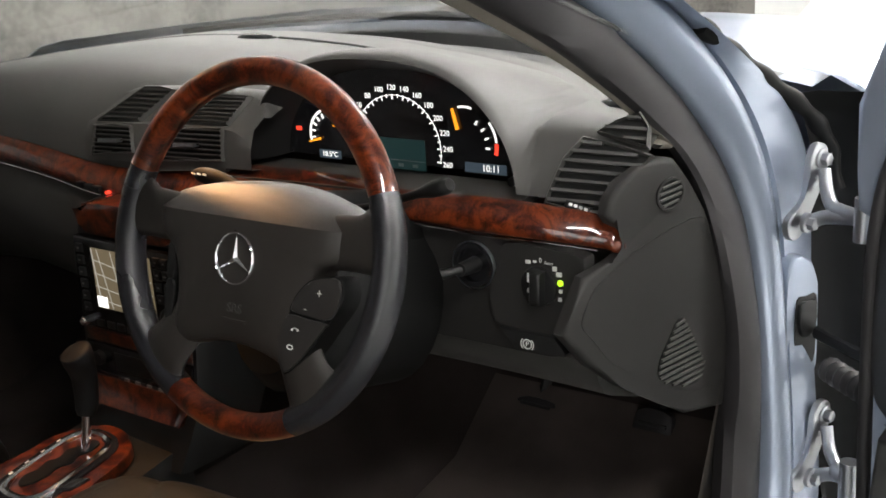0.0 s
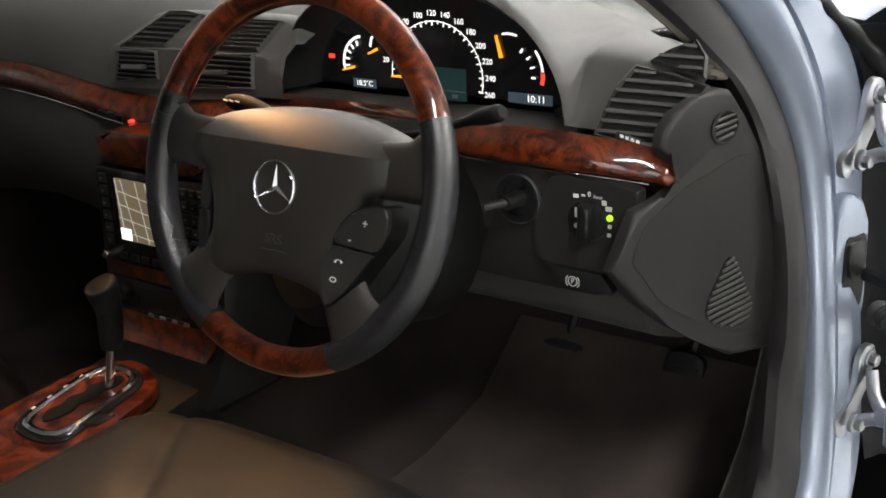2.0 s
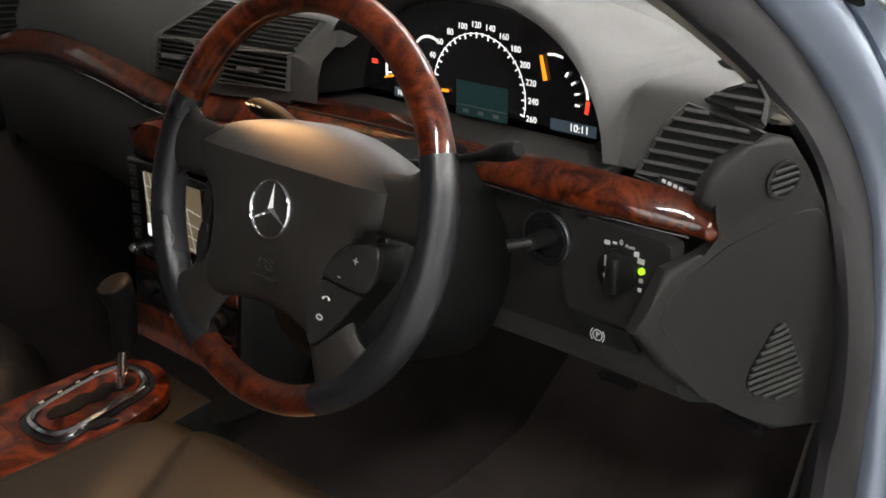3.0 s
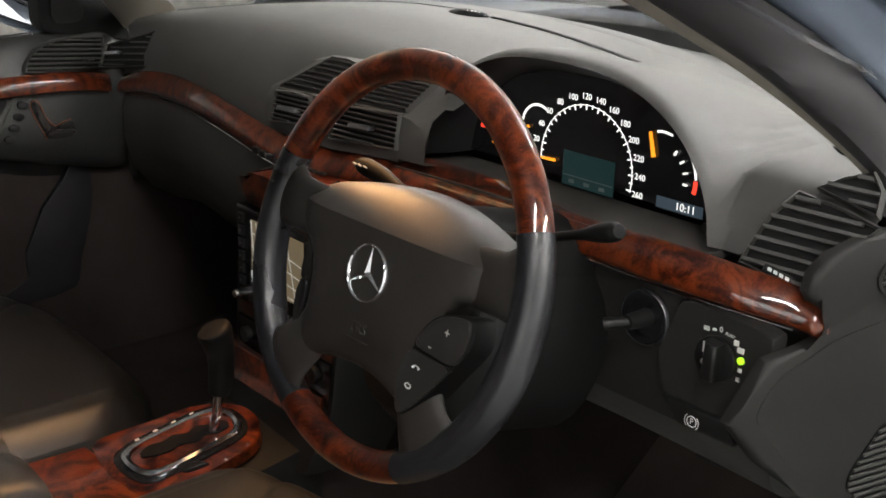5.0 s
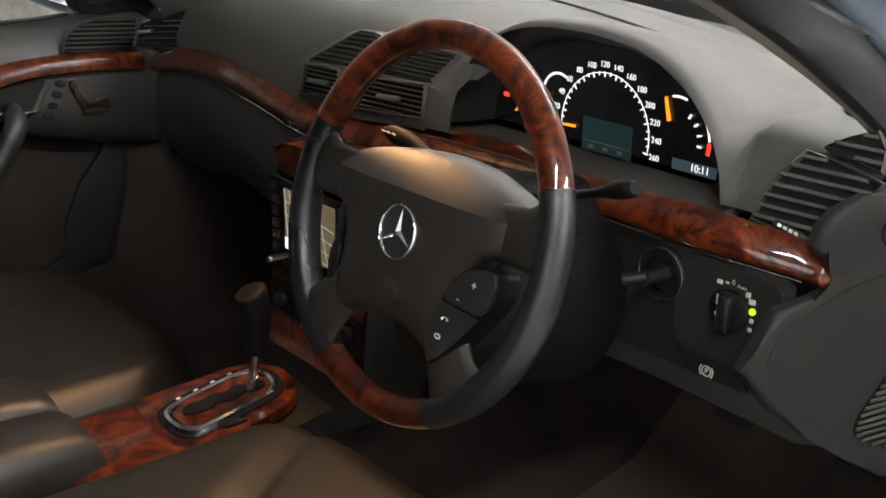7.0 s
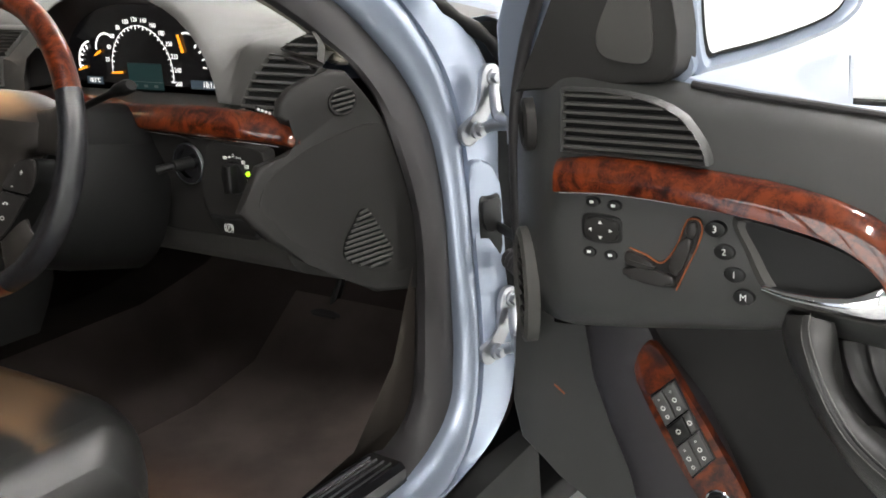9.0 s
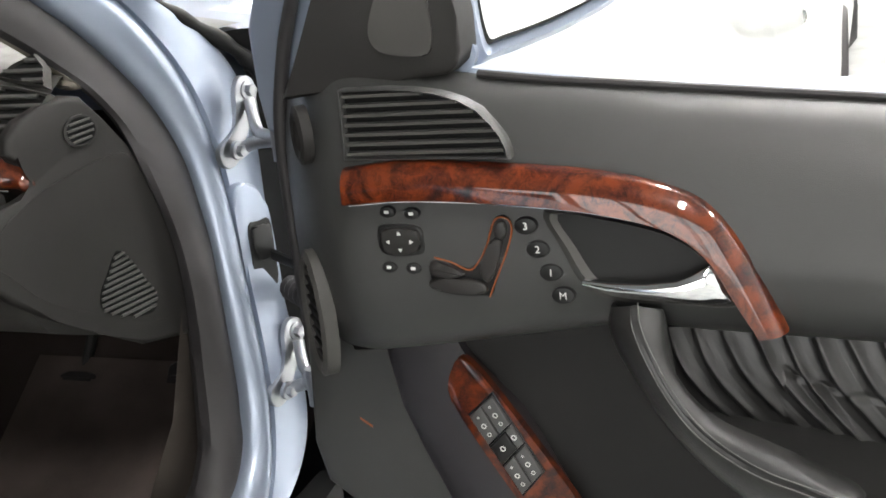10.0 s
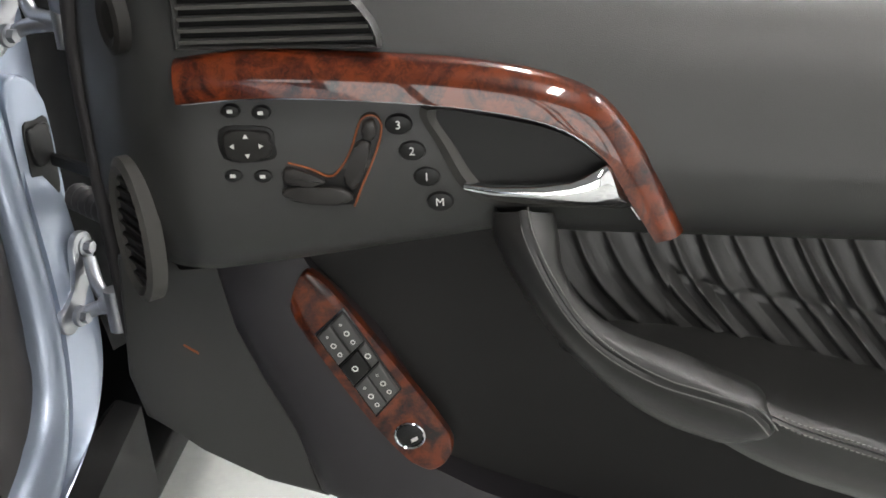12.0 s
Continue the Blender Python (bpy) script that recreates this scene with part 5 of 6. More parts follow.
plate(bm, [(-0.100, 0.735), (0.100, 0.735), (0.106, 0.75), (0.104, 0.862), (-0.098, 0.862), (-0.104, 0.75)], -0.02, 0.002, ST, 0.004, 3)
unit = part("screen_unit", bm, GLOSS_BLACK, stack, "glossy black navigation unit")
bm = bmesh.new()
plate(bm, [(-0.062, 0.768), (0.050, 0.768), (0.050, 0.850), (-0.062, 0.850)], 0.001, 0.0032, ST, 0)
screen_face = part("map_screen", bm, SCREEN, unit, "lit map screen, tan with white roads")
rng = random.Random(4)
for k in range(5):
    u0, v0 = -0.054 + 0.022 * k, 0.772
    lean = rng.uniform(-0.02, -0.004)
    bm = bmesh.new()
    w = 0.0004 if k % 3 else 0.0009
    u1 = max(-0.061, min(0.049, u0 + lean))
    plate(bm, [(u0 - w, 0.769), (u0 + w, 0.769), (u1 + w, 0.849), (u1 - w, 0.849)], 0.0030, 0.0038, ST, 0)
    part("road_line", bm, SCREEN_LINE, unit)
for k in range(4):
    v0 = 0.780 + 0.018 * k
    tilt = rng.uniform(-0.03, -0.012)
    v1 = max(0.770, min(0.848, v0 + tilt))
    bm = bmesh.new()
    plate(bm, [(-0.061, v0 - 0.0004), (0.049, v1 - 0.0004), (0.049, v1 + 0.0004), (-0.061, v0 + 0.0004)], 0.0030, 0.0040, ST, 0)
    part("road_line", bm, SCREEN_LINE, unit)
bm = bmesh.new()
plate(bm, [(-0.061, 0.769), (-0.042, 0.769), (-0.042, 0.784), (-0.061, 0.784)], 0.003, 0.0044, ST, 0)
part("map_corner", bm, WHITE_GLOW, unit, "white legend on the map")
for s in (-1, 1):
    for k in range(6):
        for c in range(1 if s < 0 else 3):
            u = (0.064 + 0.0145 * c) if s > 0 else -0.084
            v = 0.765 + 0.0165 * k
            if s > 0 and k < 2:
                continue
            bm = bmesh.new()
            plate(bm, [(u - 0.006, v - 0.006), (u + 0.006, v - 0.006), (u + 0.006, v + 0.006), (u - 0.006, v + 0.006)], 0.001, 0.006, ST, 0.0015)
            b = part("key_button", bm, PLASTIC_BLACK, unit)
            bm = bmesh.new()
            plate(bm, [(u - 0.002, v - 0.001), (u + 0.002, v - 0.001), (u + 0.002, v + 0.001), (u - 0.002, v + 0.001)], 0.0058, 0.0064, ST, 0)
            part("mark", bm, PRINT_DIM, unit)
bm = bmesh.new()
ring_plate(bm, circle(0.074, 0.772, 0.016), circle(0.074, 0.772, 0.011), 0.001, 0.006, ST)
part("round_pad", bm, PLASTIC_BLACK, unit, "round arrow pad")
bm = bmesh.new()
plate(bm, circle(-0.090, 0.745, 0.0055, 16), 0.001, 0.014, ST, 0.001)
part("volume_knob", bm, CHROME, unit, "small bright knob")
for k in range(7):
    bm = bmesh.new()
    plate(bm, [(-0.07 + 0.02 * k, 0.740), (-0.055 + 0.02 * k, 0.740), (-0.055 + 0.02 * k, 0.750), (-0.07 + 0.02 * k, 0.750)], 0.001, 0.005, ST, 0.0012)
    part("key_button", bm, PLASTIC_BLACK, unit)
bm = bmesh.new()
plate(bm, [(-0.102, 0.716), (0.102, 0.716), (0.102, 0.733), (-0.102, 0.733)], -0.012, 0.0, ST, 0.002)
part("wood_panel", bm, WOOD, stack, "burl wood bar under the screen")
bm = bmesh.new()
plate(bm, [(-0.098, 0.655), (0.098, 0.655), (0.102, 0.714), (-0.102, 0.714)], -0.02, 0.003, ST, 0.003)
climate = part("climate_panel", bm, GLOSS_BLACK, stack, "black climate panel with display")
bm = bmesh.new()
plate(bm, [(-0.045, 0.680), (0.045, 0.680), (0.045, 0.706), (-0.045, 0.706)], 0.001, 0.004, ST, 0.001)
part("display", bm, PLASTIC_BLACK, climate)
for s in (-1, 1):
    bm = bmesh.new()
    plate(bm, circle(s * 0.074, 0.694, 0.010, 20), 0.001, 0.012, ST, 0.002)
    part("dial", bm, PLASTIC_BLACK, climate)
for k in range(8):
    bm = bmesh.new()
    plate(bm, [(-0.042 + 0.011 * k, 0.662), (-0.033 + 0.011 * k, 0.662), (-0.033 + 0.011 * k, 0.672), (-0.042 + 0.011 * k, 0.672)], 0.001, 0.005, ST, 0.001)
    part("key_button", bm, PRINT_DIM if k % 2 else PLASTIC_BLACK, climate)
bm = bmesh.new()
thick_sheet(bm, [[(-0.012 + s * 0.114, 0.092, 0.634), (-0.014 + s * 0.112, 0.090, 0.612), (-0.016 + s * 0.108, 0.080, 0.594)] for s in np.linspace(-1, 1, 7)], (0, 0.02, 0.0))
part("wood_panel", bm, WOOD, stack, "burl wood lower cover")
bm = bmesh.new()
thick_sheet(bm, [[(-0.016 + s * 0.108, 0.087, 0.595), (-0.017 + s * 0.104, 0.097, 0.572), (-0.018 + s * 0.100, 0.072, 0.552)] for s in np.linspace(-1, 1, 7)], (0, 0.02, 0.0))
part("foot_panel", bm, PLASTIC_BLACK, stack, "black panel at the foot of the stack")

# ---- centre console with gear selector ----
console = thing("centre_console", (0.04, -0.2, 0.3), "centre console with burl wood covers between the seats", "console")
bm = bmesh.new()
rows = []
for y, z, w in ((0.10, 0.560, 0.100), (0.0, 0.547, 0.102), (-0.10, 0.530, 0.104), (-0.22, 0.504, 0.105), (-0.6, 0.495, 0.105), (-1.0, 0.49, 0.105)):
    rows.append([(-0.020 - w - 0.012, y, 0.30), (-0.020 - w - 0.006, y, z - 0.03), (-0.020 - w, y, z), (-0.020, y, z + 0.004), (-0.020 + w, y, z), (-0.020 + w + 0.006, y, z - 0.03), (-0.020 + w + 0.012, y, 0.30)])
loft(bm, rows)
# Console sides in black, standing in for shade beside the column.
part("console_body", bm, PLASTIC_BLACK, console)
SLOPE = axes((-0.018, -0.040, 0.556), (1.0, 0, 0), Vector((0, 1, 0.16)).normalized() * 0.97, Vector((0, -0.16, 1)).normalized())
bm = bmesh.new()
plate(bm, smooth2([(-0.092, -0.092), (-0.084, 0.0), (-0.070, 0.066), (-0.035, 0.100), (0.02, 0.102), (0.066, 0.070), (0.078, 0.0), (0.077, -0.092)], 4), -0.01, 0.006, SLOPE, 0.004, 3)
part("wood_cover", bm, WOOD, console, "glossy burl wood gear surround")
bm = bmesh.new()
plate(bm, [(-0.140, -0.230), (0.085, -0.230), (0.080, -0.096), (0.0, -0.090), (-0.100, -0.096)], -0.012, 0.005, SLOPE, 0.003, 3)
part("wood_cover", bm, WOOD, console, "glossy burl wood tray lid")
gear = thing("gear_selector", (0.035, -0.03, 0.57), "gear lever in a chrome-ringed burl wood gate", "gear lever")
gate_out = smooth2([(-0.040, -0.062), (-0.044, 0.0), (-0.042, 0.055), (-0.022, 0.078), (0.018, 0.078), (0.042, 0.056), (0.046, 0.0), (0.044, -0.062), (0.022, -0.080), (-0.020, -0.080)], 4)
gate_in = [(p[0] * 0.80, p[1] * 0.885) for p in gate_out]
bm = bmesh.new()
plate(bm, [(p[0] * 1.22 - 0.004, p[1] * 1.10) for p in gate_out], 0.003, 0.009, SLOPE, 0.003)
part("gate_plate", bm, GLOSS_BLACK, gear, "glossy black gate plate")
bm = bmesh.new()
ring_plate(bm, gate_out, gate_in, 0.007, 0.016, SLOPE)
part("gate_ring", bm, CHROME, gear, "chrome gate ring")
bm = bmesh.new()
plate(bm, gate_in, 0.005, 0.0112, SLOPE, 0.004, 3)
part("gate_wood", bm, WOOD, gear, "burl wood gate")
bm = bmesh.new()
plate(bm, smooth2([(-0.012, -0.056), (-0.018, -0.040), (-0.013, -0.022), (-0.016, -0.004), (-0.008, 0.010), (-0.012, 0.028), (-0.004, 0.042), (0.000, 0.060), (0.014, 0.060), (0.016, 0.040), (0.010, 0.026), (0.014, 0.010), (0.006, -0.008), (0.008, -0.026), (0.003, -0.046), (-0.004, -0.058)], 3), 0.010, 0.0136, SLOPE @ Matrix.Diagonal((1.25, 1.0, 1.0, 1.0)), 0)
part("gate_slot", bm, DEEP_BLACK, gear, "black zigzag gate slot")
for k in range(4):
    bm = bmesh.new()
    plate(bm, [(-0.055, -0.045 + 0.028 * k), (-0.050, -0.045 + 0.028 * k), (-0.050, -0.039 + 0.028 * k), (-0.055, -0.039 + 0.028 * k)], 0.009, 0.0096, SLOPE, 0)
    part("mark", bm, PRINT, gear)
bm = bmesh.new()
tube(bm, [(-0.010, -0.005, 0.562), (-0.006, 0.000, 0.595), (-0.003, 0.004, 0.630)], [0.0075, 0.0065, 0.0065], sides=12, up=(0, 1, 0))
part("stem", bm, CHROME, gear, "chrome stem")
bm = bmesh.new()
tube(bm, catmull([(-0.003, 0.004, 0.628), (0.000, 0.006, 0.652), (0.005, 0.004, 0.687), (0.011, -0.004, 0.710), (0.012, -0.008, 0.724), (0.012, -0.010, 0.729)], 4), [0.0125, 0.0145, 0.0150, 0.0152, 0.0155, 0.0158, 0.0162, 0.0166, 0.0170, 0.0176, 0.0182, 0.0188, 0.0194, 0.0200, 0.0204, 0.0206, 0.0204, 0.0198, 0.0175, 0.0130, 0.005], sides=20, up=(0, 1, 0), squash=(0.95, 1.08))
part("knob", bm, DEEP_BLACK, gear, "black leather gear knob")
bm = bmesh.new()
plate(bm, [(0.030, -0.05), (0.062, -0.03), (0.068, -0.002), (0.050, -0.012)], 0.006, 0.012, SLOPE, 0.003)
part("mode_button", bm, GLOSS_BLACK, gear)

armrest = thing("armrest", (-0.03, -0.45, 0.53), "dark leather centre armrest with stitched seams", "armrest")
for a, b in ((-0.255, -0.135), (-0.130, -0.005)):
    bm = bmesh.new()
    rows = []
    for y, h in ((-0.205, 0.045), (-0.212, 0.068), (-0.235, 0.082), (-0.30, 0.088), (-0.45, 0.090), (-0.62, 0.085)):
        sec = []
        for q in np.linspace(0, math.pi, 9):
            cu = (a + b) / 2 - (b - a) / 2 * math.copysign(abs(math.cos(q)) ** 0.45, math.cos(q))
            sec.append((cu, y - 0.01, 0.499 + h * math.sin(q) ** 0.4))
        rows.append([(a, y - 0.01, 0.489)] + sec + [(b, y - 0.01, 0.489)])
    loft(bm, rows, wrap=True, caps=True)
    part("cushion", bm, LEATHER, armrest)

# ---- the front seats ----
def front_seat(cx, label, shift, seam):
    """A leather front seat; the seam line is a groove, raised along one side."""
    seat = thing("front_seat", (cx, -0.25, 0.3), label, "seat", "front seats")
    seam = [Vector(p) for p in catmull([(*q, 0.0) for q in seam], 6)]

    def front(u):
        return 0.052 - 0.085 * (max(0.0, abs(u) - 0.12) / 0.16) ** 2.4

    def surface(u, y, t):
        a = abs(u)
        z = 0.556 + 0.010 * (1 - (u / 0.28) ** 2) - 0.050 * max(0.0, (t - 0.87) / 0.13) ** 2.4 - 0.034 * max(0.0, (a - 0.225) / 0.055) ** 2.2
        z -= 0.0035 * math.exp(-((a - 0.232) / 0.005) ** 2)
        p = Vector((u, y, 0.0))
        near = min(range(len(seam)), key=lambda i: (seam[i] - p).length)
        d = (seam[near] - p).length
        run = seam[min(near + 1, len(seam) - 1)] - seam[max(near - 1, 0)]
        outer = run.x * (p.y - seam[near].y) - run.y * (p.x - seam[near].x) < 0
        z -= 0.005 * math.exp(-(d / 0.006) ** 2)
        return z + (0.010 * (1 - math.exp(-(d / 0.03) ** 2)) if outer else 0.0) * max(0.0, 1 - (a / 0.28) ** 6)

    rows = []
    for t in list(np.linspace(0.0, 0.86, 56)) + list(np.linspace(0.868, 1.0, 16)):
        row = []
        for u in np.linspace(-0.28, 0.28, 81):
            y = -0.52 + t * (front(u) + 0.52)
            row.append((cx + u, y, surface(u, y, t)))
        rows.append(row)
    rows.append([(p[0], p[1] + 0.006, p[2] - 0.016) for p in rows[-1]])
    rows.append([(p[0], p[1] + 0.004, p[2] - 0.045) for p in rows[-1]])
    rows.append([(p[0], p[1] - 0.012, 0.40) for p in rows[-1]])
    bm = bmesh.new()
    loft(bm, rows)
    part("cushion", bm, LEATHER, seat, "smooth dark leather cushion with seams", sharp=70)
    for k, s in ((0, -1), (-1, 1)):
        bm = bmesh.new()
        loft(bm, [[r[k] for r in rows], [(r[k][0] + 0.008 * s, r[k][1], r[k][2] - 0.02) for r in rows], [(r[k][0] + 0.006 * s, r[k][1], 0.45) for r in rows], [(r[k][0] - 0.02 * s, r[k][1], 0.36) for r in rows]])
        part("bolster", bm, LEATHER, seat, "leather side of the cushion", sharp=70)
    bm = bmesh.new()
    box(bm, (cx - 0.235, -0.52, 0.25), (cx + 0.235, 0.035, 0.47), bevel=0.03)
    part("seat_base", bm, PLASTIC_DIM, seat)
    bm = bmesh.new()
    rows = []
    for z, y in ((0.44, -0.44), (0.55, -0.47), (0.75, -0.53), (0.95, -0.59), (1.08, -0.64), (1.11, -0.67)):
        w = 0.23 if z < 1.0 else 0.19
        rows.append([(cx + w * math.sin(q), y - 0.05 + 0.07 * math.copysign(abs(math.cos(q)) ** 0.5, math.cos(q)) * (1 + 0.4 * abs(math.sin(q))), z) for q in np.linspace(0, math.tau, 25)[:-1]])
    loft(bm, rows, wrap=True, caps=True)
    part("backrest", bm, LEATHER, seat)
    bm = bmesh.new()
    box(bm, (cx - 0.13, -0.76, 1.14), (cx + 0.13, -0.66, 1.30), bevel=0.035)
    part("headrest", bm, LEATHER, seat)
    for s in (-1, 1):
        bm = bmesh.new()
        tube(bm, [(cx + s * 0.07, -0.70, 1.08), (cx + s * 0.07, -0.71, 1.17)], 0.007, sides=8)
        part("headrest_post", bm, STEEL, seat)
    seat.matrix_basis = Matrix.Translation(Vector((cx, -0.25, 0.3)) + Vector(shift))
    return seat


front_seat(0.335, "black leather driver's seat with rounded bolsters", (-0.025, 0.010, 0.002), [(-0.205, 0.040), (-0.19, 0.012), (-0.165, -0.030), (-0.125, -0.092), (-0.08, -0.155), (-0.03, -0.25), (0.0, -0.40)])
front_seat(-0.40, "black leather passenger seat with rounded bolsters", (-0.060, -0.012, -0.004), [(-0.215, 0.045), (-0.19, 0.005), (-0.16, -0.045), (-0.105, -0.10), (-0.01, -0.175), (0.06, -0.217), (0.185, -0.26), (0.27, -0.29)])

# ---- pedals ----
def pedal(name, x, z, w, h, lean, label):
    p = thing(name, (x, 0.72, z), label, "pedal", "pedals")
    m = axes((x, 0.70, z), (1, 0, 0), Vector((0, lean, 1)).normalized())
    bm = bmesh.new()
    plate(bm, smooth2([(-w, -h), (-w * 1.05, 0), (-w, h), (w, h), (w * 1.05, 0), (w, -h)], 4), -0.01, 0.006, m, 0.004)
    part("foot_plate", bm, RUBBER, p)
    for k in range(5):
        bm = bmesh.new()
        v = -h * 0.7 + h * 0.35 * k
        box(bm, (-w * 0.85, v - 0.003, 0.005), (w * 0.85, v + 0.003, 0.010), m, 0.0015)
        part("rib", bm, RUBBER, p)
    bm = bmesh.new()
    tube(bm, [(x, 0.71, z), (x, 0.78, z + 0.10), (x, 0.80, z + 0.30)], 0.010, sides=8)
    part("lever", bm, PLASTIC_BLACK, p)


pedal("brake_pedal", 0.284, 0.39, 0.035, 0.032, 0.5, "black rubber brake pedal with ribs")
pedal("accelerator_pedal", 0.505, 0.38, 0.030, 0.065, 0.35, "black ribbed accelerator pedal")
mat_bm = bmesh.new()
loft(mat_bm, [[(x, 0.10, 0.306), (x, 0.44, 0.306), (x, 0.60, 0.335), (x, 0.74, 0.44)] for x in np.linspace(0.18, 0.66, 9)])
solid("floor_mat", mat_bm, MAT_LIT, "dark brown carpet floor mat in the driver's footwell", "floor mat")


# ---- the front doors ----
def belt(u):
    return 0.985 - 0.023 * min(1.0, max(0.0, (u - 0.10) / 0.17)) - 0.10 * max(0.0, u - 0.24)


def sill_line(u):
    return float(np.interp(u, [0.0, 0.10, 0.20, 0.42, 0.47, 1.1], [0.640, 0.655, 0.668, 0.702, 0.695, 0.665]))


def car_door(m, label, mirror_m, full):
    """A front door; u runs from the hinge edge backwards, v up, n into the cabin."""
    door = thing("car_door", m @ Vector((0.0, 0.7, -0.1)), label, "car door", "front doors")

    # painted shell
    bm = bmesh.new()
    rows = []
    for u in (-0.040, -0.03, 0.0, 0.13, 0.22, 0.4, 0.6, 1.08):
        foot_v = float(np.interp(u, [-0.04, 0.0, 0.13, 0.22, 0.39, 0.6, 1.08], [0.505, 0.455, 0.375, 0.34, 0.275, 0.22, 0.19]))
        rows.append([(u, 0.60, -0.165), (u, 0.90, -0.165), (u, belt(u) - 0.01, -0.085 - 0.085 * (u < 0.05)), (u, belt(u), -0.12 - 0.055 * (u < 0.05)), (u, 0.93, -0.165), (u, 0.75, -0.185), (u, 0.5, -0.18), (u, foot_v + 0.02, -0.172), (u, foot_v, -0.168), (u, foot_v + 0.01, -0.163)])
    loft(bm, rows, m, wrap=True, caps=True)
    part("shell", bm, PAINT, door, "silver-blue painted door shell")
    # painted front corner with the foot of the window frame
    bm = bmesh.new()
    plate(bm, [(-0.068, 0.895), (-0.070, 0.94), (-0.074, 1.02), (-0.045, 1.10), (0.0, 1.19), (0.06, 1.22), (0.09, 1.14), (0.05, 1.04), (0.02, 0.97), (0.0, 0.89), (-0.045, 0.882)], -0.21, -0.172, m, 0.008, 4)
    part("window_frame", bm, PAINT, door, "silver-blue foot of the window frame")
    bm = bmesh.new()
    tube(bm, catmull([(-0.040, 0.50, -0.165), (-0.045, 0.70, -0.165), (-0.044, 0.88, -0.165), (-0.022, 0.985, -0.16), (0.010, 1.063, -0.15), (0.07, 1.18, -0.12), (0.12, 1.22, -0.10)], 6), 0.009, m, sides=10)
    part("door_seal", bm, RUBBER, door, "black rubber seal round the door")
    # moulded lining above, darker leather recess below with shade put into its colour
    stations = sorted(set(list(np.round(np.linspace(-0.045, 0.12, 14), 4)) + list(np.round(np.linspace(0.14, 1.07, 28), 4))))
    upper, lower = [], []
    for u in stations:
        roll = -0.170 * (1 - min(1, (u + 0.045) / 0.165)) ** 1.6
        vb, vm = belt(u), sill_line(u)
        prof = [(vb, -0.095), (vb - 0.005, -0.074), (vb - 0.016, -0.052), (vb - 0.034, -0.034), (vb - 0.056, -0.0205), (vb - 0.082, -0.0105), (vb - 0.110, -0.004), (vb - 0.140, 0.0), (0.5 * (vb - 0.140 + vm + 0.075), 0.003), (vm + 0.075, 0.002), (vm + 0.052, -0.002), (vm + 0.034, -0.008), (vm + 0.019, -0.017), (vm + 0.008, -0.029), (vm + 0.001, -0.043), (vm - 0.004, -0.062)]
        upper.append([(u, v, max(n + roll, -0.180)) for v, n in prof])
        lower.append([(u, v, max(n + (0.8 if u < 0.06 else 0.3) * roll, -0.178)) for v, n in ((vm - 0.003, -0.055), (vm - 0.012, -0.10), (0.52, -0.118 - 0.030 * min(1.0, max(0.0, (u - 0.30) / 0.25))), (float(np.interp(u, [0, 0.3, 0.5, 1.0], [0.42, 0.30, 0.22, 0.17])), -0.122 - 0.030 * min(1.0, max(0.0, (u - 0.30) / 0.25))), (float(np.interp(u, [0, 0.3, 0.5, 1.0], [0.39, 0.27, 0.20, 0.15])), -0.128 - 0.028 * min(1.0, max(0.0, (u - 0.30) / 0.25))))])
    bm = bmesh.new()
    loft(bm, upper, m)
    lining = part("lining", bm, DOOR_SKIN, door, "dark grey moulded door lining", sharp=55)
    bm = bmesh.new()
    loft(bm, lower, m)
    part("lower_lining", bm, LINING, door, "black leather lower lining with recess shade in its colour", sharp=55)
    # wood band sweeping down round the handle
    top = catmull([(0.118, 0.885, 0.0), (0.19, 0.891, 0.0), (0.29, 0.886, 0.0), (0.392, 0.876, 0.0), (0.467, 0.858, 0.0), (0.508, 0.832, 0.0), (0.540, 0.785, 0.0), (0.572, 0.713, 0.0)], 6)
    low = catmull([(0.121, 0.847, 0.0), (0.19, 0.851, 0.0), (0.287, 0.847, 0.0), (0.390, 0.836, 0.0), (0.457, 0.819, 0.0), (0.497, 0.790, 0.0), (0.521, 0.748, 0.0), (0.544, 0.710, 0.0)], 6)
    bm = bmesh.new()
    rows = []
    for a, b in zip(top, low):
        d = b - a
        rows.append([a + d * f + Vector((0, 0, n)) for f, n in ((-0.02, -0.008), (0.0, 0.001), (0.08, 0.006), (0.2, 0.0105), (0.4, 0.0153), (0.6, 0.0172), (0.8, 0.0190), (0.92, 0.0194), (0.985, 0.011), (1.02, -0.008))])
    loft(bm, rows, m, caps=True)
    part("wood_band", bm, WOOD, door, "glossy red-brown burl wood band")
    bm = bmesh.new()
    tube(bm, [p + Vector((0, -0.002, 0.003)) for p in low[:40]], 0.0009, m, sides=6, up=(0, 0, 1))
    part("trim_line", bm, CHROME, door, "thin bright line below the wood")
    # vent above the wood
    vent = [(0.125, 0.897), (0.3, 0.894), (0.299, 0.903), (0.294, 0.916), (0.285, 0.929), (0.272, 0.941), (0.255, 0.951), (0.232, 0.959), (0.205, 0.964), (0.176, 0.966), (0.128, 0.966)]
    louvre("air_vent", m @ pose(0, 0, -0.009), vent, 7, PLASTIC_SLAT if full else PLASTIC, "dark grey louvred door vent", 0.0, door, 0.009, 0.0060, trim=DOOR_SKIN)
    # mirror cover in the corner of the window
    bm = bmesh.new()
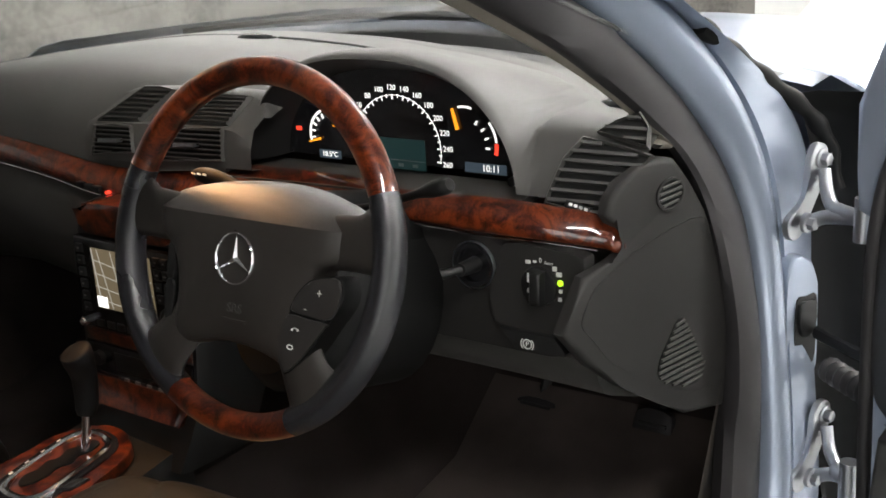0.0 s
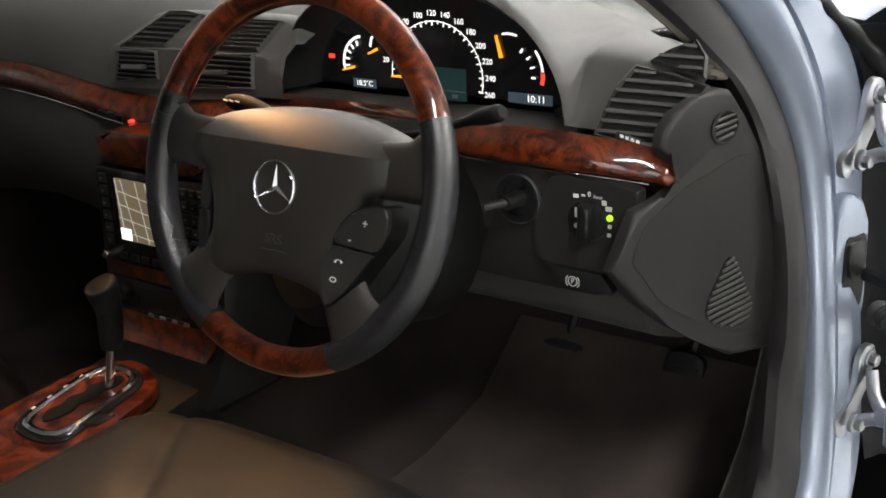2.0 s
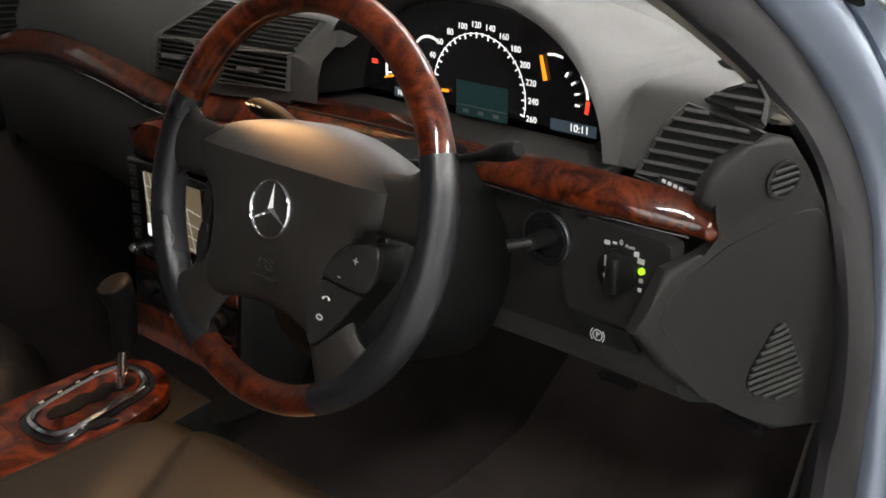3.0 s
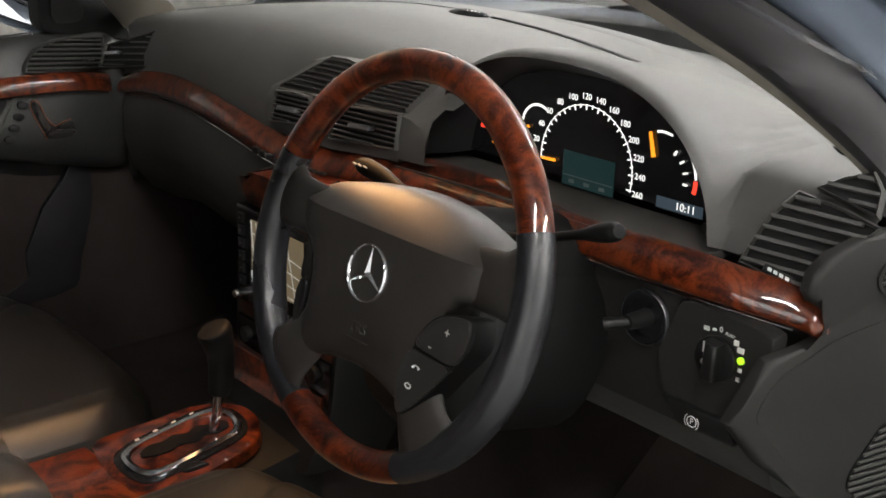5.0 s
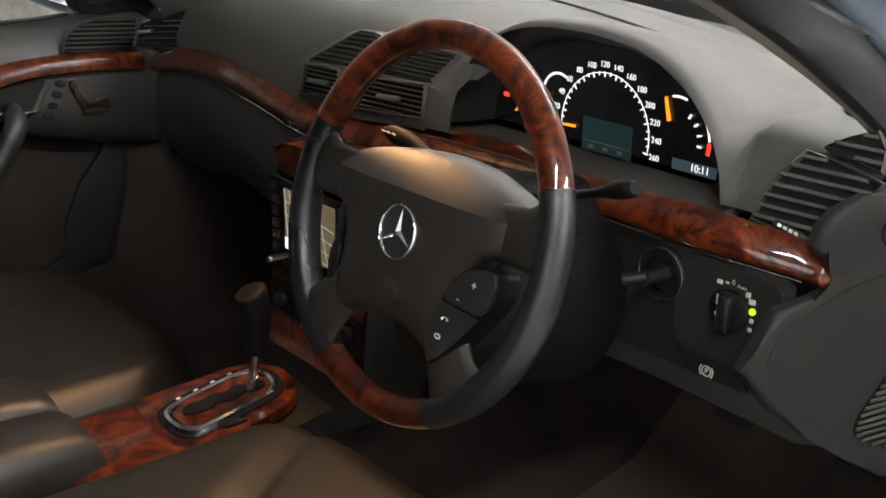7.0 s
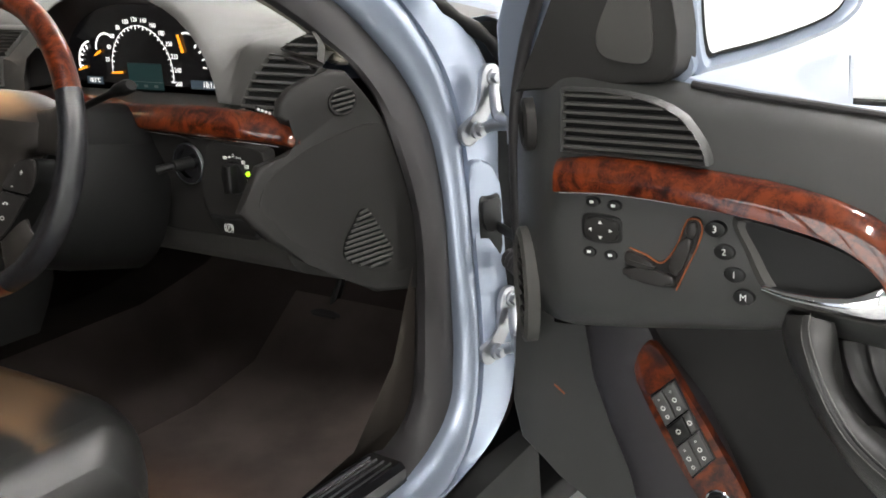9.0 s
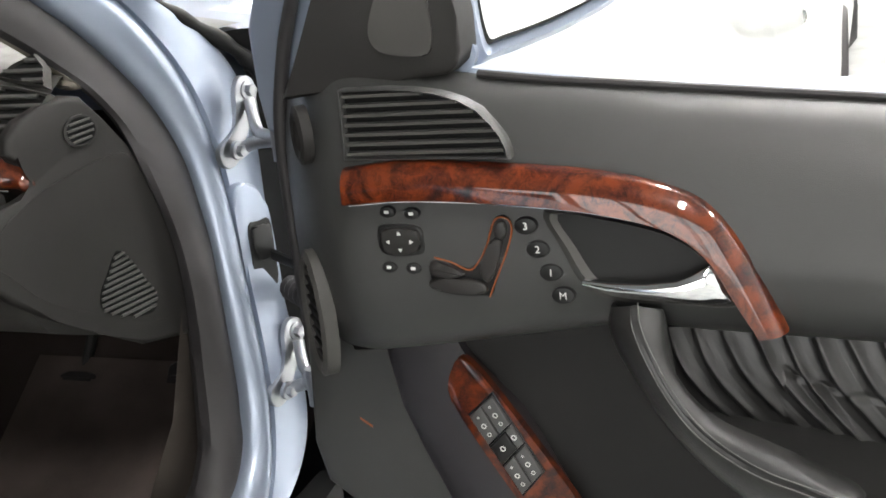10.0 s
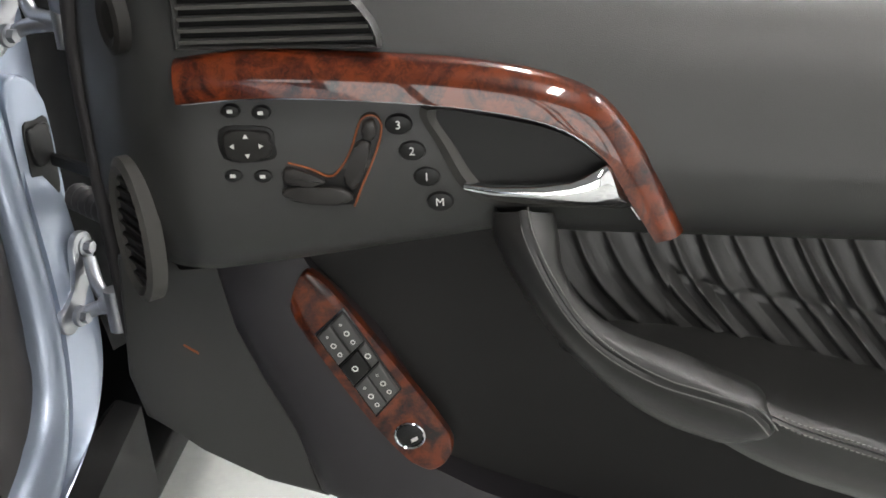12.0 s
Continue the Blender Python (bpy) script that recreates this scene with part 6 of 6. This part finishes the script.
    plate(bm, [(0.020, 0.950), (0.050, 1.005), (0.085, 1.08), (0.13, 1.17), (0.165, 1.20), (0.205, 1.15), (0.236, 1.06), (0.241, 1.03), (0.241, 0.995), (0.236, 0.980), (0.224, 0.970), (0.120, 0.962)], -0.12, -0.064, m, 0.004, 3)
    cover = part("mirror_cover", bm, PLASTIC_DIM if full else DEEP_BLACK, door, "dark grey corner cover of the mirror")
    bm = bmesh.new()
    plate(bm, smooth2([(0.140, 1.020), (0.146, 1.003), (0.165, 0.995), (0.198, 0.992), (0.211, 1.000), (0.213, 1.03), (0.208, 1.075), (0.192, 1.11), (0.172, 1.09), (0.150, 1.05)], 3), -0.062, -0.0585, m, 0.0012)
    part("cover_inset", bm, PLASTIC if full else PLASTIC_BLACK, cover)
    # belt seal
    bm = bmesh.new()
    tube(bm, [(u, belt(u) + 0.002, -0.088) for u in np.linspace(0.25, 1.07, 12)], 0.0045, m, sides=8)
    part("belt_seal", bm, RUBBER, door)
    # round speaker at the hinge edge
    FS = m @ axes((0.037, 0.700, -0.048), Vector((0.66, 0, 0.75)).normalized(), (0, 1, 0), Vector((-0.75, 0, 0.66)).normalized())
    bm = bmesh.new()
    ring_plate(bm, circle(0, 0, 0.045, 36, 1.75), circle(0, 0, 0.034, 36, 1.8), -0.01, 0.010, FS)
    ring = part("speaker_ring", bm, PLASTIC, door, "oval speaker surround")
    bm = bmesh.new()
    plate(bm, circle(0, 0, 0.035, 30, 1.8), -0.01, 0.001, FS, 0)
    part("speaker_grille", bm, PLASTIC_BLACK, ring)
    for k in range(9):
        bm = bmesh.new()
        v = -0.052 + 0.013 * k
        w = 0.033 * math.sqrt(max(0.02, 1 - (v / 0.062) ** 2))
        box(bm, (-w, v - 0.002, 0.0), (w, v + 0.002, 0.005), FS, 0.0008)
        part("speaker_slat", bm, PLASTIC_DIM, ring)
    bm = bmesh.new()
    ring_plate(bm, circle(0, 0, 0.026, 28, 1.3), circle(0, 0, 0.014, 28, 1.3), -0.01, 0.005, m @ axes((0.050, 0.915, -0.040), Vector((0.66, 0, 0.75)).normalized(), (0, 1, 0), Vector((-0.75, 0, 0.66)).normalized()))
    part("tweeter_ring", bm, PLASTIC_DIM, door, "round tweeter surround")
    # handle recess, its shade drawn as a flat black plate, and chrome lever
    rim = smooth2([(0.338, 0.838), (0.352, 0.800), (0.372, 0.760), (0.40, 0.744), (0.46, 0.740), (0.520, 0.738), (0.528, 0.750), (0.500, 0.785), (0.462, 0.812), (0.40, 0.829)], 4)
    inner_rim = smooth2([(0.352, 0.834), (0.368, 0.800), (0.385, 0.770), (0.405, 0.755), (0.46, 0.748), (0.514, 0.744), (0.520, 0.752), (0.498, 0.786), (0.461, 0.813), (0.40, 0.829)], 4)
    bm = bmesh.new()
    ring_plate(bm, rim, inner_rim, -0.012, 0.0075, m)
    part("handle_surround", bm, PLASTIC, door, "rounded rim of the handle recess")
    bm = bmesh.new()
    plate(bm, inner_rim, -0.01, 0.0042, m, 0)
    part("recess_shade", bm, PLASTIC_BLACK, door, "flat black plate for the shade in the handle hollow")
    bm = bmesh.new()
    rows = []
    for u, lo, hi, n in ((0.374, 0.760, 0.768, 0.006), (0.40, 0.757, 0.767, 0.014), (0.44, 0.754, 0.768, 0.020), (0.47, 0.751, 0.772, 0.022), (0.490, 0.748, 0.780, 0.021), (0.502, 0.746, 0.786, 0.017), (0.512, 0.744, 0.775, 0.010), (0.520, 0.743, 0.752, 0.004)):
        mid, half = (lo + hi) / 2, (hi - lo) / 2
        rows.append([(u, mid + half * math.cos(q), n + 0.007 * math.sin(q)) for q in np.linspace(0, math.tau, 13)[:-1]])
    loft(bm, rows, m, wrap=True, caps=True)
    part("door_handle", bm, CHROME, door, "chrome door pull lever")

    # mirror adjuster, seat adjuster and memory buttons
    def oval(cu, cv, r, squash=0.72, mat=PLASTIC_BLACK, high=0.0055):
        b = bmesh.new()
        plate(b, circle(cu, cv, r, 22, squash), -0.002, high, m, 0.002)
        return part("button", b, mat, door, "black oval button")

    for u, v in ((0.165, 0.838), (0.193, 0.836), (0.160, 0.776), (0.188, 0.775)) if full else ():
        b = oval(u, v, 0.0088)
        bm = bmesh.new()
        plate(bm, [(u - 0.0025, v - 0.0012), (u + 0.0025, v - 0.0012), (u + 0.0025, v + 0.002), (u - 0.0025, v + 0.002)], 0.0052, 0.0060, m, 0)
        part("mark", bm, PRINT, b)
    if full:
        bm = bmesh.new()
        plate(bm, smooth2([(0.1525, 0.7925), (0.1515, 0.8205), (0.1755, 0.8235), (0.1995, 0.8205), (0.2025, 0.8055), (0.2005, 0.7915), (0.1755, 0.7885)], 3), -0.002, 0.003, m, 0.001)
        b = part("button_frame", bm, PLASTIC_BLACK, door)
        bm = bmesh.new()
        plate(bm, smooth2([(0.1575, 0.7945), (0.1565, 0.8175), (0.1765, 0.8205), (0.1975, 0.8175), (0.1985, 0.8055), (0.1965, 0.7945), (0.1765, 0.7915)], 3), 0.002, 0.008, m, 0.003, 3)
        part("rocker", bm, PLASTIC_DIM, b, "four-way mirror rocker")
        for du, dv in ((0.013, 0), (-0.013, 0), (0, 0.009), (0, -0.009)):
            bm = bmesh.new()
            plate(bm, circle(0.1770 + du, 0.8060 + dv, 0.0028, 3, 1, math.atan2(dv, du)), 0.0075, 0.0086, m, 0)
            part("arrow", bm, PRINT, b)
    for text, u, v in (("3", 0.317, 0.822), ("2", 0.328, 0.797), ("1", 0.340, 0.772), ("M", 0.351, 0.747)):
        b = oval(u, v, 0.0125, 0.74)
        if full:
            writing("numeral", text, 0.011, m @ Matrix.Translation((u, v, 0.0057)), PRINT, b)
    seat_line = [(0.283, 0.829), (0.296, 0.832), (0.301, 0.820), (0.293, 0.795), (0.279, 0.765), (0.270, 0.745), (0.215, 0.748), (0.207, 0.762), (0.205, 0.782), (0.212, 0.789), (0.232, 0.783), (0.250, 0.775), (0.262, 0.785), (0.272, 0.802)]
    bm = bmesh.new()
    plate(bm, smooth2(seat_line, 3), -0.002, 0.0028, m, 0.001)
    b = part("seat_adjuster", bm, PLASTIC_BLACK, door, "seat-shaped adjuster with a thin wood outline")
    bm = bmesh.new()
    edge_line = catmull([(p[0], p[1], 0.0028) for p in seat_line[9:] + seat_line[:6]], 4)
    tube(bm, [p + Vector((0.0006, -0.0016, 0)) for p in edge_line], 0.0010, m, sides=6)
    part("outline", bm, ORANGE_TRIM, b, "thin orange-brown outline")
    for shape in ([(0.286, 0.826), (0.295, 0.828), (0.297, 0.819), (0.293, 0.809), (0.284, 0.812)], [(0.279, 0.807), (0.291, 0.806), (0.284, 0.782), (0.273, 0.762), (0.264, 0.769), (0.268, 0.785)], [(0.210, 0.768), (0.209, 0.783), (0.222, 0.782), (0.244, 0.772), (0.240, 0.766)], [(0.212, 0.752), (0.210, 0.764), (0.262, 0.763), (0.266, 0.749)]):
        bm = bmesh.new()
        plate(bm, smooth2(shape, 4), 0.002, 0.009, m, 0.003, 3)
        part("seat_switch", bm, POD, b)

    # lower part: front panel, map pocket with the switch plate
    bm = bmesh.new()
    plate(bm, [(-0.012, 0.646), (0.03, 0.650), (0.10, 0.650), (0.108, 0.560), (0.130, 0.505), (0.160, 0.435), (0.190, 0.334), (0.12, 0.360), (0.05, 0.400), (-0.012, 0.445), (-0.024, 0.50)], -0.14, -0.096, m, 0.006, 3)
    part("front_panel", bm, DOOR_SKIN, door, "dark grey lower front panel")
    if full:
        bm = bmesh.new()
        plate(bm, [(0.046, 0.5385), (0.062, 0.5275), (0.063, 0.530), (0.047, 0.541)], -0.097, -0.0952, m, 0)
        part("tag", bm, ORANGE_TRIM, door, "small orange-brown tag")
    pocket = [[(0.094, 0.634), (0.150, 0.657), (0.186, 0.666)], [(0.106, 0.560), (0.160, 0.590), (0.205, 0.628)], [(0.128, 0.500), (0.19, 0.53), (0.260, 0.560)], [(0.158, 0.430), (0.23, 0.45), (0.310, 0.450)], [(0.180, 0.345), (0.24, 0.375), (0.306, 0.392)], [(0.27, 0.292), (0.32, 0.325), (0.365, 0.357)], [(0.389, 0.245), (0.43, 0.275), (0.465, 0.312)], [(0.6, 0.205), (0.61, 0.235), (0.62, 0.262)], [(1.0, 0.190), (1.0, 0.196), (1.0, 0.202)]]
    bm = bmesh.new()
    rows = []
    for a, b_, c in pocket:
        q = [tuple(a[i] + (b_[i] - a[i]) * f for i in (0, 1)) for f in (0.10, 0.30, 0.60)]
        rows.append([(*a, -0.14), (*a, -0.100), (*q[0], -0.091), (*q[1], -0.084), (*q[2], -0.080), (*b_, -0.079), ((b_[0] + c[0]) / 2, (b_[1] + c[1]) / 2, -0.080), (*c, -0.086), (*c, -0.14)])
    loft(bm, rows, m)
    part("map_pocket", bm, POCKET, door, "dark map pocket moulding", sharp=60)
    if full:
        SW = m
        bm = bmesh.new()
        plate(bm, smooth2([(0.180, 0.580), (0.178, 0.602), (0.191, 0.632), (0.203, 0.635), (0.230, 0.604), (0.290, 0.515), (0.337, 0.438), (0.339, 0.412), (0.326, 0.392), (0.304, 0.390), (0.268, 0.430), (0.225, 0.497)], 3), -0.09, -0.077, SW, 0.004, 3)
        plate_ = part("switch_plate", bm, WOOD, door, "burl wood window switch plate")
        a, b_, c, d_ = Vector((0.202, 0.562)), Vector((0.234, 0.592)), Vector((0.287, 0.497)), Vector((0.258, 0.463))

        def quad(p, q):
            return (1 - q) * ((1 - p) * a + p * b_) + q * ((1 - p) * d_ + p * c)

        bm = bmesh.new()
        plate(bm, [tuple(quad(p, q)) for p, q in ((-0.04, -0.03), (1.04, -0.03), (1.04, 1.03), (-0.04, 1.03))], -0.08, -0.0755, SW, 0.002)
        part("switch_base", bm, GLOSS_BLACK, plate_)
        for p0, p1, q0, q1, mat in ((0.02, 0.49, 0.0, 0.36, KEY_GREY), (0.51, 0.98, 0.0, 0.36, KEY_GREY), (0.02, 0.70, 0.38, 0.62, PLASTIC_BLACK), (0.72, 0.98, 0.38, 0.62, KEY_GREY), (0.02, 0.49, 0.64, 1.0, KEY_GREY), (0.51, 0.98, 0.64, 1.0, KEY_GREY)):
            bm = bmesh.new()
            plate(bm, [tuple(quad(p, q)) for p, q in ((p0, q0), (p1, q0), (p1, q1), (p0, q1))], -0.077, -0.071, SW, 0.0025, 3)
            key = part("window_switch", bm, mat, plate_, "grey window switch with white symbols")
            marks = ((0.25, 0.2, 0.0016), (0.5, 0.5, 0.0034), (0.75, 0.8, 0.0028)) if mat is KEY_GREY and p1 - p0 > 0.4 else ((0.5, 0.5, 0.0036),)
            for mu, mv, r in marks:
                spot = quad(p0 + (p1 - p0) * 0.5, q0 + (q1 - q0) * mv)
                bm = bmesh.new()
                ring_plate(bm, circle(spot.x, spot.y, r, 10), circle(spot.x, spot.y, r * 0.6, 10), -0.0712, -0.0704, SW)
                part("symbol", bm, PRINT, plate_)
        bm = bmesh.new()
        ring_plate(bm, circle(0.294, 0.436, 0.0175, 32), circle(0.294, 0.436, 0.0150, 32), -0.079, -0.073, SW)
        part("lock_ring", bm, CHROME, plate_, "chrome-ringed lock switch")
        bm = bmesh.new()
        plate(bm, circle(0.294, 0.436, 0.0152, 28), -0.08, -0.0755, SW, 0.001)
        part("lock_switch", bm, GLOSS_BLACK, plate_)
        bm = bmesh.new()
        plate(bm, [(0.296, 0.427), (0.303, 0.431), (0.302, 0.435), (0.295, 0.431)], -0.076, -0.0748, SW, 0)
        part("mark", bm, PRINT, plate_)

    if full:
        # armrest: pull band with a seam, long pad behind it, side below
        base = [(0.44, 0.604), (0.487, 0.600), (0.542, 0.593), (0.598, 0.587), (0.653, 0.576), (0.708, 0.561), (0.802, 0.532), (1.06, 0.455)]
        seam_v = [(0.50, 0.602), (0.56, 0.596), (0.630, 0.577), (0.679, 0.560), (0.763, 0.529), (0.90, 0.480), (1.06, 0.425)]
        low_v = [(0.50, 0.560), (0.56, 0.530), (0.587, 0.524), (0.638, 0.496), (0.692, 0.473), (0.782, 0.441), (0.90, 0.400), (1.06, 0.345)]

        def along(table, u):
            return lerp_table(table, u)[0]

        band = [((0.400, 0.738), (0.428, 0.746), (0.455, 0.740), 0.024), ((0.398, 0.720), (0.432, 0.730), (0.458, 0.724), 0.040), ((0.406, 0.694), (0.444, 0.703), (0.460, 0.703), 0.050), ((0.424, 0.662), (0.464, 0.667), (0.470, 0.679), 0.058), ((0.447, 0.626), (0.489, 0.637), (0.490, 0.655), 0.066), ((0.474, 0.592), (0.519, 0.616), (0.518, 0.637), 0.074), ((0.508, 0.560), (0.554, 0.601), (0.559, 0.623), 0.083), ((0.550, 0.530), (0.593, 0.592), (0.602, 0.606), 0.091), ((0.592, 0.514), (0.626, 0.583), (0.634, 0.592), 0.098), ((0.610, 0.512), (0.640, 0.570), (0.646, 0.576), 0.099), ((0.626, 0.520), (0.648, 0.556), (0.651, 0.560), 0.093)]
        fine = [catmull([(*s_[k], s_[3]) for s_ in band], 6) for k in range(3)]
        rows = []
        for o, s_, i_ in zip(*fine):
            d = o.z

            def across(a_, b2, g, n_):
                return (a_.x + (b2.x - a_.x) * g, a_.y + (b2.y - a_.y) * g, n_)

            rows.append([(o.x + 0.006, o.y - 0.002, -0.10), (o.x + 0.001, o.y - 0.002, -0.03), (o.x, o.y, 0.20 * d), across(o, s_, 0.04, 0.40 * d), across(o, s_, 0.15, 0.58 * d), across(o, s_, 0.34, 0.74 * d), across(o, s_, 0.58, 0.88 * d), across(o, s_, 0.82, 0.975 * d), across(o, s_, 0.94, 0.998 * d), across(o, s_, 1.0, d - 0.0012), across(s_, i_, 0.10, d + 0.0002), across(s_, i_, 0.35, 0.985 * d), across(s_, i_, 0.65, 0.93 * d), across(s_, i_, 0.88, 0.82 * d), across(s_, i_, 1.0, 0.70 * d), (i_.x + 0.002, i_.y - 0.010, 0.62 * d), (i_.x + 0.003, min(i_.y - 0.020, along(base, i_.x) - 0.004), 0.40 * d), (i_.x + 0.003, along(base, i_.x) - 0.008, -0.05)])
        bm = bmesh.new()
        loft(bm, rows, m, caps=True)
        arm = part("armrest", bm, LEATHER, door, "dark leather pull band with a stitched seam", sharp=60)
        def pad_out(u):
            return float(np.interp(u, [0.48, 0.505, 0.56, 0.62, 0.67, 1.1], [-0.010, 0.020, 0.060, 0.082, 0.098, 0.100]))

        rows = []
        for u in np.linspace(0.482, 1.06, 42):
            sv, bv = along(seam_v, u), along(base, u)
            lv = max(along(low_v, u), sv - 0.035 - 0.6 * max(0.0, u - 0.55))
            out = pad_out(u)
            dip = min(sv, bv) - 0.004
            rows.append([(u, lv + 0.006, -0.13), (u, lv + 0.001, 0.30 * out), (u, lv, 0.52 * out), (u, lv + 0.004, 0.60 * out), (u, lv + 0.3 * (sv - lv), 0.76 * out), (u, lv + 0.65 * (sv - lv), 0.91 * out), (u, sv - 0.007, out - 0.001), (u, sv - 0.0035, out + 0.0008), (u, sv - 0.0008, out - 0.0016), (u, sv + 0.0015, out), (u, sv + 0.0065, out - 0.0045), (u, sv + 0.0085, out - 0.012), (u, 0.7 * sv + 0.3 * bv + 0.007, 0.68 * out), (u, 0.35 * sv + 0.65 * bv + 0.003, 0.22 * out), (u, bv, -0.028), (u, bv + 0.001, -0.040), (u, bv + 0.004, -0.06)])
        bm = bmesh.new()
        loft(bm, rows, m)
        part("armrest_pad", bm, LEATHER, arm, "long smooth leather armrest pad", sharp=60)
        for off in (-0.005, 0.005):
            bm = bmesh.new()
            run = [s_ + Vector((off * 0.75, off * 0.6, 0.0)) for s_ in fine[1]]
            for p, q in zip(run, run[1:]):
                for a_ in (0.0, 0.34, 0.67):
                    g, h = p.lerp(q, a_), p.lerp(q, a_ + 0.2)
                    tube(bm, [(g.x, g.y, g.z + 0.0005), (h.x, h.y, h.z + 0.0005)], 0.0008, m, sides=5)
            for u in np.arange(0.652, 1.05, 0.0052):
                g, h = ((p, along(seam_v, p) + off * 0.85, pad_out(p) - (0.0014 if off > 0 else -0.0008)) for p in (u, u + 0.003))
                tube(bm, [g, h], 0.0008, m, sides=5)
            part("stitching", bm, THREAD, arm, "row of grey stitches")
        # gathered leather: soft slanting folds of uneven width
        folds = [0.0]
        rng = random.Random(11)
        while folds[-1] < 1.2:
            folds.append(folds[-1] + rng.choice((0.023, 0.028, 0.031, 0.035)))
        heights = [rng.uniform(0.5, 1.0) for _ in folds]
        lows = [rng.uniform(0.45, 1.0) for _ in folds]
        drift = [rng.uniform(-0.16, 0.16) for _ in folds]
        bm = bmesh.new()
        rows = []
        for w in np.linspace(0.76, 1.50, 460):
            row = []
            at = w - 0.76
            k = max(i for i, f in enumerate(folds) if f <= at)
            x = (at - folds[k]) / (folds[k + 1] - folds[k])
            for f in np.linspace(0, 1, 37):
                v = 0.697
                for _ in range(4):
                    u = w - 0.62 * v - 0.008 * math.sin(math.pi * f)
                    bv = along(base, min(1.06, max(0.44, u)))
                    v = bv + (0.697 - 0.05 * max(0.0, u - 0.65) - bv) * f
                seam = along([(0.40, 0.74), (0.545, 0.698), (0.555, 0.668), (0.574, 0.650), (0.623, 0.633), (0.704, 0.619), (0.794, 0.600), (1.06, 0.545)], u)
                dent = -0.0042 * math.exp(-((v - seam) / 0.0026) ** 2) if u > 0.565 else 0.0
                above = 1 / (1 + math.exp(-(v - seam) / 0.004)) if u > 0.565 else 1.0
                centre = 0.5 + drift[k] * (f - 0.5) + (0.12 * (1 - above))
                side_ = 0.13 if x < centre else 0.26
                ridge = (heights[k] * above + lows[k] * (1 - above)) * math.exp(-abs((x - centre) / side_) ** 1.7)
                row.append((min(1.06, max(0.44, u)), v, -0.044 + 0.008 * math.sin(math.pi * f) + 0.0125 * ridge * math.sin(math.pi * (0.12 + 0.80 * f)) ** 0.7 + 0.0004 * math.sin(61.0 * w + 9.0 * f) * math.sin(13.0 * f + 37.0 * w) + dent))
            rows.append(row)
        loft(bm, rows, m)
        part("gathered_leather", bm, LEATHER, door, "gathered dark leather insert", sharp=70)
    else:
        bm = bmesh.new()
        tube(bm, catmull([(0.425, 0.765, -0.01), (0.435, 0.762, 0.035), (0.452, 0.735, 0.070), (0.500, 0.672, 0.085), (0.560, 0.610, 0.088), (0.66, 0.560, 0.085), (1.0, 0.50, 0.080)], 6), [0.022] * 6 + [0.024] * 12 + [0.026] * 6 + [0.030] * 13, m, sides=16, squash=(1.0, 0.8))
        part("armrest", bm, LEATHER, door, "dark leather pull and armrest")
    # wing mirror outside the glass
    MM = m @ axes(mirror_m, (0.64, 0, -0.77), (0, 1, 0), (0.77, 0, 0.64))
    glass_line = smooth2([(0.002, -0.060), (0.03, -0.068), (0.13, -0.050), (0.195, -0.025), (0.212, 0.02), (0.200, 0.070), (0.15, 0.085), (0.02, 0.082), (-0.004, 0.05)], 5)
    cu, cv = 0.10, 0.01
    bm = bmesh.new()
    rows = []
    for f, dn in ((0.90, -0.012), (0.95, 0.0), (1.03, 0.006), (1.14, 0.0), (1.2, -0.02), (1.15, -0.06), (0.9, -0.10), (0.5, -0.12), (0.05, -0.125)):
        rows.append([(cu + (p[0] - cu) * f, cv + (p[1] - cv) * f, dn) for p in glass_line])
    loft(bm, rows, MM, wrap=True)
    shell = part("wing_mirror", bm, PAINT, door, "silver-blue wing mirror housing")
    bm = bmesh.new()
    plate(bm, [(cu + (p[0] - cu) * 0.94, cv + (p[1] - cv) * 0.90) for p in glass_line], -0.02, -0.005, MM, 0)
    part("mirror_edge", bm, PLASTIC_BLACK, shell)
    bm = bmesh.new()
    plate(bm, [(cu + (p[0] - cu) * 0.90, cv + (p[1] - cv) * 0.84) for p in glass_line], -0.01, -0.003, MM, 0)
    part("mirror_glass", bm, MIRROR, shell, "mirror glass")
    bm = bmesh.new()
    foot = MM @ Vector((0.03, -0.066, -0.06))
    root = m @ Vector((mirror_m[0] - 0.02, 0.985, -0.105))
    tube(bm, [foot, foot.lerp(root, 0.5), root], [0.022, 0.020, 0.024], sides=12)
    part("mirror_foot", bm, PAINT, shell)
    return door


car_door(axes((0.95, 0.29, 0.0), (1, 0, 0), (0, 0, 1), (0, -1, 0)), "silver-blue car door standing open, dark grey lining with burl wood", (0.240, 1.052, -0.135), True)
car_door(axes((-0.885, 0.383, 0.1227), (0, -0.863, 0.06), (0, 0, 0.85), (0.85, 0, 0)), "closed passenger door lined in dark grey with burl wood", (0.15, 1.02, -0.13), False)
